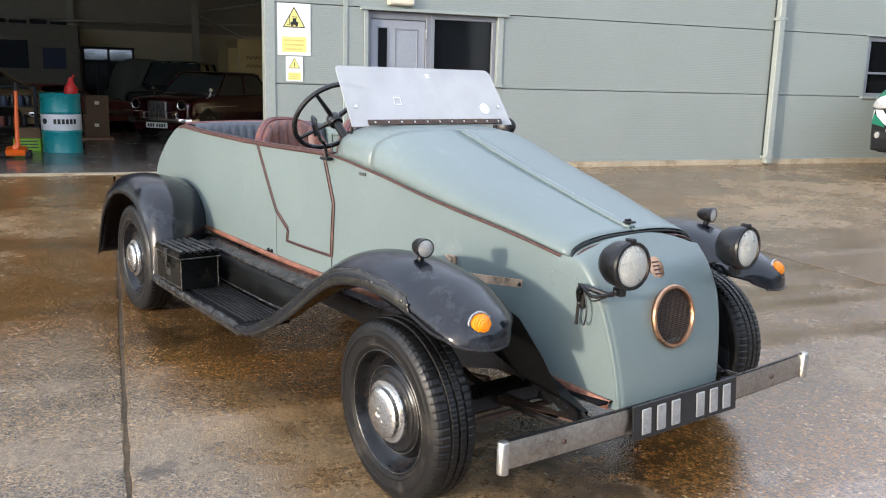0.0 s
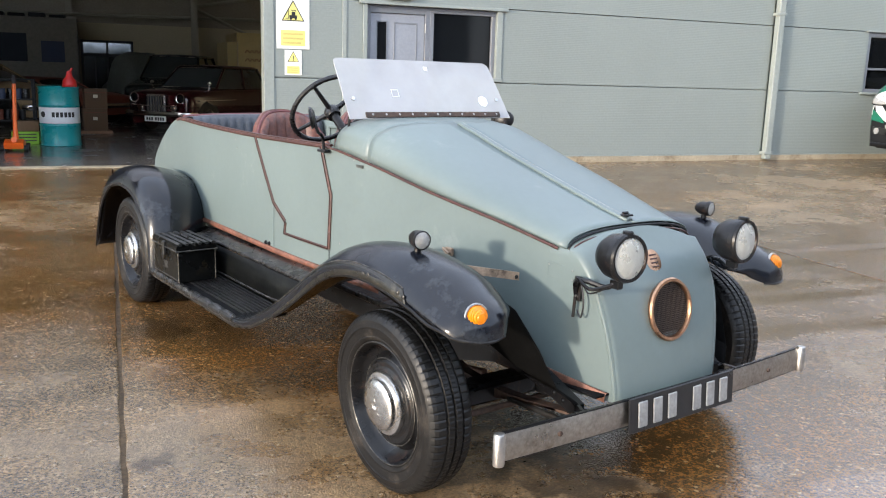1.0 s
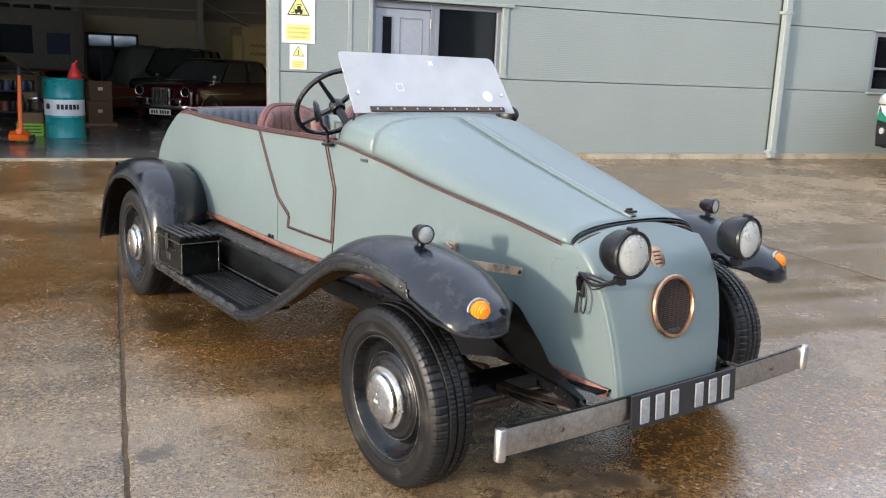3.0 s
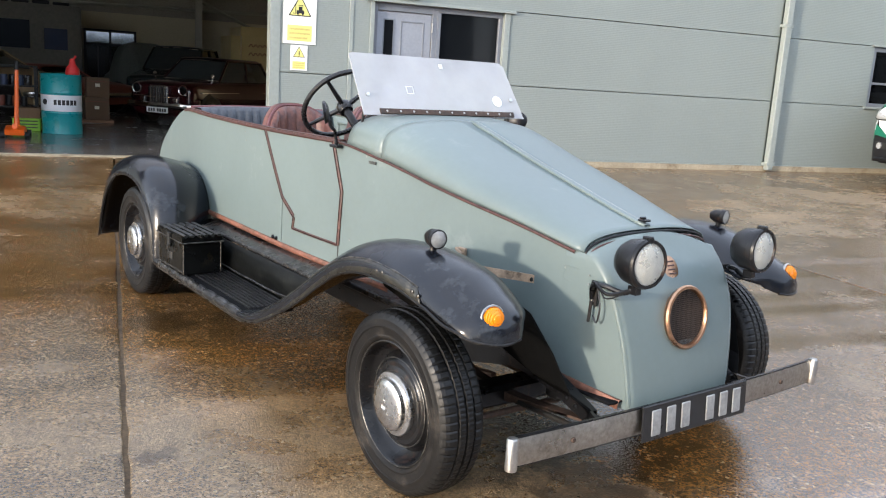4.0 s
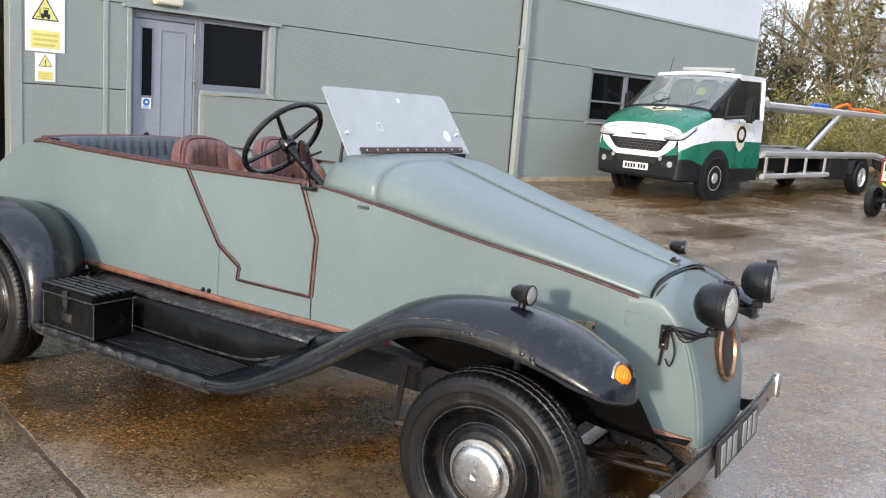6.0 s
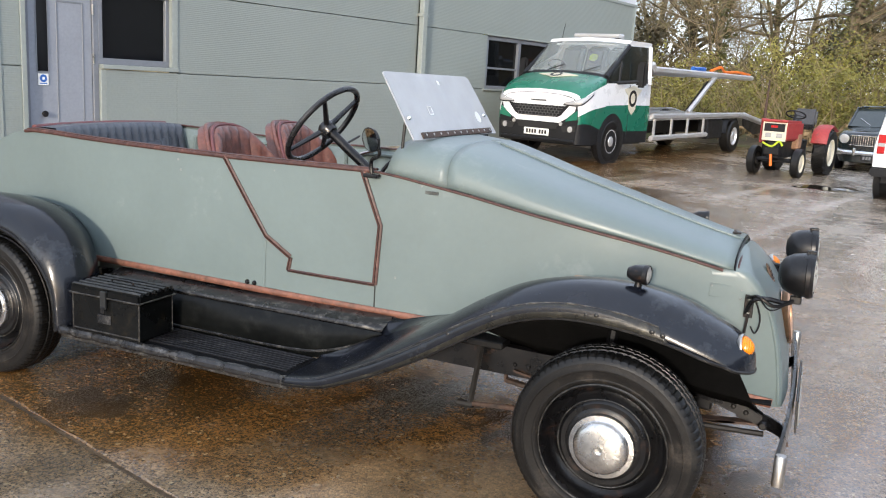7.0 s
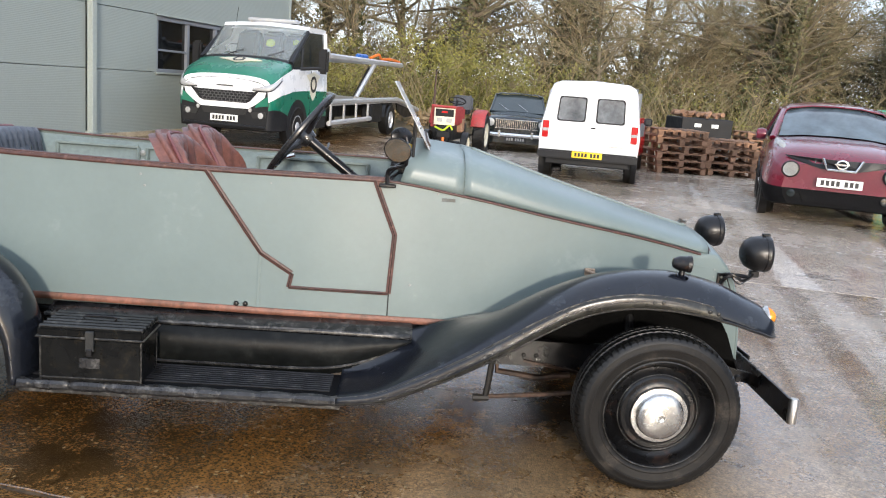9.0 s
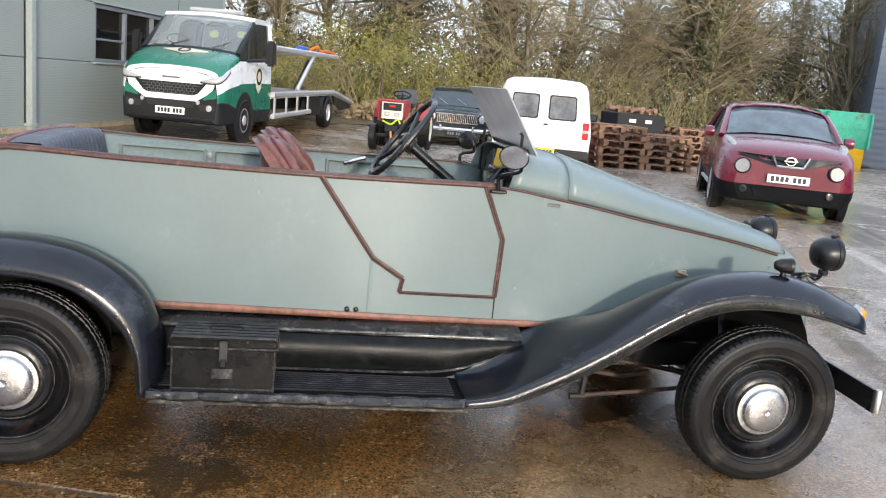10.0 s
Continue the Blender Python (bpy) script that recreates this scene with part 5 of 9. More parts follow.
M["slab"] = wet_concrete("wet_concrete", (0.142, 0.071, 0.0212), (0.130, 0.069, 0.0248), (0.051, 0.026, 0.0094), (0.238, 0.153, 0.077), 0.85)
M["joint"] = mat("dark_joint", (0.105, 0.070, 0.040), 0.8, 0, 0.5, 60, 3, 0.004, 60, 0.1, (0.045, 0.030, 0.017), 0.34, 8, spec=0.3)
M["floor_in"] = mat("workshop_floor", (0.11, 0.10, 0.092), 0.20, 0, 0.2, 20, 1.5, 0.0004, 30, 0.12, (0.08, 0.07, 0.06), 0.3, 2)
M["earth"] = mat("leaf_litter_ground", (0.10, 0.072, 0.036), 0.9, 0, 0.4, 18, 0.6, 0.03, 6, 0.05, (0.10, 0.105, 0.03), 0.5, 0.9)
M["clad"] = ribbed("grey_green_cladding", (0.235, 0.265, 0.247), 0.026, 0.0011)
M["clad_light"] = mat("light_grey_cladding", (0.55, 0.57, 0.62), 0.4, 0, 0.04, 20, 0.5)
M["trim"] = mat("grey_trim", (0.265, 0.295, 0.275), 0.4, 0, 0.06, 20, 2)
M["blue_grey"] = mat("blue_grey_frame", (0.17, 0.185, 0.21), 0.4, 0, 0.06, 30, 3)
M["blue_door"] = mat("blue_grey_door", (0.255, 0.275, 0.31), 0.4, 0, 0.06, 30, 3)
M["plinth"] = mat("stained_plinth", (0.36, 0.30, 0.21), 0.8, 0, 0.2, 30, 2, 0.004, 20, 0.1, (0.20, 0.15, 0.09), 0.4, 3)
M["dark_glass"] = mat("dark_window_glass", (0.006, 0.007, 0.008), 0.06, 0, 0.1, rvar=0.02, spec=0.2)
# tint and haze put into these panes dim the daylight behind the back doorway
M["frost_pane"] = glass("hazed_upper_pane", (0.50, 0.57, 0.68), 0.22, 0.35, (0.10, 0.12, 0.15))
M["dim_pane"] = glass("dimmed_blue_grey_pane", (0.25, 0.29, 0.36), 0.1, 0.6, (0.05, 0.06, 0.08))
M["sign_white"] = mat("sign_white", (0.78, 0.78, 0.74), 0.35, 0, 0.03)
M["sign_yellow"] = mat("sign_yellow", (0.74, 0.68, 0.22), 0.35, 0, 0.04)
M["sign_text"] = mat("sign_text", (0.60, 0.50, 0.16), 0.4)
M["sign_black"] = mat("sign_black", (0.015, 0.015, 0.015), 0.4, 0, 0.05)
M["sign_blue"] = mat("sign_blue", (0.02, 0.12, 0.45), 0.35, 0, 0.05)
M["cream"] = mat("cream_plastic", (0.62, 0.58, 0.46), 0.45, 0, 0.06)
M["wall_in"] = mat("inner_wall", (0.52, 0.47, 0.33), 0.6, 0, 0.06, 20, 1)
# darker tone for the workshop's back and side walls and its roof
M["wall_in_dark"] = mat("inner_wall_darker", (0.31, 0.29, 0.235), 0.6, 0, 0.10, 20, 1)
M["office_wall"] = mat("dull_grey_office_board", (0.20, 0.19, 0.155), 0.7, 0, 0.12, 12, 1)
M["column"] = mat("painted_column", (0.34, 0.33, 0.28), 0.5, 0, 0.08)

# ---- ground ----
# wall frame: x along the wall, y into the building
YARD = pose(-8.61, 3.41, 0, 0, 0, 75.9)
B = pose(-7.855, 3.41, 0.07, 0, 0, 75.31) @ Matrix.Translation((-0.343, 0, 0)) @ Matrix.Diagonal((0.9217, 0.93, 0.945, 1))
# inside the workshop: the floor lies a little above the yard
BI = Matrix.Translation((0.113, -0.114, 0.070)) @ Matrix.Scale(0.946, 4) @ YARD
sheet = bmesh.new()
bmesh.ops.create_grid(sheet, x_segments=2, y_segments=2, size=400)
bmesh.ops.translate(sheet, vec=(0, 0, -0.006), verts=sheet.verts)
ground = tagged(part("ground", sheet, M["joint"], None, smooth=0), "dark damp ground sheet below the concrete yard", "ground", kind="structure")

# standing water
M["puddle"] = mat("standing_water", (0.020, 0.014, 0.008), 0.03, 0, 0.2, 20, 3, 0.0003, 5, 0.02)


def puddle(cx, cy, rx, ry, turn, seed):
    random.seed(seed)
    ring = []
    for i in range(40):
        a = i * math.pi / 20
        ring.append((a, 1 + 0.22 * math.sin(2 * a + seed) + 0.15 * math.sin(5 * a + 2 * seed) + random.uniform(-0.06, 0.06)))
    rows = [[(rx * k * f * math.cos(a), ry * k * f * math.sin(a), h) for a, k in ring] for f, h in ((0.02, 0.003), (0.6, 0.003), (0.95, 0.0028), (1.0, 0.0))]
    ob = tagged(part("puddle", grid(rows, close_v=True), M["puddle"], None, smooth=60), "shallow puddle of rain water on the concrete", "puddle", "", "structure")
    ob.matrix_basis = pose(cx, cy, 0.001, 0, 0, turn)


puddle(0.68, 11.5, 0.42, 0.55, -10, 1)

# ---- building ----
# cladding panels: rows of height, runs along the wall
front = thing("wall_front", B, "grey-green ribbed metal cladding wall", "wall", kind="structure")
ROWS_Z = [(0.10, 1.175), (1.187, 2.235), (2.247, 3.40)]
RUNS = [
    [(-0.46, 0.50), (0.56, 0.80), (2.97, 8.10), (8.22, 16.70)],
    [(-0.46, 0.50), (0.56, 0.80), (2.97, 8.10), (8.22, 10.32), (13.95, 16.70)],
    [(-0.46, 0.50), (0.56, 8.10), (8.22, 16.70)],
]
for (z0, z1), runs in zip(ROWS_Z, RUNS):
    for s0, s1 in runs:
        part("panel", box((s0, 0, z0), (s1, 0.09, z1), 0.004), M["clad"], front, smooth=0)
part("backing", box((-0.46, 0.06, 0.0), (0.80, 0.2, 3.4)), M["trim"], front, smooth=0)
part("backing", box((2.97, 0.094, 0.0), (10.32, 0.2, 3.4)), M["trim"], front, smooth=0)
part("backing", box((10.32, 0.094, 0.0), (13.95, 0.2, 1.187)), M["trim"], front, smooth=0)
part("backing", box((13.95, 0.094, 0.0), (16.70, 0.2, 3.4)), M["trim"], front, smooth=0)
part("backing", box((0.80, 0.094, 2.25), (2.97, 0.2, 3.4)), M["trim"], front, smooth=0)
part("backing", box((10.32, 0.094, 2.24), (13.95, 0.2, 3.4)), M["trim"], front, smooth=0)
for s0, s1 in ((-0.60, -0.46), (0.50, 0.56), (16.70, 16.80)):
    part("corner_trim", box((s0, -0.014, 0.0), (s1, 0.2, 3.4), 0.004), M["trim"], front, "folded metal corner trim")
part("flashing", box((-0.46, -0.02, 0.085), (0.80, 0.05, 0.10), 0.002), M["trim"], front)
part("flashing", box((2.97, -0.02, 0.085), (16.7, 0.05, 0.10), 0.002), M["trim"], front)
part("eaves_trim", box((-8.0, -0.03, 3.40), (16.82, 0.2, 3.46), 0.004), M["trim"], front, "folded metal trim at the top of the cladding")
upper = tagged(part("wall_upper", box((-8.0, 0.02, 3.46), (16.80, 0.2, 7.0)), M["clad_light"], None, smooth=0), "light grey upper cladding above the grey-green wall", "wall", kind="structure")
upper.matrix_basis = B
pl = tagged(part("plinth", box((2.97, -0.03, -0.01), (16.75, 0.06, 0.083), 0.006), M["plinth"], None), "stained concrete plinth along the wall foot", "plinth", kind="structure")
pl.matrix_basis = B
left = tagged(part("wall_left", box((-12.0, 0, 0), (-6.2, 0.2, 3.4)), M["clad"], None, smooth=0), "grey-green cladding beyond the workshop opening", "wall", kind="structure")
left.matrix_basis = B
end = tagged(part("wall_end", box((16.6, 0.2, 0), (16.8, 16.0, 7.0)), M["clad"], None, smooth=0), "end wall of the metal building", "wall", kind="structure")
end.matrix_basis = B
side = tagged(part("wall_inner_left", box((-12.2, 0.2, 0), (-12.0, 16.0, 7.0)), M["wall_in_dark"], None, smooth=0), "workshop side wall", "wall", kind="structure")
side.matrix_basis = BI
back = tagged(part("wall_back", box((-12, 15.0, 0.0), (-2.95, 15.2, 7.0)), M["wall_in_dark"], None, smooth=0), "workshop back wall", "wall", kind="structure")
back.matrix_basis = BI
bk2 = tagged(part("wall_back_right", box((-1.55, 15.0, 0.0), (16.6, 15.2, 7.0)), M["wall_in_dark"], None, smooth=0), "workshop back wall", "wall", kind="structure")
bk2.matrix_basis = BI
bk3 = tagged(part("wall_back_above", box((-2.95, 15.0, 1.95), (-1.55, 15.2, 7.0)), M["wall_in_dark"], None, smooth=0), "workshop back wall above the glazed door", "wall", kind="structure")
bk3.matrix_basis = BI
dado = tagged(part("wall_lining", box((-3.0, 14.9, 1.95), (16.0, 14.99, 2.42)), M["wall_in"], None, smooth=0), "pale inner wall lining", "wall lining", kind="structure")
dado.matrix_basis = BI
dado2 = tagged(part("wall_lining_low", box((-1.55, 14.9, 0), (16.0, 14.985, 1.95)), M["wall_in"], None, smooth=0), "pale inner wall lining", "wall lining", kind="structure")
dado2.matrix_basis = BI
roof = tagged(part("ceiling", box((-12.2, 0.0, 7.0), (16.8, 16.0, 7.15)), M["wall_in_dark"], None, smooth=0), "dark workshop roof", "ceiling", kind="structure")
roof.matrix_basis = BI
flr = tagged(part("floor", box((-12.0, 0.03, -0.012), (16.6, 15.0, 0.001)), M["floor_in"], None, smooth=0), "stained workshop concrete floor", "floor", kind="structure")
flr.matrix_basis = BI
part_wall = tagged(part("wall_partition", box((5.0, 0.2, 0.0), (5.1, 15.0, 7.0)), M["wall_in"], None, smooth=0), "inner partition wall", "wall", kind="structure")
part_wall.matrix_basis = BI

th = tagged(part("threshold", box((-6.3, -0.09, -0.02), (-0.60, 0.12, 0.008), 0.003), M["plinth"], None), "pale worn threshold strip at the workshop opening", "threshold", kind="structure")
th.matrix_basis = B
# glazed back door, bright outside
wd = thing("window_3", BI, "glazed doorway in the workshop back wall", "window", kind="structure")
for s0, s1 in ((-2.95, -2.88), (-2.28, -2.22), (-1.62, -1.55)):
    part("window_frame", box((s0, 15.0, 0), (s1, 15.1, 1.95)), M["sign_black"], wd)
part("window_frame", box((-2.95, 15.0, 1.88), (-1.55, 15.1, 1.95)), M["sign_black"], wd)
part("window_frame", box((-2.88, 15.0, 1.50), (-1.62, 15.1, 1.58)), M["sign_black"], wd)
for s0, s1 in ((-2.60, -2.56), (-1.94, -1.90)):
    part("glazing_bar", box((s0, 15.01, 0), (s1, 15.08, 1.50)), M["sign_black"], wd)
for s0, s1 in ((-2.88, -2.28), (-2.22, -1.62)):
    part("pane", box((s0, 15.04, 0.02), (s1, 15.05, 1.50)), M["dim_pane"], wd, "dim blue-grey lower pane")
    part("pane", box((s0, 15.04, 1.58), (s1, 15.05, 1.88)), M["frost_pane"], wd, "hazed blue-grey upper pane")

# door and side window in the recess
door1 = thing("door_1", B, "blue-grey steel door with a narrow glazed slot", "door", kind="structure")
part("door_frame", box((0.86, 0.05, 0.0), (0.925, 0.16, 2.20), 0.004), M["blue_grey"], door1)
part("door_frame", box((1.755, 0.05, 0.0), (1.83, 0.16, 2.20), 0.004), M["blue_grey"], door1)
part("door_frame", box((0.925, 0.05, 2.10), (1.755, 0.16, 2.20), 0.004), M["blue_grey"], door1)
leaf = part("door_leaf", box((0.93, 0.075, 0.02), (1.75, 0.13, 2.095), 0.003), M["blue_door"], door1, "blue-grey door leaf")
part("pane", box((1.03, 0.068, 1.13), (1.165, 0.074, 1.98)), M["dark_glass"], leaf)
for a in ((1.015, 0.064, 1.115, 1.03, 0.076, 1.995), (1.165, 0.064, 1.115, 1.18, 0.076, 1.995), (1.03, 0.064, 1.98, 1.165, 0.076, 1.995), (1.03, 0.064, 1.115, 1.165, 0.076, 1.13)):
    part("bead", box(a[:3], a[3:]), M["blue_grey"], leaf)
for a in ((1.28, 0.068, 0.30, 1.30, 0.076, 1.98), (1.62, 0.068, 0.30, 1.64, 0.076, 1.98), (1.30, 0.068, 1.96, 1.62, 0.076, 1.98), (1.30, 0.068, 0.30, 1.62, 0.076, 0.32)):
    part("moulding", box(a[:3], a[3:], 0.003), M["blue_grey"], leaf)
part("door_knob", lathe([(0.0, 0.055), (0.030, 0.052), (0.040, 0.036), (0.030, 0.018), (0.016, 0.012), (0.030, 0.0)], 18, pose(1.10, 0.074, 0.62, 90)), M["steel_black"], leaf, "round dark door knob")
for z in (0.3, 1.25, 1.85):
    part("hinge", tube([(1.755, 0.045, z), (1.755, 0.045, z + 0.13)], 0.012, 8), M["dull_metal"], leaf)
sg = thing("notice", B, "small blue and white door notice on the blue-grey door", "sign")
part("plate", box((1.030, 0.058, 0.965), (1.160, 0.0625, 1.100)), M["sign_white"], sg)
part("disc", lathe([(0.0, 0.0), (0.046, 0.0), (0.046, 0.002), (0.0, 0.002)], 20, pose(1.095, 0.0575, 1.045, 90)), M["sign_blue"], sg)
part("text_bar", box((1.05, 0.055, 0.978), (1.14, 0.0577, 0.990)), M["sign_blue"], sg)
part("disc_mark", box((1.080, 0.0520, 1.030), (1.110, 0.0550, 1.062), 0.004), M["sign_white"], sg)

win1 = thing("window_1", B, "dark window in a blue-grey frame beside the door", "window", kind="structure")
for a in ((1.83, 0.05, 2.13, 2.88, 0.16, 2.20), (1.83, 0.05, 1.25, 2.88, 0.16, 1.33), (1.83, 0.05, 1.33, 1.89, 0.16, 2.13), (2.82, 0.05, 1.33, 2.88, 0.16, 2.13)):
    part("window_frame", box(a[:3], a[3:], 0.005), M["blue_grey"], win1)
part("pane", box((1.89, 0.10, 1.33), (2.82, 0.108, 2.13)), M["dark_glass"], win1)
part("window_sill", box((1.84, -0.03, 1.195), (2.99, 0.12, 1.25), 0.006), M["trim"], win1)
inf = thing("wall_infill", B, "cladding panel below the window", "wall", kind="structure")
part("panel", box((1.90, 0.0, 0.10), (2.968, 0.09, 1.185), 0.003), M["clad"], inf, smooth=0)
for a in ((0.80, -0.02, 0.0, 0.86, 0.2, 2.25), (2.88, -0.02, 1.25, 2.97, 0.2, 2.25), (1.83, 0.0, 0.0, 1.90, 0.2, 1.19)):
    part("reveal", box(a[:3], a[3:], 0.003), M["trim"], inf)
part("head_flashing", box((0.74, -0.05, 2.205), (3.05, 0.2, 2.245), 0.004), M["trim"], inf, "folded drip flashing over the door")
tagged(inf, kind="structure")

# long window with mullions
win2 = thing("window_2", B, "dark three-light window in a grey frame", "window", kind="structure")
for a in ((10.32, 0.02, 2.15, 13.95, 0.14, 2.235), (10.32, 0.02, 1.187, 13.95, 0.14, 1.25), (10.32, 0.02, 1.25, 10.40, 0.14, 2.15), (11.50, 0.02, 1.25, 11.60, 0.14, 2.15), (12.70, 0.02, 1.25, 12.80, 0.14, 2.15), (13.87, 0.02, 1.25, 13.95, 0.14, 2.15), (10.40, 0.03, 1.58, 11.50, 0.13, 1.62)):
    part("window_frame", box(a[:3], a[3:], 0.005), M["blue_grey"], win2)
for a, c in ((10.40, 11.50), (11.60, 12.70), (12.80, 13.87)):
    part("pane", box((a, 0.08, 1.25), (c, 0.088, 2.15)), M["dark_glass"], win2)
part("window_sill", box((10.25, -0.04, 1.15), (14.0, 0.10, 1.187), 0.005), M["trim"], win2)
part("head_flashing", box((10.25, -0.035, 2.235), (14.0, 0.10, 2.262), 0.003), M["trim"], win2)

# downpipe with brackets
dp = thing("downpipe", B, "square grey-green rainwater downpipe on the wall", "downpipe")
part("pipe", box((8.10, -0.13, 0.02), (8.23, -0.02, 3.42), 0.012), M["trim"], dp)
for z in (0.1, 2.40, 3.3):
    part("bracket", box((8.07, -0.136, z), (8.26, 0.0, z + 0.05), 0.004), M["trim"], dp)

# bulkhead lamp over the door
lamp = thing("bulkhead_lamp", B, "cream rectangular bulkhead lamp over the door, unlit", "lamp")
part("housing", box((1.13, -0.06, 2.285), (1.53, 0.0, 2.40), 0.012, seg=2), M["cream"], lamp)
part("diffuser", box((1.145, -0.10, 2.295), (1.515, -0.058, 2.39), 0.014, seg=2), M["cream"], lamp)


def board_sign(s0, z0, s1, z1, name, label, rows):
    t = thing(name, B, label, "sign")
    part("board", box((s0, -0.012, z0), (s1, -0.004, z1), 0.001), M["sign_white"], t, "white sign board")
    w, h = s1 - s0, z1 - z0
    c = (s0 + s1) / 2
    tri = lambda k, zc: [(c + k * w * 0.40 * math.cos(radians(a)), zc + k * w * 0.40 * math.sin(radians(a))) for a in (90, 210, 330)]
    zc = z1 - h * 0.33
    part("triangle", prism(tri(1.0, zc), -0.0150, -0.0122), M["sign_black"], t, "black-edged warning triangle", smooth=0)
    part("triangle_field", prism(tri(0.86, zc), -0.0180, -0.0152), M["sign_yellow"], t, "yellow triangle field", smooth=0)
    sym = bmesh.new()
    if rows > 1:
        box((c - 0.050, -0.0205, zc - 0.055), (c + 0.055, -0.0182, zc - 0.015), 0, sym)
        box((c - 0.020, -0.0205, zc - 0.015), (c + 0.030, -0.0182, zc + 0.030), 0, sym)
        box((c - 0.066, -0.0205, zc - 0.062), (c - 0.058, -0.0182, zc + 0.050), 0, sym)
        box((c - 0.100, -0.0205, zc - 0.062), (c - 0.066, -0.0182, zc - 0.054), 0, sym)
        box((c - 0.030, -0.0205, zc + 0.044), (c + 0.040, -0.0182, zc + 0.052), 0, sym)
        box((c + 0.032, -0.0205, zc + 0.028), (c + 0.038, -0.0182, zc + 0.044), 0, sym)
        for k in (-0.03, 0.035):
            lathe([(0.0, 0.0), (0.016, 0.0), (0.016, 0.0025), (0.0, 0.0025)], 12, pose(c + k, -0.0182, zc - 0.060, 90), sym)
    else:
        box((c - 0.006, -0.0205, zc - 0.015), (c + 0.006, -0.0182, zc + 0.035), 0, sym)
        box((c - 0.006, -0.0205, zc - 0.035), (c + 0.006, -0.0182, zc - 0.024), 0, sym)
    part("symbol", sym, M["sign_black"], t, smooth=0)
    part("yellow_band", box((s0 + w * 0.13, -0.0150, z0 + h * 0.06), (s1 - w * 0.13, -0.0122, z0 + h * 0.36)), M["sign_yellow"], t, smooth=0)
    for i in range(3):
        zz = z0 + h * (0.10 + 0.085 * i)
        part("text_bar", box((s0 + w * 0.19, -0.0175, zz), (s1 - w * (0.19 if i else 0.26), -0.0152, zz + h * 0.035)), M["sign_text"], t, smooth=0)


board_sign(-0.425, 1.56, 0.03, 2.235, "warning_sign", "white and yellow forklift warning sign on the cladding", 2)
board_sign(-0.315, 1.215, -0.08, 1.545, "warning_sign", "small white and yellow warning sign on the cladding", 1)


# ---- vehicle materials ----
M["v_white"] = mat("white_van_paint", (0.74, 0.75, 0.76), 0.28, 0, 0.04, 20, 1.5, coat=0.4)
M["v_green"] = mat("green_van_paint", (0.006, 0.14, 0.085), 0.28, 0, 0.06, 20, 1.5, coat=0.4)
M["v_black"] = mat("black_plastic", (0.0105, 0.011, 0.0125), 0.45, 0, 0.2, 60, 4, 0.0006, 90, spec=0.3)
M["v_red"] = mat("dark_red_paint", (0.125, 0.005, 0.018), 0.26, 0.1, 0.08, 40, 1.5, coat=0.7)
M["v_maroon"] = mat("maroon_paint", (0.036, 0.0035, 0.006), 0.16, 0, 0.08, 40, 1.5, coat=0.8, spec=0.35)
M["v_dark"] = mat("dark_green_paint", (0.006, 0.013, 0.014), 0.2, 0, 0.1, 40, 1.5, coat=0.6)
M["v_glass"] = mat("car_glass", (0.035, 0.045, 0.047), 0.04, 0, 0.1, rvar=0.02, spec=0.7)
# the haze paints the sky's pale reflection into the cab glass
M["cab_glass"] = glass("cab_window_glass", (0.95, 0.99, 0.98), 0.01, 0.22, (0.56, 0.63, 0.62))
M["side_glass"] = mat("dark_cab_side_glass", (0.014, 0.018, 0.018), 0.05, 0, 0.3, 4, 1.5, rvar=0.02, spec=0.45)
M["car_screen"] = mat("blue_tinted_glass", (0.075, 0.10, 0.115), 0.04, 0, 0.25, 4, 1.5, rvar=0.02, spec=0.8)
M["cab_grey"] = mat("dull_grey_paint", (0.15, 0.165, 0.18), 0.5, 0, 0.15, 20, 2)
M["van_glass"] = mat("pale_van_glass", (0.15, 0.16, 0.17), 0.06, 0, 0.3, 6, 2.5, rvar=0.02)
M["v_alu"] = mat("aluminium_deck", (0.60, 0.60, 0.60), 0.42, 0.6, 0.1, 30, 2)
M["sign_grey"] = mat("grey_plastic", (0.07, 0.07, 0.072), 0.4)
M["v_lamp"] = mat("clear_lamp", (0.46, 0.46, 0.45), 0.1, 0.3, 0.05)
M["car_lamp"] = mat("pale_car_lamp", (0.30, 0.29, 0.265), 0.16, 0.25, 0.15, 60, 14)
M["v_tail"] = mat("red_lamp", (0.42, 0.012, 0.012), 0.2, 0, 0.05)
M["v_yellow"] = mat("yellow_plate", (0.82, 0.55, 0.02), 0.4, 0, 0.04)
M["v_tractor"] = mat("tractor_red", (0.34, 0.036, 0.034), 0.5, 0, 0.2, 30, 3, 0, col2=(0.17, 0.05, 0.04), patch=0.3)
M["v_cream"] = mat("cream_wheel", (0.62, 0.58, 0.46), 0.5, 0, 0.1)
M["v_hivis"] = mat("yellow_cloth", (0.42, 0.52, 0.03), 0.8, 0, 0.1)
M["v_orange"] = mat("orange_strap", (0.75, 0.16, 0.01), 0.6, 0, 0.1)
M["pallet_wood"] = mat("pallet_wood", (0.26, 0.145, 0.085), 0.8, 0, 0.25, 40, 3, 0.002, 60, rand=0.35)
M["skip_green"] = mat("skip_green", (0.03, 0.33, 0.20), 0.5, 0, 0.15, 20, 2, 0.002, 20, 0.1, (0.12, 0.07, 0.04), 0.25, 3)
M["skip_yellow"] = mat("skip_yellow", (0.70, 0.40, 0.01), 0.5, 0, 0.15, 20, 2)
M["building_blue"] = ribbed("blue_grey_cladding", (0.12, 0.145, 0.18), 0.2, 0.006)


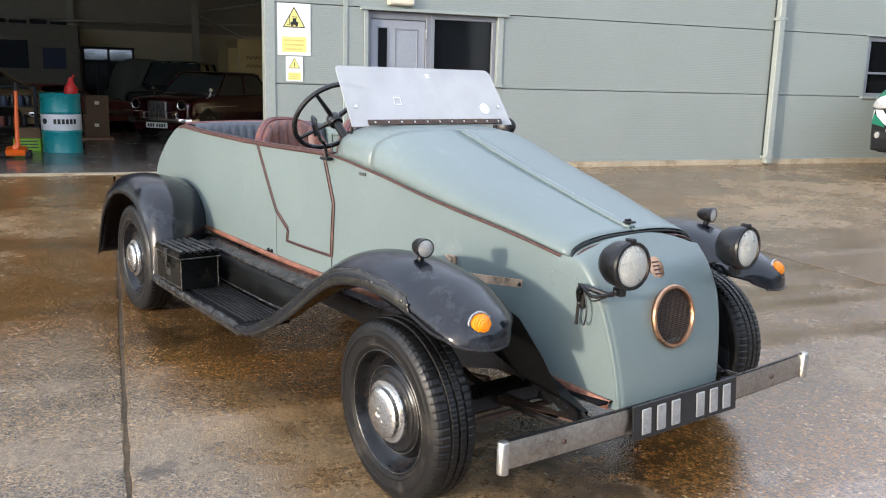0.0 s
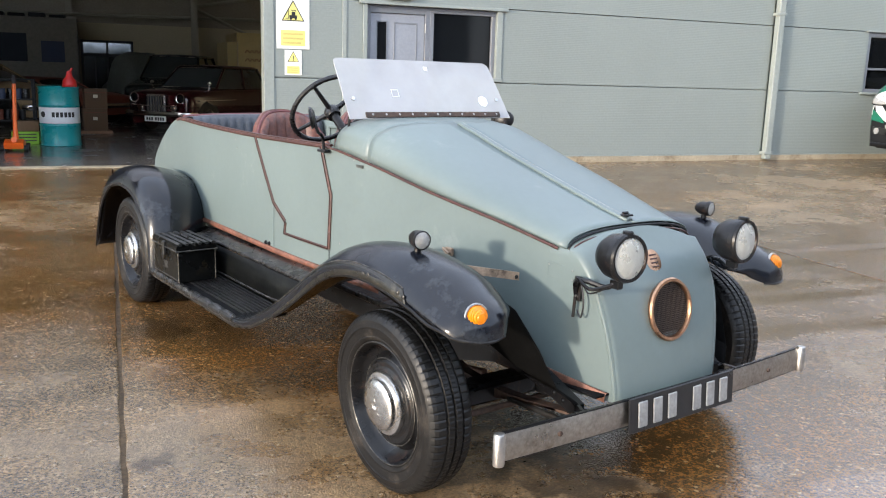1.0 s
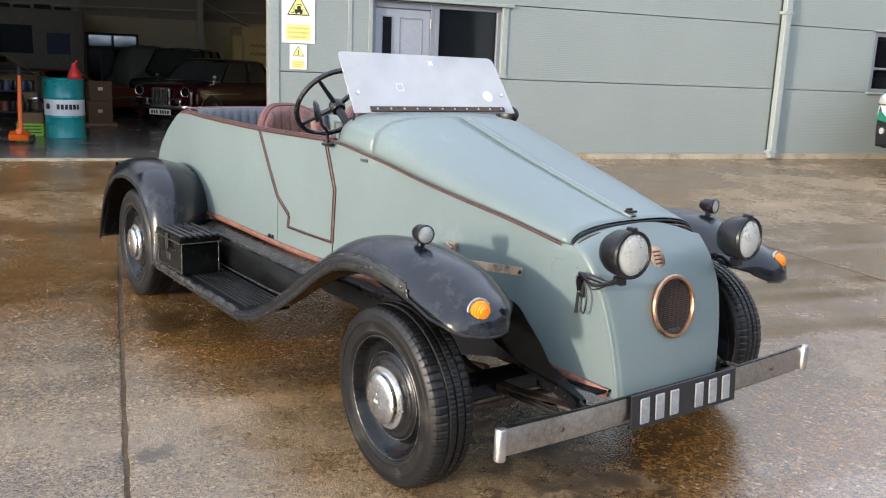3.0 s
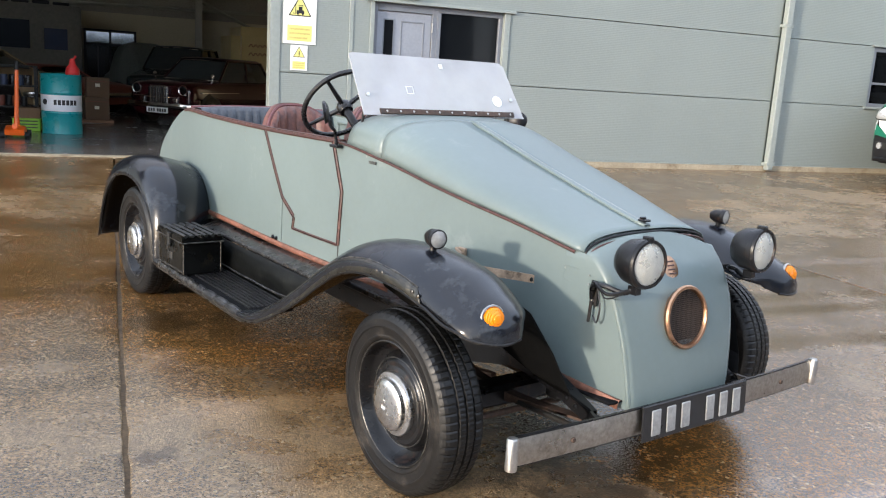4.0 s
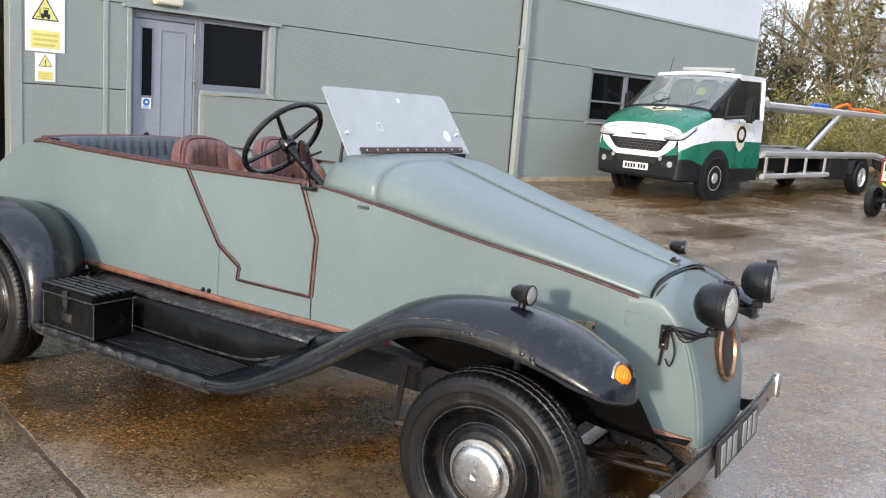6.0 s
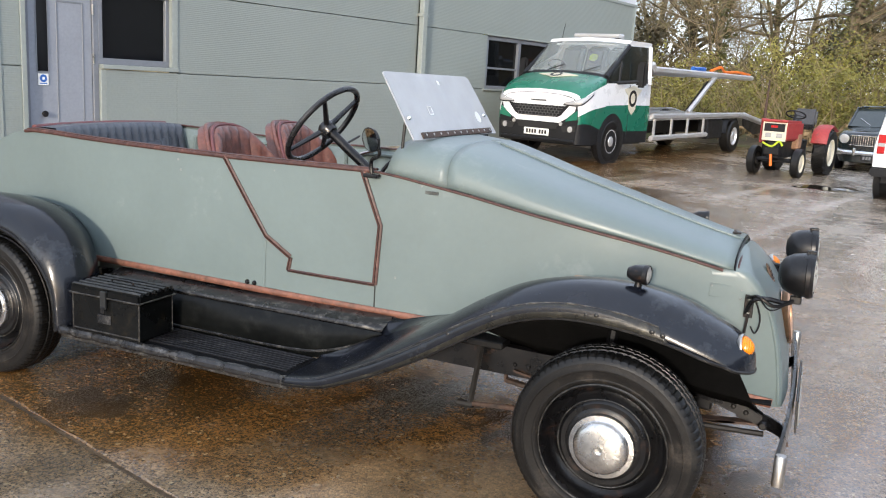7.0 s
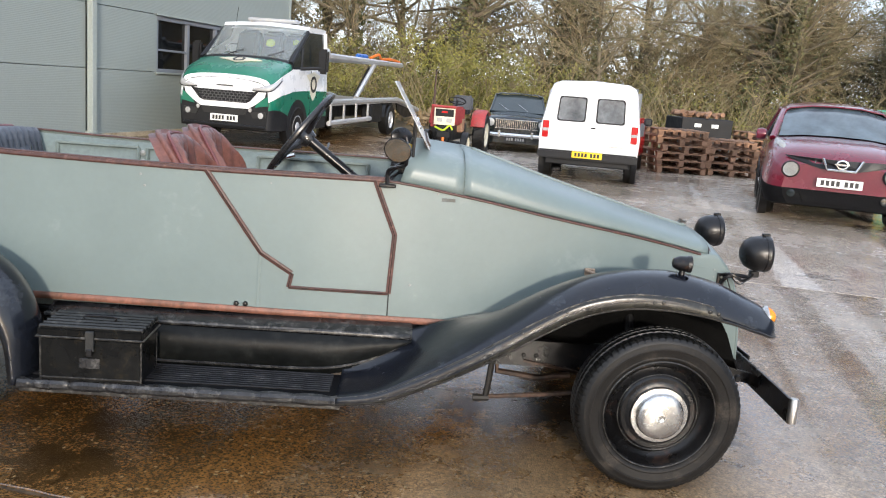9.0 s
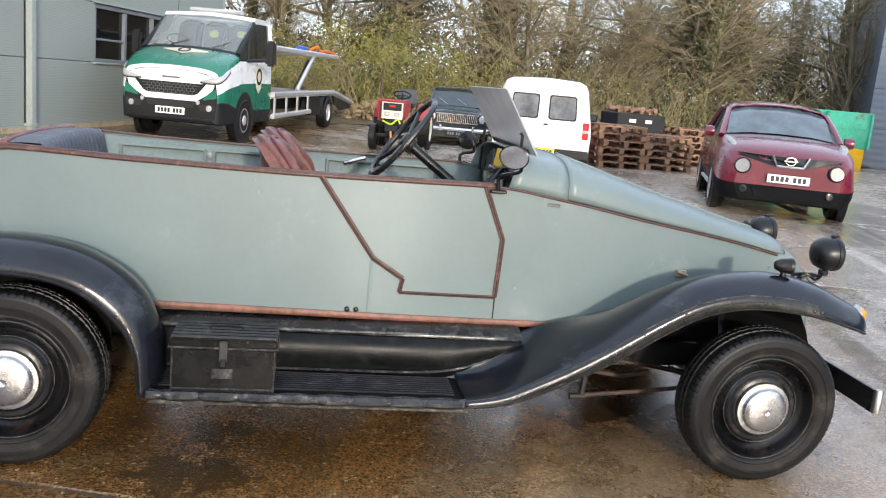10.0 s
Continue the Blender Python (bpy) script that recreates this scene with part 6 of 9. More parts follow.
def heading(x, y, fx, fy):
    """Pose of a vehicle at a place on the ground whose front points along (fx, fy)."""
    return pose(x, y, 0, 0, 0, math.degrees(math.atan2(fy, fx)))


def loft(sts, i0, i1, k0, k1, both=True, bm=None):
    """Surface through half-sections sts[i0..i1], points k0..k1, on both sides of the middle."""
    bm = bm or bmesh.new()
    for sgn in ((-1, 1) if both else (1,)):
        grid([[(x, sgn * p[0], p[1]) for p in pts[k0:k1 + 1]] for x, pts in sts[i0:i1 + 1]], bm=bm)
    bmesh.ops.remove_doubles(bm, verts=bm.verts, dist=0.0005)
    return bm


def smooth_stations(sts, n=3):
    """More sections between the given ones, on smooth curves."""
    cols = [resample([(x, *pts[k]) for x, pts in sts], (len(sts) - 1) * n + 1) for k in range(len(sts[0][1]))]
    return [(cols[0][i].x, [(c[i].y, c[i].z) for c in cols]) for i in range(len(cols[0]))]


def smooth_rings(sts, n=3):
    """Rounder sections: more points round each one."""
    return [(x, [(q.x, q.y) for q in resample([(p[0], p[1], 0) for p in pts], (len(pts) - 1) * n + 1)]) for x, pts in sts]


def cap_end(sts, i, bm=None):
    bm = bm or bmesh.new()
    x, pts = sts[i]
    loop = [(x, p[0], p[1]) for p in pts] + [(x, -p[0], p[1]) for p in pts[::-1] if p[0] > 1e-4]
    bm.faces.new([bm.verts.new(p) for p in loop])
    return bm


def road_wheel(parent, x, y, r, w, rim_mat, rim_r=0.66, tyre_label="black tyre", spokes=0):
    s = 1 if y > 0 else -1
    wh = part("wheel", lathe([(0.0, -w * 0.4), (r * 0.3, -w * 0.4), (r * 0.3, 0), (0.0, 0)], 12), M["v_black"], parent)
    wh.matrix_basis = pose(x, y, r, -90 * s, 0, 0)
    part("tyre", lathe([(r * rim_r, -w / 2), (r * 0.93, -w / 2), (r, -w * 0.36), (r, w * 0.36), (r * 0.93, w / 2), (r * 0.8, w * 0.52), (r * rim_r, w * 0.46)], 32), M["tyre"], wh, tyre_label)
    part("rim", lathe([(r * rim_r, w * 0.30), (r * rim_r, w * 0.47), (r * rim_r * 0.92, w * 0.46), (r * rim_r * 0.85, w * 0.30), (r * rim_r * 0.45, w * 0.34), (r * rim_r * 0.35, w * 0.42), (0, w * 0.42)], 28), rim_mat, wh)
    for k in range(spokes):
        a = k * 2 * math.pi / spokes
        part("spoke", tube([(0.05 * r * math.cos(a), 0.05 * r * math.sin(a), w * 0.42), (r * rim_r * 0.95 * math.cos(a), r * rim_r * 0.95 * math.sin(a), w * 0.42)], r * 0.07, 6, flat=0.5), M["v_alu"], wh)
    return wh


def arch(parent, x, y, r, z):
    s = 1 if y > 0 else -1
    part("wheel_arch", lathe([(r, -0.10), (r * 1.06, -0.005), (r * 1.0, 0.004), (0, 0.002)], 28, pose(x, y, z, -90 * s)), M["v_black"], parent, "black wheel arch")


def bar_plate(parent, m, w, h, face, dark, n=7, gap=3):
    p = part("number_plate", box((-w / 2, -h / 2, 0), (w / 2, h / 2, 0.012), 0.003), face, parent, "reflective plate with dark bars")
    p.matrix_basis = m
    step = w * 0.86 / (n + 0.6)
    for i in range(n):
        x = -w * 0.43 + step * (i + 0.5 + (0.6 if i > gap else 0))
        part("bar", box((x - step * 0.34, -h * 0.30, 0.012), (x + step * 0.34, h * 0.30, 0.0145)), dark, p, smooth=0)
    return p


def flat_panel(pts, d, bm=None):
    """A thin plate: outline points in space, pushed out along d."""
    bm = bm or bmesh.new()
    d = Vector(d)
    a = [bm.verts.new(Vector(p)) for p in pts]
    b = [bm.verts.new(Vector(p) + d) for p in pts]
    bm.faces.new(a), bm.faces.new(b[::-1])
    for i in range(len(a)):
        k = (i + 1) % len(a)
        bm.faces.new([a[i], a[k], b[k], b[i]])
    return bm


def loft_sides(name, sts, i0, i1, k0, k1, material, parent, label=""):
    """The same strip of a lofted body on both flanks, a part each."""
    for sgn in (-1, 1):
        part(name, grid([[(x, sgn * p[0], p[1]) for p in pts[k0:k1 + 1]] for x, pts in sts[i0:i1 + 1]]), material, parent, label)


# facing forward (+x), for plates on the nose; and backward
FRONT = Matrix(((0, 0, 1, 0), (1, 0, 0, 0), (0, 1, 0, 0), (0, 0, 0, 1)))
REAR = Matrix(((0, 0, -1, 0), (-1, 0, 0, 0), (0, 1, 0, 0), (0, 0, 0, 1)))


# ---- recovery truck ----
def truck():
    t = thing("recovery_truck", Matrix.Translation((0, 0, 0.04)) @ heading(-3.815, 12.15, -0.24, -0.971) @ Matrix.Diagonal((1.03, 0.89, 1.0, 1)), "white and green recovery truck with aluminium deck, parked beside the wall", "truck")
    S = [
        (1.00, [(0.84, 0.33), (0.88, 0.66), (0.88, 0.80), (0.84, 1.00), (0.74, 1.10), (0.46, 1.15), (0.0, 1.17)]),
        (0.93, [(0.93, 0.33), (0.96, 0.68), (0.96, 0.85), (0.92, 1.10), (0.83, 1.20), (0.50, 1.25), (0.0, 1.265)]),
        (0.72, [(0.98, 0.33), (1.00, 0.66), (1.00, 0.92), (0.97, 1.22), (0.88, 1.33), (0.55, 1.38), (0.0, 1.40)]),
        (0.30, [(1.00, 0.33), (1.01, 0.55), (1.01, 0.98), (0.99, 1.36), (0.94, 1.46), (0.60, 1.51), (0.0, 1.53)]),
        (0.22, [(1.00, 0.33), (1.01, 0.55), (1.01, 1.00), (0.99, 1.38), (0.94, 1.50), (0.60, 1.55), (0.0, 1.57)]),
        (-0.52, [(1.00, 0.33), (1.01, 0.55), (1.01, 1.02), (0.99, 1.40), (0.91, 2.02), (0.84, 2.10), (0.0, 2.14)]),
        (-0.66, [(1.00, 0.33), (1.01, 0.55), (1.01, 1.02), (0.99, 1.41), (0.92, 2.06), (0.85, 2.16), (0.0, 2.20)]),
        (-1.38, [(1.00, 0.33), (1.01, 0.55), (1.01, 1.02), (0.99, 1.42), (0.92, 2.08), (0.85, 2.17), (0.0, 2.22)]),
        (-1.44, [(0.98, 0.33), (0.99, 0.55), (0.99, 1.02), (0.97, 1.42), (0.90, 2.06), (0.83, 2.14), (0.0, 2.18)]),
    ]
    R = smooth_stations(smooth_rings(S, 3), 3)
    part("bumper", cap_end(R, 0, loft(R, 0, 6, 0, 3)), M["v_black"], t, "dark grey plastic bumper")
    loft_sides("lower_panel", R, 6, 24, 0, 3, M["v_black"], t, "black lower sill panel")
    loft_sides("front_wing", R, 0, 6, 3, 6, M["v_green"], t, "green front wing")
    loft_sides("front_panel", R, 0, 6, 6, 9, M["v_white"], t, "white front panel")
    loft_sides("side_panel", R, 6, 24, 3, 6, M["v_green"], t, "green side panel")
    loft_sides("upper_side", R, 6, 24, 6, 9, M["v_white"], t, "white upper door panel")
    part("bonnet", loft(R, 2, 9, 9, 18), M["v_green"], t, "green bonnet")
    part("bonnet_nose", loft(R, 0, 2, 9, 18), M["v_white"], t, "white bonnet nose")
    part("scuttle", loft(R, 9, 12, 9, 18), M["v_black"], t, "black scuttle panel")
    part("windscreen", loft(R, 12, 15, 12, 18), M["cab_glass"], t, "large raked windscreen")
    edge = [(x + 0.012, p[12][0], p[12][1] + 0.006) for x, p in R[12:16]]
    for sgn in (-1, 1):
        part("screen_border", tube([(x, sgn * (y - 0.03), z + 0.012) for x, y, z in edge], 0.035, 6, flat=0.3), M["v_black"], t, "black windscreen border")
    loft_sides("side_glass", R, 12, 21, 9, 12, M["side_glass"], t, "dark side window")
    part("roof", loft(R, 15, 24, 12, 18), M["v_white"], t, "white cab roof")
    part("cab_back", cap_end(R, -1), M["v_white"], t)
    for s in (-1, 1):
        part("pillar", tube([(0.25, s * 0.95, 1.48), (-0.55, s * 0.91, 2.06)], 0.042, 8), M["v_black"], t, "black windscreen pillar")
        part("pillar", tube([(-1.36, s * 0.995, 1.40), (-1.38, s * 0.925, 2.09)], 0.05, 8), M["v_white"], t)
        part("pillar", tube([(-0.15, s * 0.985, 1.40), (-0.25, s * 0.95, 1.76)], 0.03, 8), M["v_black"], t)
        part("door_seam", box((-0.58, s * 1.012 - 0.004, 0.45), (-0.57, s * 1.012 + 0.004, 1.38)), M["v_black"], t)
        mir = part("door_mirror", box((-0.07, -0.10, -0.22), (0.05, 0.10, 0.22), 0.04, seg=2), M["v_black"], t, "tall black door mirror")
        mir.matrix_basis = pose(-0.30, s * 1.38, 1.56)
        part("mirror_arm", tube([(-0.10, s * 0.98, 1.40), (-0.28, s * 1.36, 1.44)], 0.03, 8), M["v_black"], t)
        # headlamp wrapped round the corner
        lo_e = [(1.022, s * 0.56, 0.985), (1.016, s * 0.82, 0.975), (0.955, s * 0.955, 1.02), (0.74, s * 1.008, 1.17)]
        hi_e = [(1.020, s * 0.58, 1.015), (1.004, s * 0.76, 1.055), (0.91, s * 0.940, 1.120), (0.70, s * 1.000, 1.225)]
        part("headlamp", grid([resample(lo_e, 10), resample(hi_e, 10)]), M["v_lamp"], t, "swept clear headlamp", smooth=60, thick=0.02)
        part("lamp_base", tube(resample(lo_e, 10), 0.012, 6), M["v_black"], t, "dark lower lip of the headlamp")
        part("cheek", flat_panel([(1.001, s * 0.865, 0.90), (1.001, s * 0.875, 0.74), (1.001, s * 0.62, 0.70), (1.001, s * 0.64, 0.755), (1.001, s * 0.80, 0.86)], (0.012, 0, 0)), M["v_green"], t, "green cheek below the headlamp", smooth=0)
        part("fog_recess", flat_panel([(1.001, s * 0.52, 0.62), (1.001, s * 0.84, 0.64), (1.001, s * 0.84, 0.54), (1.001, s * 0.58, 0.52)], (0.010, 0, 0)), M["sign_black"], t, smooth=0)
        part("fog_lamp", lathe([(0.05, 0.0), (0.05, 0.02), (0.0, 0.024)], 16, pose(1.010, s * 0.74, 0.575, 0, 90, s * 6)), M["v_lamp"], t)
        arch(t, 0.0, s * 1.013, 0.45, 0.40)
        road_wheel(t, 0.0, s * 0.91, 0.375, 0.23, M["v_alu"], 0.56)
        part("hub_cover", lathe([(0.17, -0.03), (0.165, -0.005), (0.10, 0.004), (0.085, 0.035), (0.05, 0.045), (0.0, 0.046)], 24, pose(0.0, s * 0.99, 0.375, -90 * s)), M["v_alu"], t, "pale steel wheel hub")
        part("door_badge", prism([(-1.05, 1.30), (-0.70, 1.37), (-0.35, 1.30), (-0.52, 1.18), (-0.57, 0.94), (-0.70, 0.84), (-0.83, 0.94), (-0.88, 1.18)], s * 1.013, s * 1.018), M["v_cream"], t, "cream winged shield on the door", smooth=0)
        part("badge_ring", lathe([(0.095, 0.0), (0.150, 0.0), (0.150, 0.006), (0.095, 0.006)], 24, pose(-0.70, s * 1.018, 1.14, -90 * s)), M["v_black"], t)
        # deck side frame
        deck = tube([(-1.55, s * 1.02, 0.82), (-6.6, s * 1.02, 0.88), (-8.8, s * 1.02, 0.60)], 0.055, 6)
        part("deck_rail", deck, M["v_alu"], t, "aluminium deck rail")
        part("side_guard", tube([(-1.65, s * 1.0, 0.40), (-4.4, s * 1.0, 0.44)], 0.055, 6), M["v_alu"], t, "aluminium side guard")
        for x in (-1.75, -2.55, -3.35, -4.2):
            part("guard_post", box((x - 0.03, s * 1.0 - 0.02, 0.42), (x + 0.03, s * 1.0 + 0.02, 0.82), 0.004), M["v_alu"], t)
        part("tank_box", box((-5.4, s * 0.72, 0.34), (-4.5, s * 0.99, 0.76), 0.03), M["v_black"], t, "black side locker")
        road_wheel(t, -6.1, s * 0.90, 0.375, 0.26, M["v_alu"], 0.56)
        part("mudguard", tube(resample([(-5.62, s * 0.90, 0.45), (-5.72, s * 0.90, 0.74), (-6.1, s * 0.90, 0.82), (-6.48, s * 0.90, 0.74), (-6.56, s * 0.90, 0.45)], 14), 0.10, 6, flat=0.2), M["v_black"], t)
        part("tail_frame", prism([(-6.7, 0.78), (-8.75, 0.54), (-8.75, 0.44), (-7.6, 0.40), (-6.8, 0.60)], s * 0.94, s * 0.98), M["v_black"], t, "black ramp frame", smooth=0)
        part("tail_lamp", box((-8.86, s * 0.85 - 0.10, 0.50), (-8.80, s * 0.85 + 0.10, 0.58), 0.01), M["v_tail"], t)
        part("upper_rail", tube([(-1.5, s * 0.95, 1.80), (-1.6, s * 0.95, 1.70), (-7.0, s * 0.95, 1.74)], 0.06, 6), M["v_alu"], t, "aluminium upper deck rail")
        part("deck_strut", tube([(-4.75, s * 0.93, 1.70), (-3.4, s * 0.95, 0.90)], 0.06, 6), M["v_alu"], t, "sloping aluminium strut")
        part("lift_ram", tube([(-4.45, s * 0.88, 1.55), (-3.45, s * 0.90, 0.92)], 0.045, 8), M["v_black"], t, "black lifting ram")
    part("deck", prism([(-1.52, 0.80), (-6.6, 0.86), (-8.8, 0.58), (-8.8, 0.54), (-6.6, 0.80), (-1.52, 0.74)], -1.0, 1.0), M["v_alu"], t, "aluminium car deck")
    part("upper_deck", box((-7.0, -0.93, 1.70), (-1.6, 0.93, 1.735), 0.004), M["v_alu"], t, "aluminium upper platform")
    part("chassis", box((-7.4, -0.4, 0.45), (-1.2, 0.4, 0.72), 0.01), M["v_black"], t)
    part("strap", tube(resample([(-4.6, 0.85, 1.80), (-5.0, 0.93, 1.90), (-5.3, 0.92, 1.81), (-6.0, 0.93, 1.84), (-6.9, 0.92, 1.81)], 18), 0.032, 6), M["v_orange"], t, "orange ratchet strap")
    part("strap", tube([(-3.5, 0.9, 1.80), (-4.1, 0.92, 1.81)], 0.05, 6), M["sign_blue"], t, "blue strap end")
    # face of the cab
    part("white_mask", flat_panel([(1.001, y, z) for y, z in ((-0.84, 0.995), (-0.74, 1.095), (-0.46, 1.145), (0.0, 1.165), (0.46, 1.145), (0.74, 1.095), (0.84, 0.995), (0.80, 0.87), (0.64, 0.755), (0.48, 0.672), (-0.48, 0.672), (-0.64, 0.755), (-0.80, 0.87))], (0.012, 0, 0)), M["v_white"], t, "white front mask round the grille", smooth=0)
    part("grille", flat_panel([(1.014, y, z) for y, z in ((-0.70, 0.985), (-0.58, 0.955), (0.58, 0.955), (0.70, 0.985), (0.52, 0.80), (0.44, 0.765), (-0.44, 0.765), (-0.52, 0.80))], (0.006, 0, 0)), M["v_black"], t, "black grille opening", smooth=0)
    for i in range(4):
        z = 0.775 + i * 0.045
        part("grille_slat", box((1.020, -0.44 - i * 0.035, z), (1.028, 0.44 + i * 0.035, z + 0.010)), M["sign_grey"], t, smooth=0)
        for k in range(12):
            y = -0.44 + k * 0.078 + (0.039 if i % 2 else 0)
            part("grille_bar", box((1.019, y - 0.007, z), (1.026, y + 0.007, z + 0.045)), M["sign_grey"], t, smooth=0)
    part("lower_grille", flat_panel([(1.001, -0.48, 0.655), (1.001, 0.48, 0.655), (1.001, 0.42, 0.56), (1.001, -0.42, 0.56)], (0.012, 0, 0)), M["sign_black"], t, "black lower grille", smooth=0)
    part("bumper_lip", box((0.96, -0.84, 0.345), (1.035, 0.84, 0.40), 0.02), M["v_black"], t, "dark bumper lip")
    # cab interior
    part("dash_top", box((-0.10, -0.88, 1.20), (0.22, 0.88, 1.46), 0.04), M["v_black"], t, "dark dashboard")
    part("cab_floor", box((-1.40, -0.92, 0.60), (0.15, 0.92, 0.66)), M["v_black"], t, smooth=0)
    for y in (-0.50, 0.02, 0.50):
        part("cab_seat", box((-1.25, y - 0.22, 0.66), (-1.0, y + 0.22, 1.72), 0.06, seg=2), M["sign_grey"], t, "dark cloth seat back")
    part("cab_wheel", tube([(-0.30 + 0.10 * math.sin(a), -0.48 + 0.20 * math.cos(a), 1.52 + 0.17 * math.sin(a)) for a in np.linspace(0, 6.283, 25)], 0.014, 6, None, False), M["v_black"], t, "cab steering wheel")
    for y, h in ((0.02, 1.60), (0.58, 1.66)):
        part("hivis_coat", box((-0.98, y - 0.09, h - 0.20), (-0.90, y + 0.09, h), 0.035, seg=2), M["v_hivis"], t, "yellow high-visibility coat")
    part("sun_strip", box((-0.50, -0.72, 2.02), (-0.47, 0.72, 2.07), 0.005), M["v_white"], t)
    part("maker_mark", box((1.013, -0.17, 1.02), (1.018, 0.17, 1.045), 0.002), M["sign_grey"], t)
    bar_plate(t, Matrix.Translation((1.012, 0, 0.495)) @ FRONT, 0.56, 0.115, M["sign_white"], M["sign_black"])
    for s in (-1, 1):
        part("spot_lamp", lathe([(0.035, 0.0), (0.035, 0.02), (0.0, 0.024)], 14, pose(1.012, s * 0.53, 0.655, 0, 90, 0)), M["v_lamp"], t)
    part("bonnet_badge", flat_panel([(0.44, -0.44, 1.478), (0.38, 0.0, 1.520), (0.44, 0.44, 1.478), (0.56, 0.18, 1.455), (0.66, 0.0, 1.432), (0.56, -0.18, 1.455)], (0.006, 0, 0.014)), M["v_cream"], t, "cream winged badge on the bonnet", smooth=0)
    part("badge_ring", lathe([(0.075, 0.0), (0.12, 0.0), (0.12, 0.006), (0.075, 0.006)], 20, pose(0.51, 0, 1.492, 0, 17, 0)), M["v_black"], t)
    part("light_bar", box((-0.98, -0.55, 2.215), (-0.78, 0.55, 2.285), 0.025), M["v_lamp"], t, "clear roof light bar")
    for s in (-0.45, 0.45):
        part("bar_foot", box((-0.92, s - 0.04, 2.14), (-0.84, s + 0.04, 2.22), 0.005), M["v_black"], t)
    part("aerial", tube([(-0.6, -0.7, 2.10), (-0.72, -0.72, 2.45)], 0.006, 5), M["v_black"], t)
    part("underbody", box((-1.4, -0.9, 0.30), (0.85, 0.9, 0.48), 0.02), M["v_black"], t)
    for y in (-0.40, 0.42):
        part("wiper", tube([(0.24, y, 1.565), (0.10, y + 0.30, 1.68)], 0.010, 5), M["v_black"], t)
    return t


truck()


def saloon(name, m, label, paint, L, W, Hgt, belt, nose_z, tail_z, front_x, rear_x, ws, rw, wheel_r, rim, rounded=0.5, chrome=True):
    """An upright saloon: ws and rw are the foot and top of windscreen and rear window along x."""
    t = thing(name, m, label, "car")
    w = W / 2
    def sec(z, top, k=1.0):
        return [(w * 0.90 * k, 0.20), (w * 0.98 * k, 0.34), (w * 1.0 * k, belt * 0.72), (w * 0.97 * k, min(belt, top) - 0.06), (w * 0.88 * k, top - 0.012), (w * 0.45 * k, top + 0.018), (0.0, top + 0.025)]
    S = smooth_stations([
        (front_x, sec(0, nose_z * 0.90, 0.80)), (front_x - 0.06, sec(0, nose_z * 0.97, 0.92)), (front_x - 0.35, sec(0, nose_z + 0.02, 0.98)), (ws[0], sec(0, belt, 1.0)),
        ((ws[0] + rw[0]) / 2, sec(0, belt, 1.02)), (rw[0], sec(0, belt, 1.0)), (rear_x + 0.35, sec(0, tail_z, 0.97)), (rear_x + 0.05, sec(0, tail_z * 0.96, 0.90)), (rear_x, sec(0, tail_z * 0.90, 0.82))], 3)
    part("body", cap_end(S, -1, cap_end(S, 0, loft(S, 0, len(S) - 1, 0, 6))), paint, t, "painted car body", smooth=60)
    g = [(ws[0] + 0.02, [(w * 0.86, belt - 0.02), (w * 0.84, belt + 0.01), (0.0, belt + 0.03)]), (ws[1], [(w * 0.88, belt - 0.02), (w * 0.72, Hgt - 0.06), (0.0, Hgt - 0.03)]), (rw[1], [(w * 0.88, belt - 0.02), (w * 0.72, Hgt - 0.06), (0.0, Hgt - 0.03)]), (rw[0] - 0.02, [(w * 0.84, belt - 0.02), (w * 0.82, belt + 0.01), (0.0, belt + 0.03)])]
    part("glazing", loft(g, 0, 3, 0, 2), M["v_glass"], t, "car windows")
    r = smooth_stations([(ws[1] + 0.06, [(w * 0.73, Hgt - 0.075), (w * 0.60, Hgt - 0.03), (0, Hgt - 0.015)]), (ws[1] - 0.1, [(w * 0.75, Hgt - 0.06), (w * 0.62, Hgt - 0.005), (0, Hgt + 0.01)]), (rw[1] + 0.1, [(w * 0.75, Hgt - 0.06), (w * 0.62, Hgt - 0.005), (0, Hgt + 0.01)]), (rw[1] - 0.06, [(w * 0.73, Hgt - 0.075), (w * 0.60, Hgt - 0.03), (0, Hgt - 0.015)])], 3)
    part("roof", loft(r, 0, len(r) - 1, 0, 2), paint, t, "painted roof", thick=0.015)
    for s in (-1, 1):
        for a, b in (((ws[0] + 0.02, s * w * 0.86, belt), (ws[1], s * w * 0.73, Hgt - 0.05)), ((rw[0] - 0.02, s * w * 0.84, belt), (rw[1], s * w * 0.73, Hgt - 0.05)), (((ws[0] + rw[0]) / 2, s * w * 0.89, belt), ((ws[1] + rw[1]) / 2, s * w * 0.735, Hgt - 0.05))):
            part("pillar", tube([a, b], 0.028, 6), paint, t)
        for x in (front_x - 0.62 * L / 4, rear_x + 0.75 * L / 4):
            arch(t, x, s * w * 0.985, wheel_r * 1.16, wheel_r * 1.02)
            road_wheel(t, x, s * w * 0.90, wheel_r, 0.17, rim, 0.60)
        part("trim_strip", tube([(front_x - 0.3, s * w * 1.0, belt * 0.74), (rear_x + 0.3, s * w * 1.0, belt * 0.74)], 0.010, 6), M["chrome"], t, "chrome side strip")
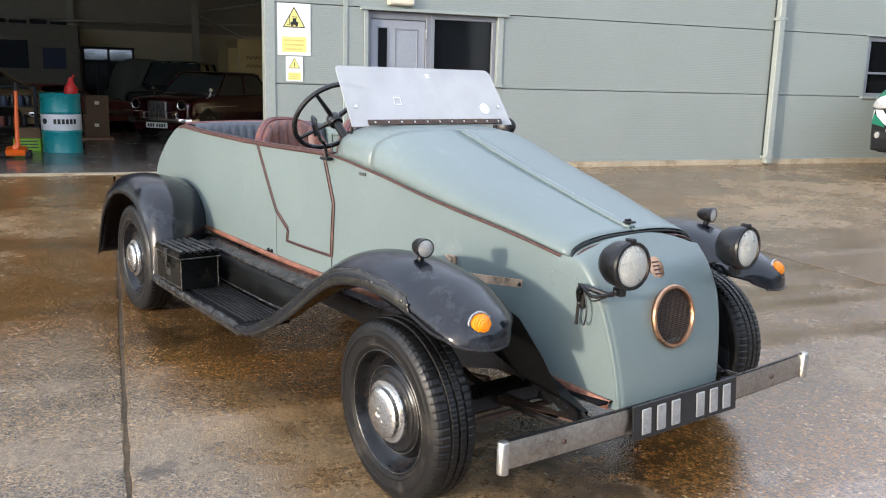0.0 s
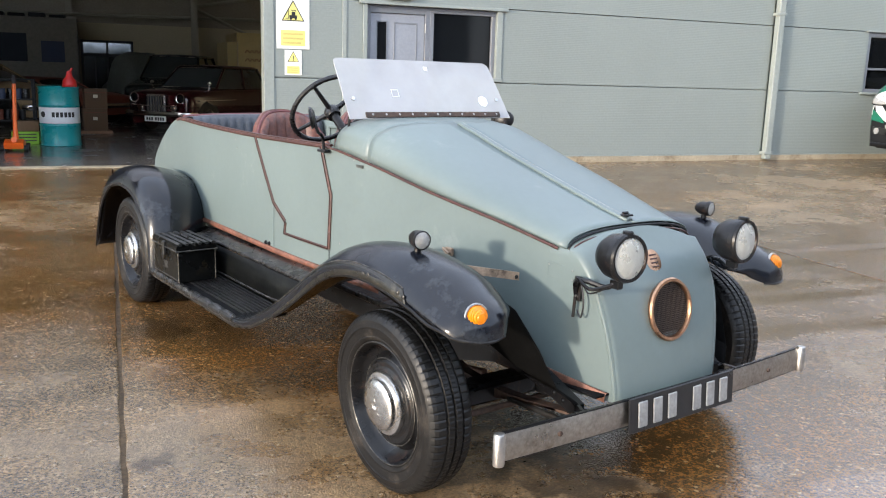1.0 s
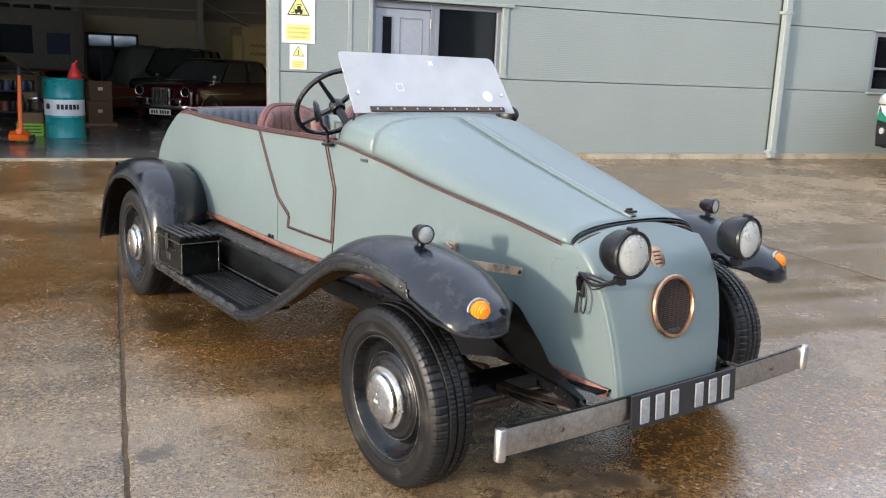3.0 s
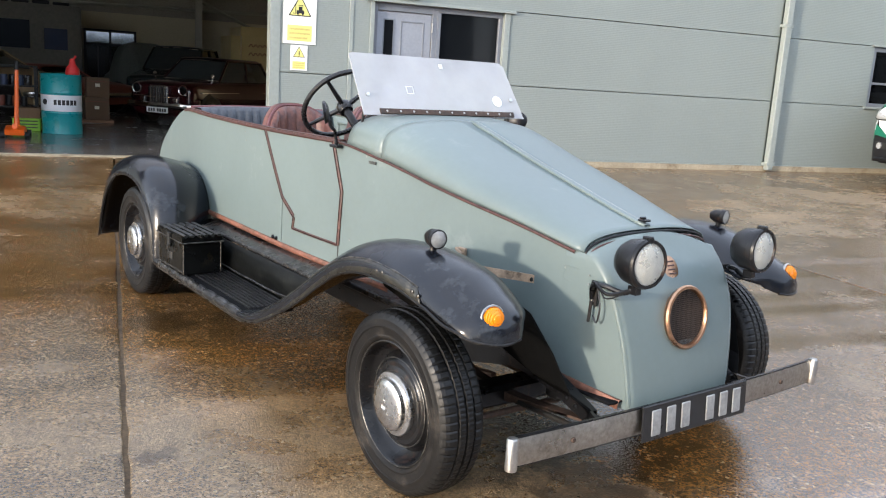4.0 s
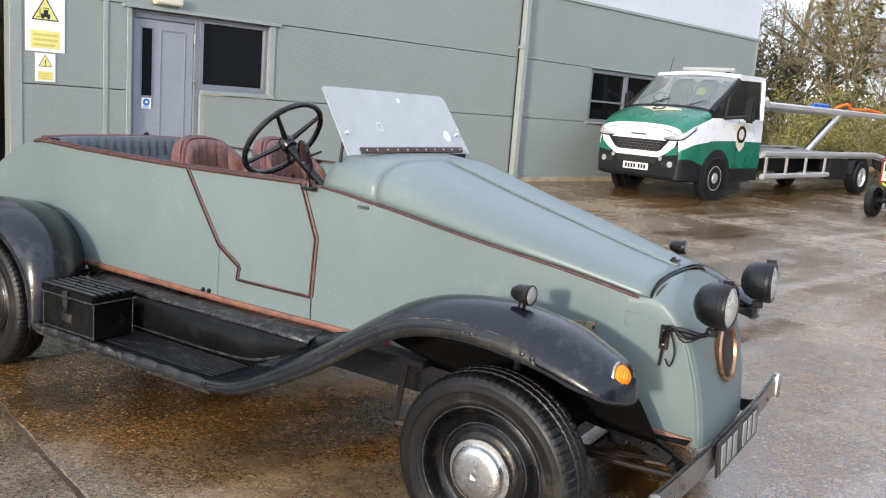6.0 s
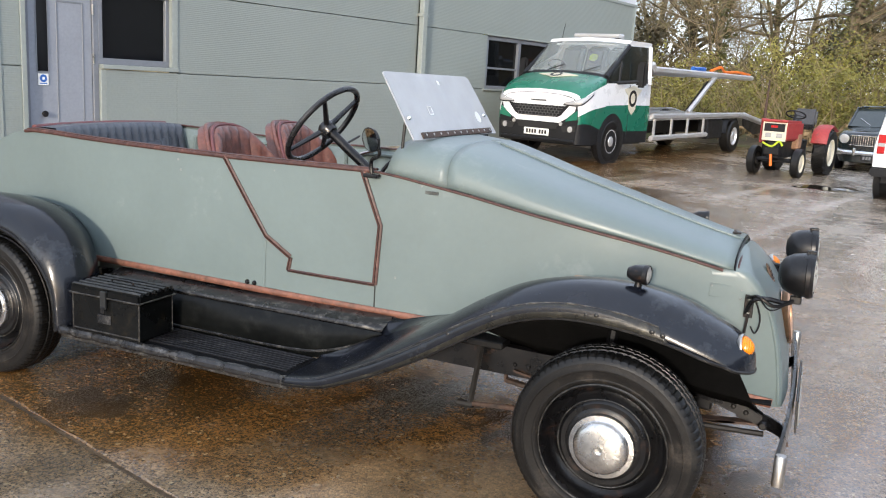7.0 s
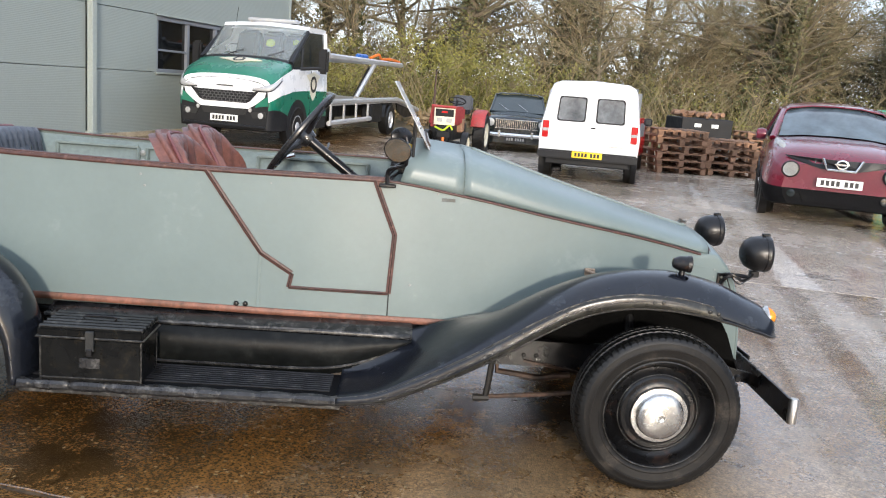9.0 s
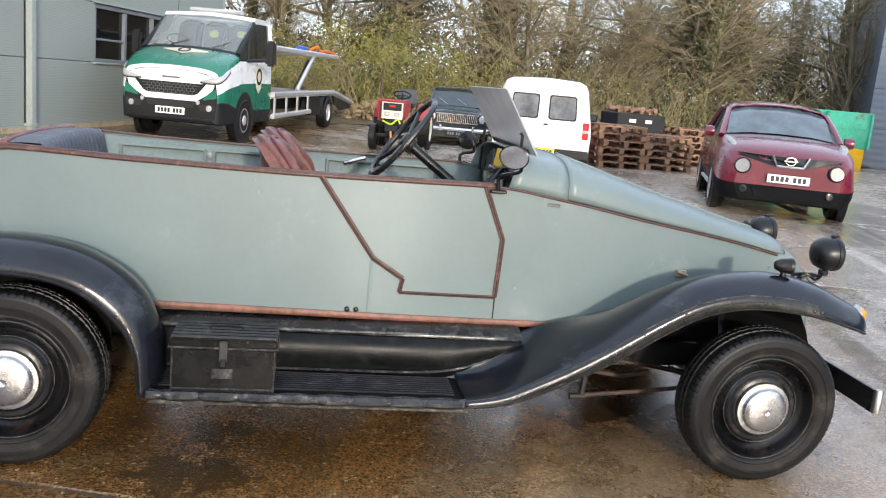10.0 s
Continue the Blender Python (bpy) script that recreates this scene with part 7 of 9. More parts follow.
    for x, sg in ((front_x + 0.04, 1), (rear_x - 0.04, -1)):
        part("bumper", tube(resample([(x - sg * 0.25, -w * 0.98, 0.40), (x - sg * 0.02, -w * 0.88, 0.40), (x + sg * 0.02, 0, 0.40), (x - sg * 0.02, w * 0.88, 0.40), (x - sg * 0.25, w * 0.98, 0.40)], 16), 0.045, 8, flat=1.3), M["chrome"], t, "chrome bumper")
    return t


# dark saloon in the yard
blk = saloon("classic_saloon", heading(1.64, 17.2, -0.13, -0.99) @ Matrix.Scale(0.93, 4), "dark green 1960s saloon with wide chrome grille before the trees", M["v_dark"], 4.2, 1.62, 1.40, 0.92, 0.84, 0.86, 1.45, -2.6, (0.35, -0.10), (-1.75, -1.45), 0.31, M["v_cream"])
fx = 1.46
part("grille", box((fx - 0.02, -0.50, 0.56), (fx + 0.012, 0.50, 0.76), 0.01), M["v_black"], blk)
for i in range(22):
    y = -0.48 + i * 0.0457
    part("grille_bar", box((fx + 0.010, y - 0.008, 0.57), (fx + 0.022, y + 0.008, 0.75)), M["chrome"], blk, smooth=0)
for a in ((-0.52, 0.755, 0.52, 0.775), (-0.52, 0.548, 0.52, 0.565)):
    part("grille_frame", box((fx, a[0], a[1]), (fx + 0.026, a[2], a[3]), 0.004), M["chrome"], blk)
for s in (-1, 1):
    part("headlamp", lathe([(0.095, -0.02), (0.10, 0.015), (0.09, 0.03), (0.0, 0.045)], 20, pose(fx - 0.03, s * 0.63, 0.68, 0, 90, s * 4)), M["v_lamp"], blk, "round headlamp")
    part("over_rider", box((fx + 0.06, s * 0.40 - 0.03, 0.34), (fx + 0.11, s * 0.40 + 0.03, 0.50), 0.012), M["chrome"], blk)
    part("wiper", tube([(0.34, s * 0.25, 0.97), (0.20, s * 0.25 - 0.25, 1.12)], 0.007, 5), M["chrome"], blk)
bar_plate(blk, Matrix.Translation((fx + 0.05, 0, 0.30)) @ FRONT, 0.52, 0.11, M["plate_black"], M["plate_digit"], 7, 2)


# white two-door-back van seen from behind
def white_van():
    t = thing("white_van", heading(2.07, 10.60, 0.255, 0.967) @ Matrix.Diagonal((0.835, 0.895, 0.835, 1)), "white estate van with twin rear doors, parked on wet concrete", "van")
    # sections from the tail (x = -0.75) forward; rear axle at 0
    def sec(w, k, top):
        return [(0.82 * w, 0.42), (0.88 * w, 0.56), (0.89 * w, 0.86), (0.875 * w, 1.02), ((0.76 + 0.02 * k) * w, top - 0.20), ((0.70 + 0.02 * k) * w, top - 0.07), (0.60 * w, top - 0.015), (0.0, top + 0.02)]
    S = smooth_stations([(-0.72, sec(0.985, 0, 1.80)), (-0.66, sec(1.0, 0, 1.85)), (-0.4, sec(1.0, 1, 1.90)), (1.2, sec(1.0, 1, 1.90)), (1.5, sec(1.0, 1, 1.84)), (2.05, sec(1.0, 1, 1.12)), (2.9, sec(0.96, 1, 1.05)), (3.1, sec(0.86, 1, 0.90))], 2)
    part("body", cap_end(S, -1, cap_end(S, 0, loft(S, 0, len(S) - 1, 0, 7))), M["v_white"], t, "white painted van body", smooth=40)
    x = -0.725
    def back_panel(pts, d, mt, nm, lb=""):
        return part(nm, flat_panel([(x - 0.05 * 0 + (z - 0.5) * 0.0, y, z) for y, z in pts], (-d, 0, 0)), mt, t, lb, smooth=0)
    def rounded(y0, y1, z0, z1, slant, r=0.05):
        out = []
        for cy, cz, a0 in ((y1 - r, z0 + r, -90), (y1 - r, z1 - r, 0), (y0 + r, z1 - r, 90), (y0 + r, z0 + r, 180)):
            for k in range(5):
                a = radians(a0 + k * 22.5)
                yy, zz = cy + r * math.cos(a), cz + r * math.sin(a)
                out.append((yy * (1 - slant * (zz - z0)), zz))
        return out
    for s in (-1, 1):
        dr = back_panel(rounded(0.008 if s > 0 else -0.76, 0.76 if s > 0 else -0.008, 0.60, 1.76, 0.12), 0.012, M["v_white"], "rear_door", "white rear barn door")
        part("window_seal", flat_panel([(x - 0.012, s * abs(y), z) for y, z in rounded(0.09, 0.60, 1.13, 1.60, 0.10)], (-0.006, 0, 0)), M["v_black"], dr, "black window rubber", smooth=0)
        part("pane", flat_panel([(x - 0.018, s * abs(y), z) for y, z in rounded(0.115, 0.575, 1.155, 1.575, 0.10)], (-0.006, 0, 0)), M["van_glass"], dr, "rear window glass", smooth=0)
        part("tail_lamp", box((x - 0.02, s * 0.78 - 0.055, 0.80), (x + 0.06, s * 0.78 + 0.055, 1.12), 0.01), M["v_tail"], t, "red tail lamp")
        part("amber_strip", box((x - 0.024, s * 0.78 - 0.05, 0.92), (x + 0.03, s * 0.78 + 0.05, 0.98), 0.006), M["v_lamp"], t)
        road_wheel(t, 0.0, s * 0.76, 0.34, 0.20, M["dull_metal"], 0.6)
        road_wheel(t, 2.45, s * 0.76, 0.34, 0.20, M["dull_metal"], 0.6)
        arch(t, 0.0, s * 0.885, 0.40, 0.38), arch(t, 2.45, s * 0.885, 0.40, 0.38)
        part("door_mirror", box((1.65, s * 1.0 - 0.10, 1.10), (1.75, s * 1.0 + 0.06, 1.26), 0.03), M["v_black"], t)
    part("door_handle", box((x - 0.03, -0.10, 1.02), (x - 0.012, -0.02, 1.05), 0.006), M["v_black"], t, "black door handle")
    part("bumper", box((x - 0.10, -0.88, 0.42), (x + 0.02, 0.88, 0.58), 0.025, seg=2), M["v_black"], t, "black rear bumper")
    part("model_mark", box((x - 0.016, -0.62, 0.70), (x - 0.0125, -0.36, 0.72)), M["dull_metal"], t, smooth=0)
    part("underbody", box((-0.65, -0.75, 0.30), (2.9, 0.75, 0.50), 0.02), M["v_black"], t)
    bar_plate(t, Matrix.Translation((x - 0.10, 0, 0.52)) @ REAR, 0.53, 0.12, M["v_yellow"], M["sign_black"])
    return t


white_van()


# dark red crossover
def crossover():
    t = thing("red_crossover", heading(4.68, 7.52, -0.365, -0.931) @ Matrix.Diagonal((1, 1.0, 0.97, 1)), "dark red metallic crossover car parked facing the yard", "car")
    # front axle at 0
    S = smooth_stations([
        (0.82, [(0.56, 0.24), (0.62, 0.33), (0.65, 0.44), (0.62, 0.64), (0.52, 0.74), (0.30, 0.78), (0, 0.79)]),
        (0.74, [(0.72, 0.23), (0.78, 0.34), (0.80, 0.45), (0.76, 0.70), (0.66, 0.82), (0.36, 0.87), (0, 0.88)]),
        (0.50, [(0.82, 0.23), (0.87, 0.36), (0.88, 0.50), (0.83, 0.84), (0.74, 0.93), (0.40, 0.985), (0, 1.0)]),
        (0.0, [(0.83, 0.24), (0.88, 0.42), (0.885, 0.66), (0.85, 0.94), (0.76, 1.02), (0.42, 1.07), (0, 1.08)]),
        (-0.45, [(0.81, 0.24), (0.85, 0.42), (0.87, 0.68), (0.85, 0.96), (0.76, 1.04), (0.42, 1.08), (0, 1.09)]),
        (-1.4, [(0.80, 0.24), (0.84, 0.42), (0.86, 0.70), (0.85, 0.98), (0.74, 1.06), (0.42, 1.1), (0, 1.1)]),
        (-2.5, [(0.82, 0.26), (0.88, 0.44), (0.90, 0.72), (0.86, 1.00), (0.72, 1.10), (0.42, 1.12), (0, 1.12)]),
        (-3.2, [(0.76, 0.34), (0.82, 0.46), (0.84, 0.72), (0.80, 0.98), (0.66, 1.08), (0.4, 1.10), (0, 1.10)]),
        (-3.3, [(0.66, 0.40), (0.72, 0.50), (0.74, 0.72), (0.70, 0.92), (0.58, 1.0), (0.35, 1.02), (0, 1.02)])], 3)
    n = len(S) - 1
    x0, q0 = S[0]
    nose = loft(S, 0, 7, 2, 6)
    nose.faces.new([nose.verts.new((x0, y, z)) for y, z in [(p[0], p[1]) for p in q0[2:]] + [(-p[0], p[1]) for p in q0[2:][::-1] if p[0] > 1e-4]])
    part("nose", nose, M["v_red"], t, "dark red nose and bonnet front", smooth=60)
    chin = loft(S, 0, 7, 0, 2)
    chin.faces.new([chin.verts.new((x0 + 0.002, y, z)) for y, z in [(p[0], p[1]) for p in q0[:3]] + [(-p[0], p[1]) for p in q0[:3][::-1]]])
    part("lower_bumper", chin, M["rubber"], t, "black plastic lower bumper", smooth=60)
    part("body", cap_end(S, -1, loft(S, 7, n, 1, 6)), M["v_red"], t, "dark red painted body", smooth=60)
    part("underbody", box((-3.1, -0.74, 0.20), (0.62, 0.74, 0.45), 0.02), M["v_black"], t)
    loft_sides("skirt", S, 7, n, 0, 1, M["v_black"], t, "black plastic skirt")
    g = smooth_stations([(-0.42, [(0.80, 1.00), (0.72, 1.06), (0.4, 1.10), (0, 1.11)]), (-1.05, [(0.82, 1.00), (0.66, 1.42), (0.40, 1.49), (0, 1.51)]), (-1.7, [(0.82, 1.02), (0.66, 1.46), (0.42, 1.54), (0, 1.56)]), (-2.5, [(0.80, 1.04), (0.60, 1.44), (0.38, 1.50), (0, 1.51)]), (-3.15, [(0.74, 1.04), (0.62, 1.10), (0.4, 1.12), (0, 1.13)])], 3)
    part("glazing", loft(g, 0, len(g) - 1, 0, 3), M["car_screen"], t, "large curved windscreen and windows")
    r = smooth_stations([(-0.99, [(0.69, 1.385), (0.60, 1.46), (0.32, 1.505), (0, 1.515)]), (-1.25, [(0.71, 1.42), (0.61, 1.50), (0.32, 1.54), (0, 1.55)]), (-1.8, [(0.70, 1.44), (0.60, 1.52), (0.32, 1.565), (0, 1.575)]), (-2.6, [(0.64, 1.42), (0.56, 1.49), (0.3, 1.515), (0, 1.52)])], 3)
    part("roof", loft(r, 0, len(r) - 1, 0, 3), M["v_red"], t, "dark red roof", thick=0.015)
    part("roof_fin", prism([(-2.5, 1.52), (-2.35, 1.52), (-2.45, 1.60)], -0.012, 0.012), M["v_black"], t)
    for s in (-1, 1):
        part("pillar", tube(resample([(-0.30, s * 0.80, 1.02), (-0.65, s * 0.745, 1.22), (-1.05, s * 0.680, 1.41)], 8), 0.045, 8), M["v_red"], t, "dark red windscreen pillar")
        part("pillar", tube([(-1.55, s * 0.83, 1.02), (-1.65, s * 0.64, 1.47)], 0.035, 8), M["v_black"], t)
        part("pillar", tube([(-2.55, s * 0.80, 1.06), (-2.35, s * 0.63, 1.45)], 0.09, 8, flat=0.6), M["v_red"], t)
        part("headlamp", lathe([(0.088, -0.05), (0.094, 0.0), (0.088, 0.014), (0.078, 0.012), (0.0, 0.024)], 28, pose(0.838, s * 0.575, 0.680, 0, 84, s * 14)), M["car_lamp"], t, "large round headlamp")
        part("lamp_surround", lathe([(0.094, -0.05), (0.108, -0.006), (0.098, 0.010)], 28, pose(0.834, s * 0.575, 0.680, 0, 84, s * 14)), M["v_black"], t, "dark ring round the headlamp")
        part("marker_lamp", tube(resample([(0.58, s * 0.645, 0.885), (0.40, s * 0.70, 0.965), (0.18, s * 0.735, 1.015), (-0.05, s * 0.750, 1.040)], 12), [0.012, 0.026, 0.040, 0.050, 0.057, 0.060, 0.060, 0.056, 0.050, 0.040, 0.026, 0.010], 8, flat=0.55), M["car_lamp"], t, "raised clear marker lamp on the wing", smooth=60)
        part("fog_lamp", lathe([(0.05, 0.0), (0.05, 0.02), (0.0, 0.03)], 16, pose(0.822, s * 0.53, 0.375, 0, 90, s * 12)), M["side_glass"], t, "small round fog lamp")
        mir = part("door_mirror", lathe([(0.0, -0.09), (0.09, -0.06), (0.11, 0.0), (0.09, 0.06), (0.0, 0.08)], 14, Matrix.Diagonal((0.7, 0.8, 1, 1))), M["v_red"], t, "dark red door mirror")
        mir.matrix_basis = pose(-0.55, s * 0.95, 1.06, 90, 0, 0)
        for x, rr in ((0.0, 0.33), (-2.53, 0.33)):
            arch(t, x, s * 0.875, 0.395, 0.345)
            road_wheel(t, x, s * 0.79, rr, 0.21, M["v_alu"], 0.68, spokes=5)
        part("side_step", tube([(-0.45, s * 0.85, 0.30), (-2.1, s * 0.85, 0.30)], 0.03, 6), M["v_alu"], t)
    part("grille", flat_panel([(0.735, -0.66, 0.855), (0.80, -0.34, 0.845), (0.83, 0.0, 0.84), (0.80, 0.34, 0.845), (0.735, 0.66, 0.855), (0.76, 0.56, 0.795), (0.845, 0.22, 0.72), (0.855, 0.0, 0.71), (0.845, -0.22, 0.72), (0.76, -0.56, 0.795)], (0.022, 0, 0)), M["v_black"], t, "black slatted grille", smooth=0)
    for k in range(-7, 8):
        if abs(k) > 2:
            part("grille_slat", box((0.79 - 0.018 * (abs(k) - 2) + 0.045, k * 0.075 - 0.005, 0.775), (0.79 - 0.018 * (abs(k) - 2) + 0.062, k * 0.075 + 0.005, 0.84)), M["sign_grey"], t, smooth=0)
    vee = tube([(0.875, -0.23, 0.855), (0.890, -0.16, 0.715), (0.890, 0.16, 0.715), (0.875, 0.23, 0.855)], 0.017, 6)
    part("grille_vee", vee, M["chrome"], t, "chrome grille surround")
    part("maker_ring", tube([(0.885, 0.062 * math.cos(a), 0.79 + 0.050 * math.sin(a)) for a in np.linspace(0, 6.283, 20)], 0.012, 6, None, False), M["chrome"], t)
    part("maker_bar", box((0.878, -0.085, 0.778), (0.894, 0.085, 0.802), 0.004), M["chrome"], t)
    part("lower_intake", flat_panel([(0.823, -0.44, 0.42), (0.823, 0.44, 0.42), (0.823, 0.38, 0.28), (0.823, -0.38, 0.28)], (0.012, 0, 0)), M["rubber"], t, "dark lower intake", smooth=0)
    bar_plate(t, Matrix.Translation((0.885, 0, 0.55)) @ FRONT, 0.52, 0.11, M["sign_white"], M["sign_black"])
    return t


crossover()


# compact red tractor
def tractor():
    t = thing("tractor", heading(-0.22, 12.98, -0.24, -0.971) @ Matrix.Scale(0.94, 4), "small red compact tractor with cream wheels, parked on the yard", "tractor")
    part("bonnet", box((-0.75, -0.22, 0.66), (0.30, 0.22, 1.03), 0.04, seg=2), M["v_tractor"], t, "red tractor bonnet")
    part("nose_panel", box((0.30, -0.215, 0.66), (0.325, 0.215, 1.0), 0.008), M["v_cream"], t, "pale front panel")
    part("nose_mesh", box((0.32, -0.185, 0.83), (0.333, 0.185, 0.975), 0.004), M["v_black"], t, "black mesh behind the nose frame")
    part("nose_lip", box((0.26, -0.235, 1.0), (0.36, 0.235, 1.05), 0.02), M["v_tractor"], t, "red bonnet lip")
    part("side_panel", box((-0.70, -0.235, 0.50), (-0.45, 0.235, 0.80), 0.03), M["pallet_wood"], t, "bare tan side cover")
    part("maker_mark", box((0.333, -0.06, 0.90), (0.338, 0.06, 0.94)), M["v_tail"], t)
    for s in (-1, 1):
        part("headlamp", box((0.322, s * 0.10 - 0.055, 0.72), (0.336, s * 0.10 + 0.055, 0.80), 0.006), M["v_lamp"], t)
        road_wheel(t, 0.0, s * 0.40, 0.27, 0.14, M["v_cream"], 0.62, "ribbed front tractor tyre")
        rw = road_wheel(t, -1.45, s * 0.48, 0.44, 0.26, M["v_cream"], 0.60, "lugged rear tractor tyre")
        for k in range(16):
            a = k * math.pi / 8
            part("lug", box((0.40, -0.035, -0.12), (0.455, 0.035, 0.12), 0.005, m=Matrix.Rotation(a, 4, "Z") @ Matrix.Rotation(0.5, 4, "X")), M["tyre"], rw, smooth=0)
        part("mudguard", tube(resample([(-1.0, s * 0.46, 0.62), (-1.12, s * 0.46, 0.86), (-1.45, s * 0.46, 0.95), (-1.8, s * 0.46, 0.86)], 14), 0.15, 8, flat=0.25), M["v_tractor"], t, "red mudguard")
    part("front_axle", tube([(0, -0.36, 0.30), (0, 0.36, 0.30)], 0.04, 8), M["v_black"], t)
    part("chassis", box((-1.5, -0.12, 0.34), (0.28, 0.12, 0.66), 0.02), M["v_black"], t)
    part("front_weight", box((0.24, -0.14, 0.40), (0.36, 0.14, 0.56), 0.02), M["v_black"], t)
    part("winch_cable", tube(resample([(0.34, -0.18, 0.62), (0.38, 0, 0.56), (0.36, 0.12, 0.66), (0.34, 0.18, 0.58)], 12), 0.02, 6), M["v_hivis"], t, "yellow rope round the front")
    part("tow_hook", tube([(0.36, 0.0, 0.42), (0.38, 0.03, 0.20)], 0.025, 6), M["v_orange"], t)
    part("exhaust", tube([(0.0, -0.28, 0.70), (0.02, -0.30, 1.15), (0.0, -0.30, 1.75)], [0.022, 0.026, 0.015], 10), M["rust"], t, "tall rusty exhaust stack")
    part("exhaust_guard", box((-0.05, -0.34, 0.60), (0.06, -0.24, 1.05), 0.01), M["v_tractor"], t)
    wheelm = pose(-0.90, 0, 1.14, 0, -25, 0)
    part("steering_wheel", tube([wheelm @ Vector((0.18 * math.cos(a), 0.18 * math.sin(a), 0)) for a in np.linspace(0, 6.283, 24)], 0.014, 8, None, False), M["v_black"], t, "black steering wheel")
    part("column", tube([(-0.78, 0, 0.95), (-0.90, 0, 1.14)], 0.025, 8), M["v_black"], t)
    for a in (0, 2.1, 4.2):
        part("spoke", tube([wheelm @ Vector((0, 0, 0)), wheelm @ Vector((0.18 * math.cos(a), 0.18 * math.sin(a), 0))], 0.010, 6), M["v_black"], t)
    part("seat_cushion", box((-1.55, -0.22, 0.86), (-1.18, 0.22, 0.96), 0.04, seg=2), M["v_black"], t, "dark seat cushion")
    part("seat_back", box((-1.66, -0.22, 0.92), (-1.54, 0.22, 1.26), 0.04, seg=2), M["leather_blue"], t, "dark blue seat back")
    part("lever", tube([(-1.2, 0.26, 0.80), (-1.1, 0.32, 1.02)], 0.010, 6), M["v_black"], t)
    return t


tractor()


# ---- pallets ----
def pallet(m, seed):
    random.seed(seed)
    t = thing("pallet", m, "weathered wooden pallet in a stack", "pallet", "stacked pallets")
    for i in range(6):
        y = -0.46 + i * 0.184
        part("deck_board", box((-0.6, y - 0.045, 0.122), (0.6, y + 0.045, 0.142), 0.002), M["pallet_wood"], t, smooth=0)
    for x in (-0.54, 0.0, 0.54):
        part("bearer", box((x - 0.05, -0.5, 0.10), (x + 0.05, 0.5, 0.122)), M["pallet_wood"], t, smooth=0)
        for y in (-0.44, 0.0, 0.44):
            part("block", box((x - 0.07, y - 0.05, 0.02), (x + 0.07, y + 0.05, 0.10)), M["pallet_wood"], t, smooth=0)
    for y in (-0.45, 0.0, 0.45):
        part("skid", box((-0.6, y - 0.05, 0.0), (0.6, y + 0.05, 0.02)), M["pallet_wood"], t, smooth=0)
    return t


first = pallet(pose(4.44, 13.70, 0, 0, 0, 92), 1)
random.seed(4)
for sx, sy, n, turn in ((4.44, 13.70, 6, 92), (5.50, 13.85, 5, 88), (7.15, 15.9, 6, 90)):
    for i in range(n):
        if (sx, i) == (4.44, 0):
            continue
        copy_thing(first, pose(sx + random.uniform(-0.04, 0.04), sy + random.uniform(-0.04, 0.04), 0.1425 * i, 0, 0, turn + random.uniform(-5, 5)))
crate = thing("plastic_crate", pose(5.66, 16.0, 0.0, 0, 0, 4), "black plastic pallet box heaped with split logs", "crate")
part("shell", box((-0.6, -0.5, 0.05), (0.6, 0.5, 1.08), 0.02), M["v_black"], crate, "black plastic box")
for y in (-0.3, 0.1):
    part("label_patch", box((y, -0.512, 0.88), (y + 0.16, -0.503, 0.96)), M["sign_white"], crate, smooth=0)
for x in (-0.5, 0.0, 0.5):
    part("foot", box((x - 0.07, -0.48, 0.0), (x + 0.07, 0.48, 0.05)), M["v_black"], crate, smooth=0)
random.seed(11)
for i in range(26):
    lg = tagged(part("log", tube([(-0.13, 0, 0), (0.13, 0, 0)], random.uniform(0.035, 0.06), 6), M["pallet_wood"], None, smooth=0), "split pale firewood log lying on the black box", "log", "firewood logs")
    lg.matrix_basis = pose(5.66 + random.uniform(-0.48, 0.48), 16.0 + random.uniform(-0.42, 0.3), 1.12 + random.uniform(0, 0.06), random.uniform(-15, 15), random.uniform(-12, 12), random.uniform(0, 180))

# red cab front and grey vehicle cab behind the van
rp = thing("red_car_door", heading(3.60, 13.35, 0.9, -0.42), "faded red car door propped upright beside the pallets", "car door")
dp_ = [(-0.40, 0.28), (0.40, 0.28), (0.44, 0.62), (0.36, 0.95), (0.20, 1.02), (-0.28, 1.02), (-0.42, 0.62)]
part("panel", prism(dp_, -0.04, 0.05, "x", None, 0.012), M["v_tail"], rp, "faded red door skin")
part("opening", prism([(-0.26, 0.66), (0.30, 0.66), (0.24, 0.92), (-0.20, 0.92)], 0.052, 0.058, "x"), M["cab_grey"], rp, "dull grey window opening")
part("prop_stand", box((-0.05, -0.36, 0.0), (0.05, 0.36, 0.28), 0.01), M["v_black"], rp, "dark timber prop")

gc = thing("grey_pickup", heading(3.72, 17.0, -0.2, -0.98), "old grey upright pickup cab behind the white van", "pickup")
part("cab", box((-0.8, -0.78, 0.55), (0.6, 0.78, 1.62), 0.10, seg=2), M["cab_grey"], gc, "dull grey metal cab")
for s in (-1, 1):
    part("cab_window", box((-0.5, s * 0.782 - 0.006, 1.10), (0.45, s * 0.782 + 0.006, 1.50), 0.004), M["v_glass"], gc)
    road_wheel(gc, 1.0, s * 0.66, 0.36, 0.18, M["v_cream"], 0.6), road_wheel(gc, -1.1, s * 0.66, 0.36, 0.18, M["v_cream"], 0.6)
part("cab_screen", box((0.596, -0.66, 1.10), (0.612, 0.66, 1.52), 0.004), M["v_glass"], gc)
part("bonnet", box((0.6, -0.6, 0.45), (1.6, 0.6, 1.05), 0.06, seg=2), M["cab_grey"], gc)
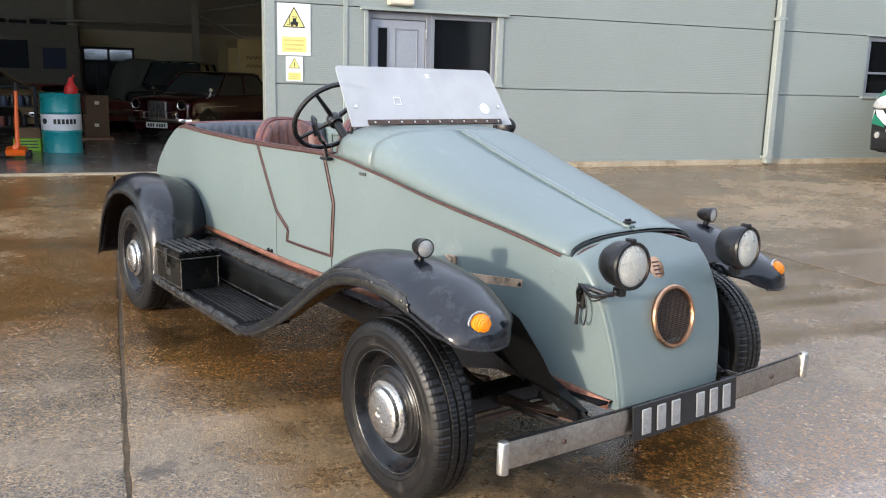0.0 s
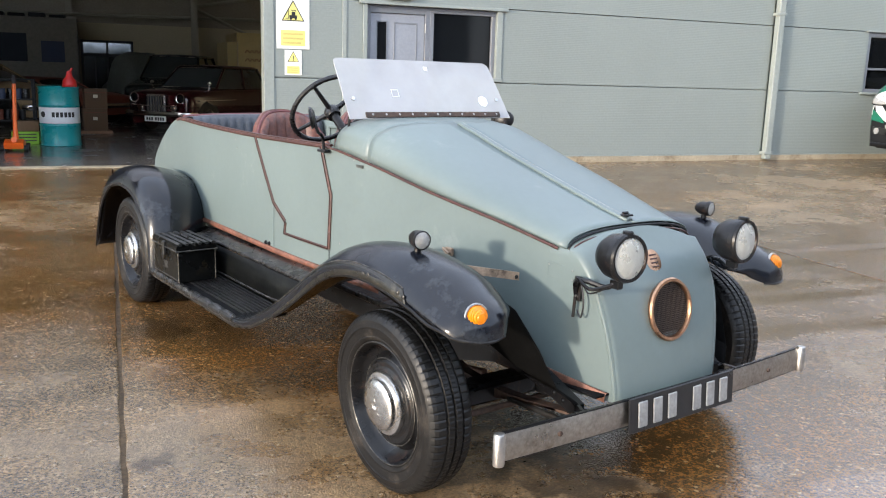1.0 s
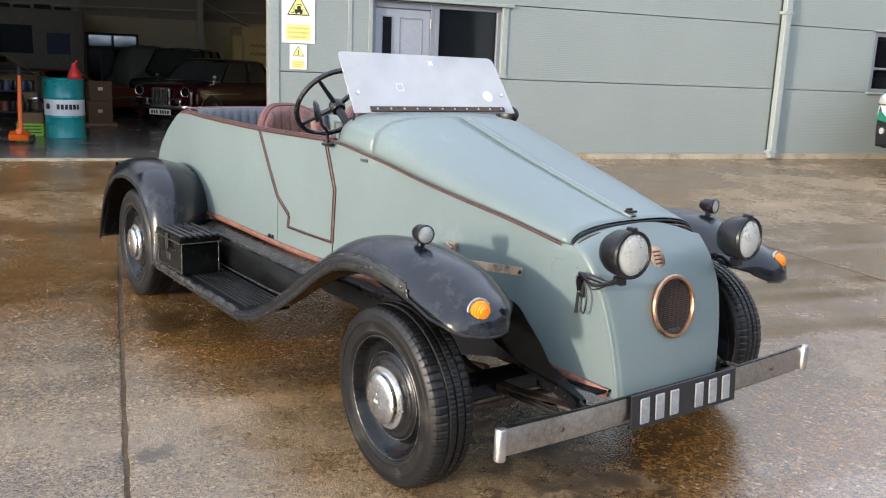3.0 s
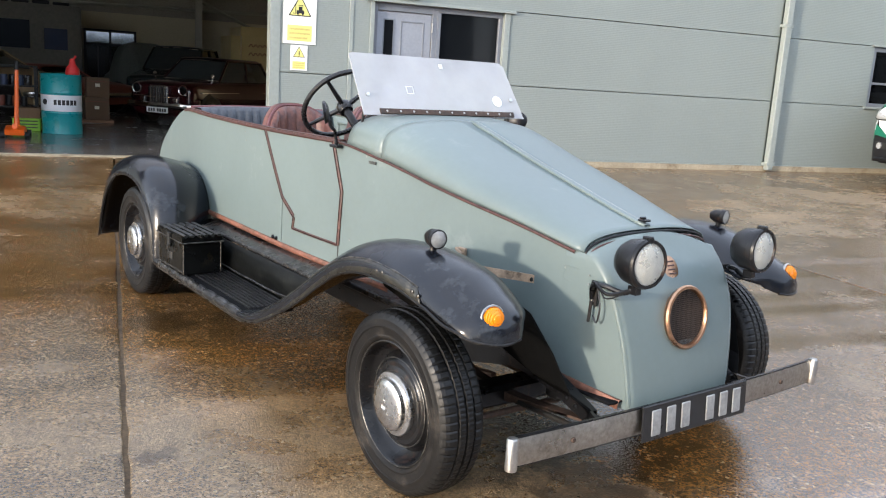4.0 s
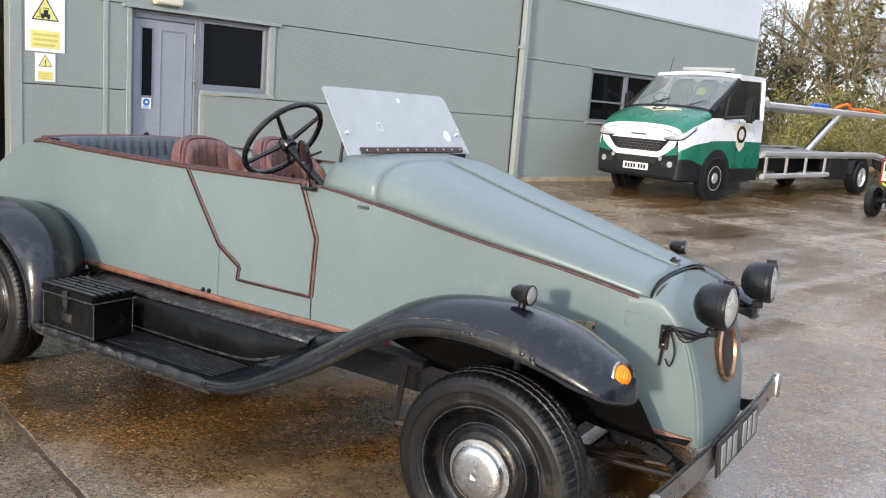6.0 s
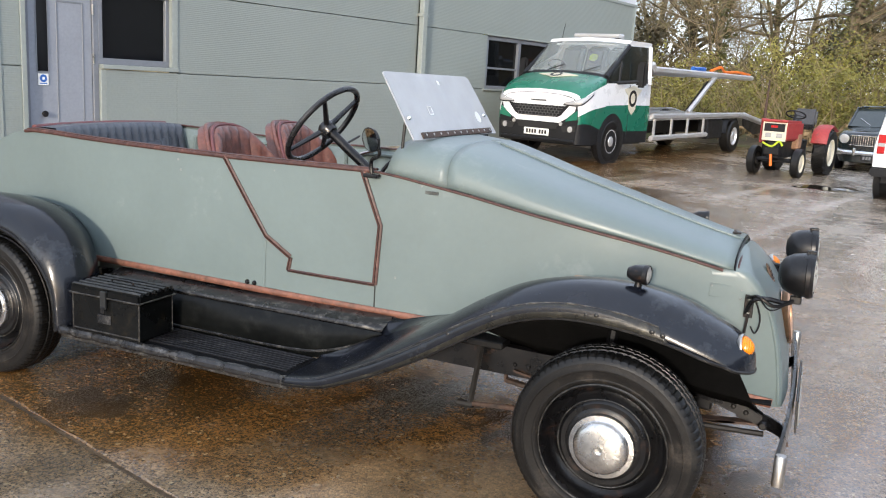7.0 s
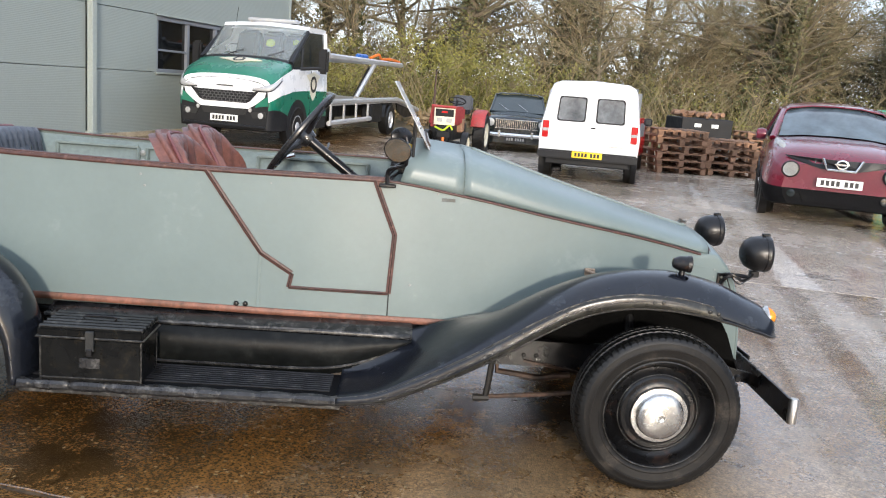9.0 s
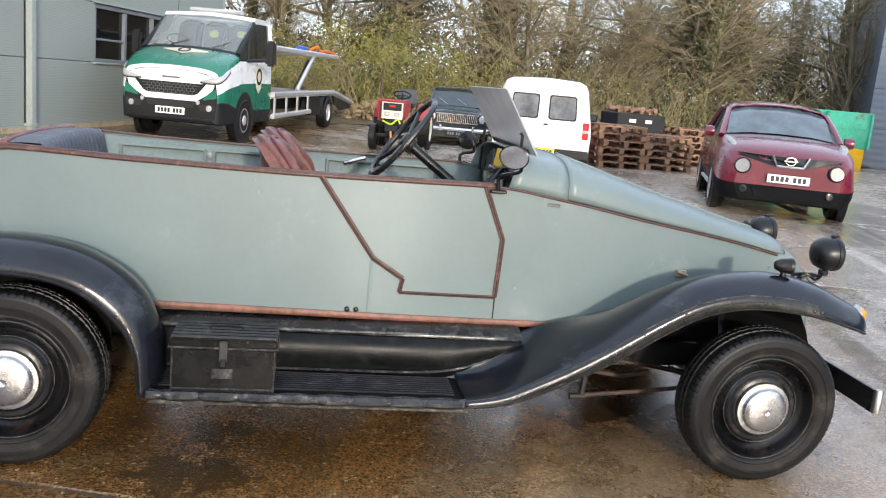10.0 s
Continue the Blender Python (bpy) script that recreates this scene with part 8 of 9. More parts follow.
part("bed", box((-2.0, -0.78, 0.5), (-0.8, 0.78, 0.95), 0.03), M["cab_grey"], gc)

# waste skip
sk = thing("waste_skip", heading(12.95, 19.7, -0.52, -0.854), "green lidded waste container on a yellow base", "skip")
part("hopper", prism([(-0.75, 0.62), (0.75, 0.62), (0.85, 1.15), (0.70, 1.62), (-0.70, 1.62), (-0.85, 1.15)], -1.1, 1.1, "y", None, 0.01), M["skip_green"], sk, "green steel container")
part("lid_seam", box((-0.86, -1.11, 1.14), (0.865, 1.11, 1.17)), M["skip_green"], sk)
part("base", prism([(-0.55, 0.0), (0.55, 0.0), (0.75, 0.62), (-0.75, 0.62)], -1.05, 1.05, "y", None, 0.01), M["skip_yellow"], sk, "yellow steel base")
for y in (-1.12, 0.0, 1.12):
    part("rib", box((0.70, y - 0.03, 0.62), (0.88, y + 0.03, 1.60), 0.005), M["skip_green"], sk)

# building beyond the yard
bb = thing("side_building", pose(14.85, 20.6, 0, 0, 0, -28), "blue-grey metal clad building at the yard's edge", "building")
for i in range(6):
    part("wall_panel", box((0, 0, i * 1.2 + 0.006), (18, 0.2, i * 1.2 + 1.194), 0.004), M["building_blue"], bb, smooth=0)
part("wall", box((0.02, 0.1, 0), (18, 10.0, 7.2)), M["building_blue"], bb, smooth=0)

# plain unseen wall, added on the open side to shade the car's nose
wy = tagged(part("wall_yard", box((17.0, -16.0, 0.0), (17.4, 9.0, 6.5), 0.01), M["building_blue"], None, smooth=0), "plain blue-grey wall out of view, added to shade the car's nose", "wall", kind="structure")


# ---- inside the workshop ----
def at(s, d, z=0, rz=0):
    """Pose in the wall's frame: along the wall, into the building."""
    return BI @ pose(s, d, z, 0, 0, rz)


M["drum"] = mat("turquoise_drum", (0.005, 0.26, 0.27), 0.3, 0, 0.06, 30, 3)
M["drum_white"] = mat("drum_white", (0.70, 0.71, 0.72), 0.35, 0, 0.04)
M["jack"] = mat("orange_jack", (0.85, 0.13, 0.01), 0.35, 0, 0.06)
M["card"] = mat("cardboard", (0.115, 0.068, 0.038), 0.85, 0, 0.12)
M["sheet"] = mat("grey_green_cover", (0.10, 0.11, 0.095), 0.85, 0, 0.12, 20, 2, 0.01, 6)
M["tan"] = mat("tan_cover", (0.30, 0.21, 0.11), 0.8, 0, 0.12, 20, 2, 0.01, 6)
M["rust_red"] = mat("red_oxide", (0.17, 0.045, 0.025), 0.6, 0, 0.15, 20, 2)
M["crate_green"] = mat("green_crate", (0.20, 0.42, 0.03), 0.5, 0, 0.06)
M["red_plastic"] = mat("red_plastic", (0.60, 0.02, 0.02), 0.4, 0, 0.06)
M["notice"] = mat("dark_blue_notice", (0.025, 0.04, 0.085), 0.5)
M["van_cream"] = mat("cream_van", (0.55, 0.45, 0.22), 0.4, 0, 0.06)

dr = thing("oil_drum", at(-3.22, 3.2) @ Matrix.Scale(1.03, 4), "turquoise oil drum with a white lettered band on the workshop floor", "drum")
part("drum_body", lathe([(0.0, 0.02), (0.285, 0.02), (0.292, 0.0), (0.297, 0.01), (0.287, 0.03), (0.287, 0.30), (0.294, 0.315), (0.287, 0.33), (0.287, 0.60), (0.294, 0.615), (0.287, 0.63), (0.287, 0.87), (0.297, 0.885), (0.290, 0.895), (0.28, 0.88), (0.0, 0.88)], 40), M["drum"], dr, "turquoise steel drum")
part("drum_band", lathe([(0.2885, 0.345), (0.2895, 0.35), (0.2895, 0.58), (0.2885, 0.585)], 40), M["drum_white"], dr, "white printed band")
mk = bmesh.new()
for i in range(6):
    a = radians(-106 + i * 11.5)
    box((0.2898, -0.021, 0.44), (0.2925, 0.021, 0.515), 0, mk, Matrix.Rotation(a, 4, "Z"))
part("lettering", mk, M["sign_black"], dr, "dark lettering along the band", smooth=0)
part("drum_mark", lathe([(0.0, 0), (0.045, 0), (0.045, 0.003), (0, 0.003)], 16, Matrix.Rotation(radians(-140), 4, "Z") @ pose(0.289, 0, 0.48, 0, 90, 0)), M["sign_black"], dr, smooth=0)
can = thing("red_funnel", at(-3.05, 3.15, 0.912), "red plastic oil jug standing on the drum", "jug")
part("jug_body", lathe([(0.0, 0.0), (0.10, 0.0), (0.11, 0.02), (0.10, 0.10), (0.05, 0.17), (0.035, 0.25), (0.0, 0.26)], 16), M["red_plastic"], can)
part("spout", tube([(0.0, 0, 0.20), (0.05, 0, 0.30)], 0.018, 8), M["red_plastic"], can)

jk = thing("trolley_jack", at(-3.82, 2.36, 0, -90), "orange trolley jack with its long handle upright", "jack")
part("frame", prism([(-0.30, 0.04), (0.28, 0.04), (0.30, 0.12), (0.05, 0.17), (-0.25, 0.12)], -0.13, 0.13, "y", None, 0.01), M["jack"], jk, "orange steel jack frame")
part("lift_arm", tube([(-0.05, 0, 0.12), (0.22, 0, 0.17)], 0.04, 8), M["jack"], jk)
for x in (-0.24, 0.22):
    for y in (-0.16, 0.16):
        part("castor", lathe([(0.0, -0.03), (0.045, -0.03), (0.045, 0.03), (0, 0.03)], 14, pose(x, y, 0.045, 90)), M["v_black"], jk)
part("handle", tube([(-0.18, 0.0, 0.12), (-0.20, 0.0, 0.30), (-0.30, 0.02, 1.06)], [0.05, 0.032, 0.028], 10), M["jack"], jk, "orange tubular handle")
part("grip", tube([(-0.290, 0.018, 0.96), (-0.302, 0.021, 1.08)], 0.034, 10), M["v_black"], jk)

for s, d, w, dp, h0, h1 in ((-2.70, 5.9, 0.42, 0.4, 0.05, 0.46), (-2.68, 5.92, 0.40, 0.36, 0.462, 0.83)):
    bx = thing("cardboard_box", at(s, d, h0, 6), "brown cardboard box stacked on a pallet in the workshop", "box", "cardboard boxes")
    part("carton", box((-w / 2, -dp / 2, 0), (w / 2, dp / 2, h1 - h0), 0.004), M["card"], bx, smooth=0)
    part("label_patch", box((-0.05, -dp / 2 - 0.006, 0.20), (0.03, -dp / 2 - 0.002, 0.26)), M["cream"], bx, smooth=0)
    part("flap_seam", box((-w / 2, -dp / 2 - 0.003, h1 - h0 - 0.075), (w / 2, -dp / 2 + 0.001, h1 - h0 - 0.065)), M["rust_red"], bx, smooth=0)
wp = thing("shipping_base", at(-2.70, 5.9, 0, 6), "thin wooden base under the cardboard boxes", "pallet")
part("base", box((-0.28, -0.25, 0.0), (0.28, 0.25, 0.048)), M["pallet_wood"], wp, smooth=0)
gr = thing("plastic_crate", at(-3.74, 3.5), "bright green plastic crate with a carton on top", "crate")
part("shell", box((-0.20, -0.15, 0.0), (0.20, 0.15, 0.20), 0.01), M["crate_green"], gr)
for z in (0.05, 0.10, 0.15):
    part("slot", box((-0.16, -0.157, z), (0.16, -0.151, z + 0.02)), M["sign_black"], gr, smooth=0)
cb = thing("cardboard_box", at(-3.72, 3.52, 0.203), "brown cardboard box on a green crate", "box", "cardboard boxes")
part("carton", box((-0.18, -0.14, 0), (0.18, 0.14, 0.16), 0.004), M["card"], cb, smooth=0)
rk = thing("tool_rack", at(-4.15, 4.6), "dark steel shelf crowded with tools and cans", "rack")
for x in (-0.5, 0.5):
    for y in (-0.2, 0.2):
        part("post", box((x - 0.02, y - 0.02, 0), (x + 0.02, y + 0.02, 1.0)), M["v_black"], rk, smooth=0)
for z in (0.3, 0.65, 0.98):
    part("shelf", box((-0.52, -0.22, z), (0.52, 0.22, z + 0.02)), M["v_black"], rk, smooth=0)
random.seed(3)
for i in range(14):
    z = (0.322, 0.672)[i % 2]
    r = random.uniform(0.04, 0.07)
    tn = tagged(part("tin", lathe([(0, 0), (r, 0), (r, 0.16), (r * 0.9, 0.17), (0, 0.17)], 14), (M["v_black"], M["steel_black"], M["rust_red"], M["notice"])[i % 4], None), "small workshop tin on the tool rack", "tin", "workshop tins")
    tn.matrix_basis = at(-4.15 - 0.42 + 0.06 * i + 0.02, 4.55 + random.uniform(-0.1, 0.12), z)

# maroon saloon with an upright chrome grille
mx = saloon("classic_saloon", at(-0.73, 6.75, 0, -131) @ Matrix.Scale(0.94, 4), "maroon classic saloon with an upright chrome grille inside the workshop", M["v_maroon"], 4.2, 1.62, 1.40, 0.92, 0.86, 0.86, 1.35, -2.7, (0.25, -0.20), (-1.85, -1.55), 0.31, M["chrome"])
part("grille_shell", box((1.34, -0.235, 0.40), (1.43, 0.235, 0.80), 0.03, seg=2), M["chrome"], mx, "upright chrome grille shell")
for i in range(13):
    part("grille_bar", box((1.43, -0.192 + i * 0.032 - 0.010, 0.43), (1.442, -0.192 + i * 0.032 + 0.010, 0.76)), M["chrome"] if i % 2 else M["v_black"], mx, smooth=0)
for s in (-1, 1):
    part("headlamp", lathe([(0.086, 0.0), (0.06, 0.030), (0.0, 0.042)], 20, pose(1.345, s * 0.56, 0.72, 0, 90, 0)), M["dark_glass"], mx, "round glass headlamp")
    part("lamp_rim", lathe([(0.088, -0.05), (0.108, -0.01), (0.110, 0.012), (0.098, 0.026), (0.084, 0.020)], 24, pose(1.345, s * 0.56, 0.72, 0, 90, 0)), M["chrome"], mx, "chrome headlamp rim")
    part("fog_lamp", lathe([(0.06, -0.05), (0.07, 0.01), (0.06, 0.02), (0.0, 0.03)], 16, pose(1.38, s * 0.40, 0.52, 0, 90, 0)), M["chrome"], mx)
fr = tube([(0.27, -0.70, 0.93), (0.27, 0.70, 0.93)], 0.012, 6)
tube([(0.27, 0.70, 0.93), (-0.17, 0.59, 1.345), (-0.17, -0.59, 1.345), (0.27, -0.70, 0.93)], 0.013, 6, fr)
part("screen_frame", fr, M["chrome"], mx, "chrome windscreen surround")
part("badge_bar", tube(resample([(1.46, -0.55, 0.58), (1.49, 0, 0.56), (1.46, 0.55, 0.58)], 10), 0.012, 6), M["chrome"], mx, "chrome badge bar")
for sy in (-1, 1):
    part("wing_mirror", lathe([(0.0, -0.03), (0.04, -0.02), (0.05, 0.0), (0.0, 0.01)], 14, pose(0.55, sy * 0.72, 1.02, 0, -90, 0)), M["chrome"], mx, "round chrome wing mirror")
    part("mirror_stem", tube([(0.55, sy * 0.70, 0.90), (0.56, sy * 0.72, 1.0)], 0.008, 6), M["chrome"], mx)
bar_plate(mx, Matrix.Translation((1.43, 0, 0.30)) @ FRONT, 0.52, 0.11, M["sign_white"], M["sign_black"], 7, 2)
saloon("classic_saloon", at(-0.85, 10.7, 0, -112), "black classic saloon standing behind the maroon one", M["v_dark"], 4.2, 1.62, 1.56, 0.98, 0.86, 0.86, 1.35, -2.7, (0.25, -0.20), (-1.85, -1.55), 0.31, M["chrome"])
saloon("dismantled_car", at(-4.6, 8.6, 0, -35), "tan and red-oxide dismantled coupe in the workshop", M["tan"], 4.2, 1.62, 1.25, 0.85, 0.76, 0.80, 1.5, -2.4, (0.3, -0.3), (-1.85, -1.2), 0.30, M["v_black"])
saloon("dismantled_car", at(-3.4, 9.6, 0, -40), "red-oxide dismantled sports car in the workshop", M["rust_red"], 4.0, 1.55, 0.95, 0.72, 0.62, 0.70, 1.5, -2.4, (0.2, -0.1), (-1.5, -1.2), 0.30, M["v_black"])


def covered_car():
    t = thing("covered_car", at(-1.65, 12.2, 0, -75), "car under a grey-green dust sheet in the workshop", "covered car")
    random.seed(8)
    rows = []
    for i in range(25):
        u = i / 24
        x = -1.1 + 2.2 * u
        h = np.interp(u, [0, 0.05, 0.3, 0.42, 0.75, 0.95, 1], [0.55, 0.85, 1.0, 1.55, 1.6, 1.1, 0.6])
        row = []
        for k in range(17):
            a = -1 + 2 * k / 16
            drop = h * (1 - abs(a) ** 6) + 0.12 * abs(a) ** 6
            row.append((x + random.uniform(-0.02, 0.02), a * 0.72 + random.uniform(-0.02, 0.02), max(0.03, drop + random.uniform(-0.025, 0.025))))
        rows.append(row)
    part("dust_sheet", grid(rows), M["sheet"], t, "draped grey-green sheet", smooth=80, thick=0.01)
    part("body", box((-0.95, -0.6, 0.0), (0.95, 0.6, 0.5), 0.05), M["v_black"], t)


covered_car()
cv = thing("cream_van", at(1.55, 13.2, 0, -90), "cream high-roofed van with script lettering in the workshop", "van")
part("body", box((-1.2, -0.85, 0.3), (1.3, 0.85, 2.22), 0.25, seg=4), M["van_cream"], cv, "cream van body", smooth=60)
for i in range(2):
    part("lettering", tube(resample([(1.305, -0.42 + 0.0 * i + 0.84 * k / 14, 1.72 - i * 0.22 + (0.045 if k % 2 else -0.03)) for k in range(15)], 50), 0.012, 5), M["rust_red"], cv, "red script lettering, not legible", smooth=0)
for s in (-1, 1):
    road_wheel(cv, 0.8, s * 0.75, 0.34, 0.18, M["v_cream"]), road_wheel(cv, -0.8, s * 0.75, 0.34, 0.18, M["v_cream"])

# steel frame
for s, d in ((0.10, 14.3), (-6.5, 14.8), (-3.2, 14.8)):
    cl = thing("column", at(s, d), "grey painted steel column in the workshop", "column", "steel columns")
    part("web", box((-0.012, -0.12, 0), (0.012, 0.12, 7.0)), M["column"], cl, smooth=0)
    for y in (-0.12, 0.12):
        part("flange", box((-0.085, y - 0.012, 0), (0.085, y + 0.012, 7.0)), M["column"], cl, smooth=0)
for k, (a, c) in enumerate((((0.15, 14.5, 2.93), (2.6, 14.5, 1.82)), ((0.15, 14.5, 2.99), (4.2, 14.5, 3.72)), ((-6.4, 14.6, 2.55), (5.0, 14.6, 2.75)), ((-6.4, 14.6, 3.4), (5.0, 14.6, 3.6)))):
    br = tagged(part("brace", tube([a, c], 0.045, 8), M["column"], None), "steel brace bar across the workshop frame", "brace", "steel braces")
    br.matrix_basis = BI
mz = thing("site_office", at(-5.3, 13.6), "pale boxed-in office with a dark window in the workshop corner", "office")
part("office_wall", box((-2.4, -0.6, 0.0), (2.30, 1.3, 2.42)), M["office_wall"], mz, smooth=0)
part("office_window", box((-1.6, -0.62, 1.30), (1.10, -0.602, 2.0)), M["dark_glass"], mz, smooth=0)
part("office_noticeboard", box((1.43, -0.62, 1.30), (1.98, -0.602, 1.83)), M["notice"], mz, smooth=0)
random.seed(6)
for i in range(9):
    part("stored_bundle", box((-0.2, -0.2, 2.42), (0.2, 0.2, 2.42 + random.uniform(0.05, 0.14)), 0.02, m=Matrix.Translation((-2.0 + i * 0.48, -0.2, 0))), M["v_black"], mz, smooth=0)


# ---- wood behind the yard ----
M["bark"] = mat("bark", (0.165, 0.132, 0.088), 0.9, 0, 0.3, 25, 3, 0.01, 15, 0.05, (0.09, 0.095, 0.045), 0.4, 2)
M["twig"] = mat("twigs", (0.265, 0.205, 0.115), 0.9, 0, 0.35, 3, 0.4, col2=(0.19, 0.175, 0.072), patch=0.5, patch_scale=0.6)
M["ivy"] = mat("ivy_leaves", (0.105, 0.110, 0.040), 0.6, 0, 0.4, 3, 0.5, col2=(0.17, 0.125, 0.058), patch=0.5, patch_scale=0.5)
M["shrub"] = mat("yellow_green_leaves", (0.230, 0.208, 0.044), 0.6, 0, 0.45, 2, 0.35, col2=(0.145, 0.145, 0.040), patch=0.45, patch_scale=0.7)
M["thicket"] = mat("olive_brown_thicket", (0.115, 0.098, 0.045), 0.9, 0, 0.4, 2, 0.4, col2=(0.16, 0.125, 0.065), patch=0.5, patch_scale=0.5)
M["bracken"] = mat("dead_bracken", (0.24, 0.165, 0.085), 0.9, 0, 0.3, 3, 0.5)


def branchy(seed, height, spread, twigs):
    """Points of trunk, limbs and twigs of a bare tree."""
    random.seed(seed)
    trunk, limbs, fine = bmesh.new(), bmesh.new(), bmesh.new()
    tp = [Vector((0, 0, -0.1))]
    lean = Vector((random.uniform(-0.12, 0.12), random.uniform(-0.12, 0.12), 1)).normalized()
    for i in range(9):
        tp.append(tp[-1] + lean * height / 9 + Vector((random.uniform(-0.12, 0.12), random.uniform(-0.12, 0.12), 0)))
    r0 = height * 0.0125
    tube(tp, [r0 * (1.35 - 0.35 * min(1, i)) * (1 - i / 10.5) for i in range(10)], 7, trunk)
    tips = []
    for b in range(int(13 + height)):
        h = random.uniform(0.14, 0.97)
        k = min(8, int(h * 9))
        base = tp[k].lerp(tp[k + 1], h * 9 - k)
        az = random.uniform(0, 6.283)
        el = random.uniform(-0.10, 1.05)
        d = Vector((math.cos(az) * math.cos(el), math.sin(az) * math.cos(el), math.sin(el)))
        L = spread * random.uniform(0.5, 1.0) * (1.15 - 0.65 * h)
        pts = [base]
        for i in range(5):
            d = (d + Vector((random.uniform(-0.28, 0.28), random.uniform(-0.28, 0.28), random.uniform(-0.12, 0.25)))).normalized()
            pts.append(pts[-1] + d * L / 5)
        rr = r0 * (1 - h) * 0.5 + 0.018
        tube(pts, [rr * (1 - i / 6.5) for i in range(6)], 5, limbs, False)
        tips += [(pts[i], (pts[i] - pts[i - 1]).normalized(), L) for i in range(1, 6)]
    for i in range(twigs):
        p, d, L = random.choice(tips)
        d = (d * 0.7 + Vector((random.uniform(-1, 1), random.uniform(-1, 1), random.uniform(-0.8, 0.8)))).normalized()
        l1 = random.uniform(0.5, 1.5) * (0.5 + spread / 6)
        q = p + Vector((random.uniform(-0.1, 0.1), random.uniform(-0.1, 0.1), random.uniform(-0.1, 0.1)))
        m1 = q + d * l1 * 0.5 + Vector((random.uniform(-0.1, 0.1), random.uniform(-0.1, 0.1), 0.05))
        e = q + d * l1 + Vector((random.uniform(-0.15, 0.15), random.uniform(-0.15, 0.15), random.uniform(-0.1, 0.25)))
        tube([q, m1, e], [0.009, 0.007, 0.004], 3, fine, False)
        for k in range(3):
            s = q.lerp(e, random.uniform(0.3, 1.0))
            d2 = (d + Vector((random.uniform(-1, 1), random.uniform(-1, 1), random.uniform(-0.6, 0.9)))).normalized()
            tube([s, s + d2 * random.uniform(0.25, 0.7)], [0.005, 0.003], 3, fine, False)
    return trunk, limbs, fine, tp


def leaf_cloud(bm, c, r, n, size, squash=1.0):
    for i in range(n):
        v = Vector((random.gauss(0, 1), random.gauss(0, 1), random.gauss(0, 1)))
        v = v.normalized() * (random.random() ** 0.45)
        p = Vector(c) + Vector((v.x * r, v.y * r, v.z * r * squash))
        a = Vector((random.uniform(-1, 1), random.uniform(-1, 1), random.uniform(-1, 1))).normalized() * size * random.uniform(0.6, 1.4)
        b = a.orthogonal().normalized() * a.length * 0.55
        vs = [bm.verts.new(q) for q in (p - a, p + b, p + a, p - b)]
        bm.faces.new(vs)


protos = []
for k, (hh, sp, tw, ivy) in enumerate(((11.0, 3.6, 560, 0), (8.5, 3.6, 610, 350), (12.5, 4.0, 540, 700), (5.5, 3.4, 760, 0), (10.0, 3.8, 560, 250))):
    trunk, limbs, fine, tp = branchy(20 + k, hh, sp, tw)
    tr = thing("tree", pose(0, 0, 0), ("bare tree with ivy on its trunk behind the yard", "tall bare tree with many thin twigs behind the yard")[ivy == 0], "tree", "bare trees")
    part("trunk", trunk, M["bark"], tr, smooth=60)
    part("branchwork", limbs, M["bark"], tr, "bare limbs and boughs", smooth=60)
    part("crown", fine, M["twig"], tr, "crown of thin bare twigs", smooth=0)
    if ivy:
        lv = bmesh.new()
        for i in range(ivy):
            h = random.uniform(0.0, 0.6)
            kk = min(8, int(h * 9))
            p = tp[kk].lerp(tp[kk + 1], h * 9 - kk)
            leaf_cloud(lv, p + Vector((random.uniform(-0.2, 0.2), random.uniform(-0.2, 0.2), 0)), 0.28, 2, 0.07)
        part("ivy", lv, M["ivy"], tr, "ivy leaves climbing the trunk", smooth=0)
    protos.append(tr)
random.seed(77)
spots = []
for i in range(66):
    row = i % 4
    x = -9 + (i // 4) * 2.85 + random.uniform(-1.2, 1.2)
    y = 26.0 + row * 4.2 + random.uniform(-1.4, 1.4) - 0.16 * max(0, x - 8)
    if x > 17 and y < 30:
        y += 4
    if i >= 5 and x < 4.5 and i % 5 in (0, 2):
        continue
    spots.append((x, y))
for i, (x, y) in enumerate(spots):
    m = pose(x, y, 0, 0, 0, random.uniform(0, 360))
    k = i % 5
    if i < 5:
        protos[k].matrix_basis = m
    else:
        c = copy_thing(protos[k], m)
        f = random.uniform(0.8, 1.2)
        c.scale = (f, f, f * random.uniform(0.9, 1.15))

# three marked ivied trees in the wood's front row
for x, y, f in ((0.45, 27.8, 1.6), (10.9, 26.0, 1.7), (4.8, 27.0, 0.95)):
    c = copy_thing(protos[2], pose(x, y, 0, 0, 0, 40 * x))
    c.scale = (f, f, 1.15)

# undergrowth: bramble stems, yellow-green shrubs, dead bracken
random.seed(5)
lv, st, br = bmesh.new(), bmesh.new(), bmesh.new()
for i in range(420):
    x = random.uniform(-8, 32)
    y = random.uniform(22.8, 29.0) - 0.10 * max(0, x - 6)
    near = math.exp(-((x - 0.0) / 5.0) ** 2)
    if random.random() > 0.45 + 0.55 * near:
        continue
    h = random.uniform(0.8, 2.3) + 1.5 * near * random.random()
    for k in range(int(2 + h * 1.6)):
        c = (x + random.uniform(-0.7, 0.7), y + random.uniform(-0.5, 0.5), h * random.uniform(0.15, 1.0))
        leaf_cloud(lv, c, random.uniform(0.30, 0.70), int(32 + 62 * near), 0.042, 0.9)
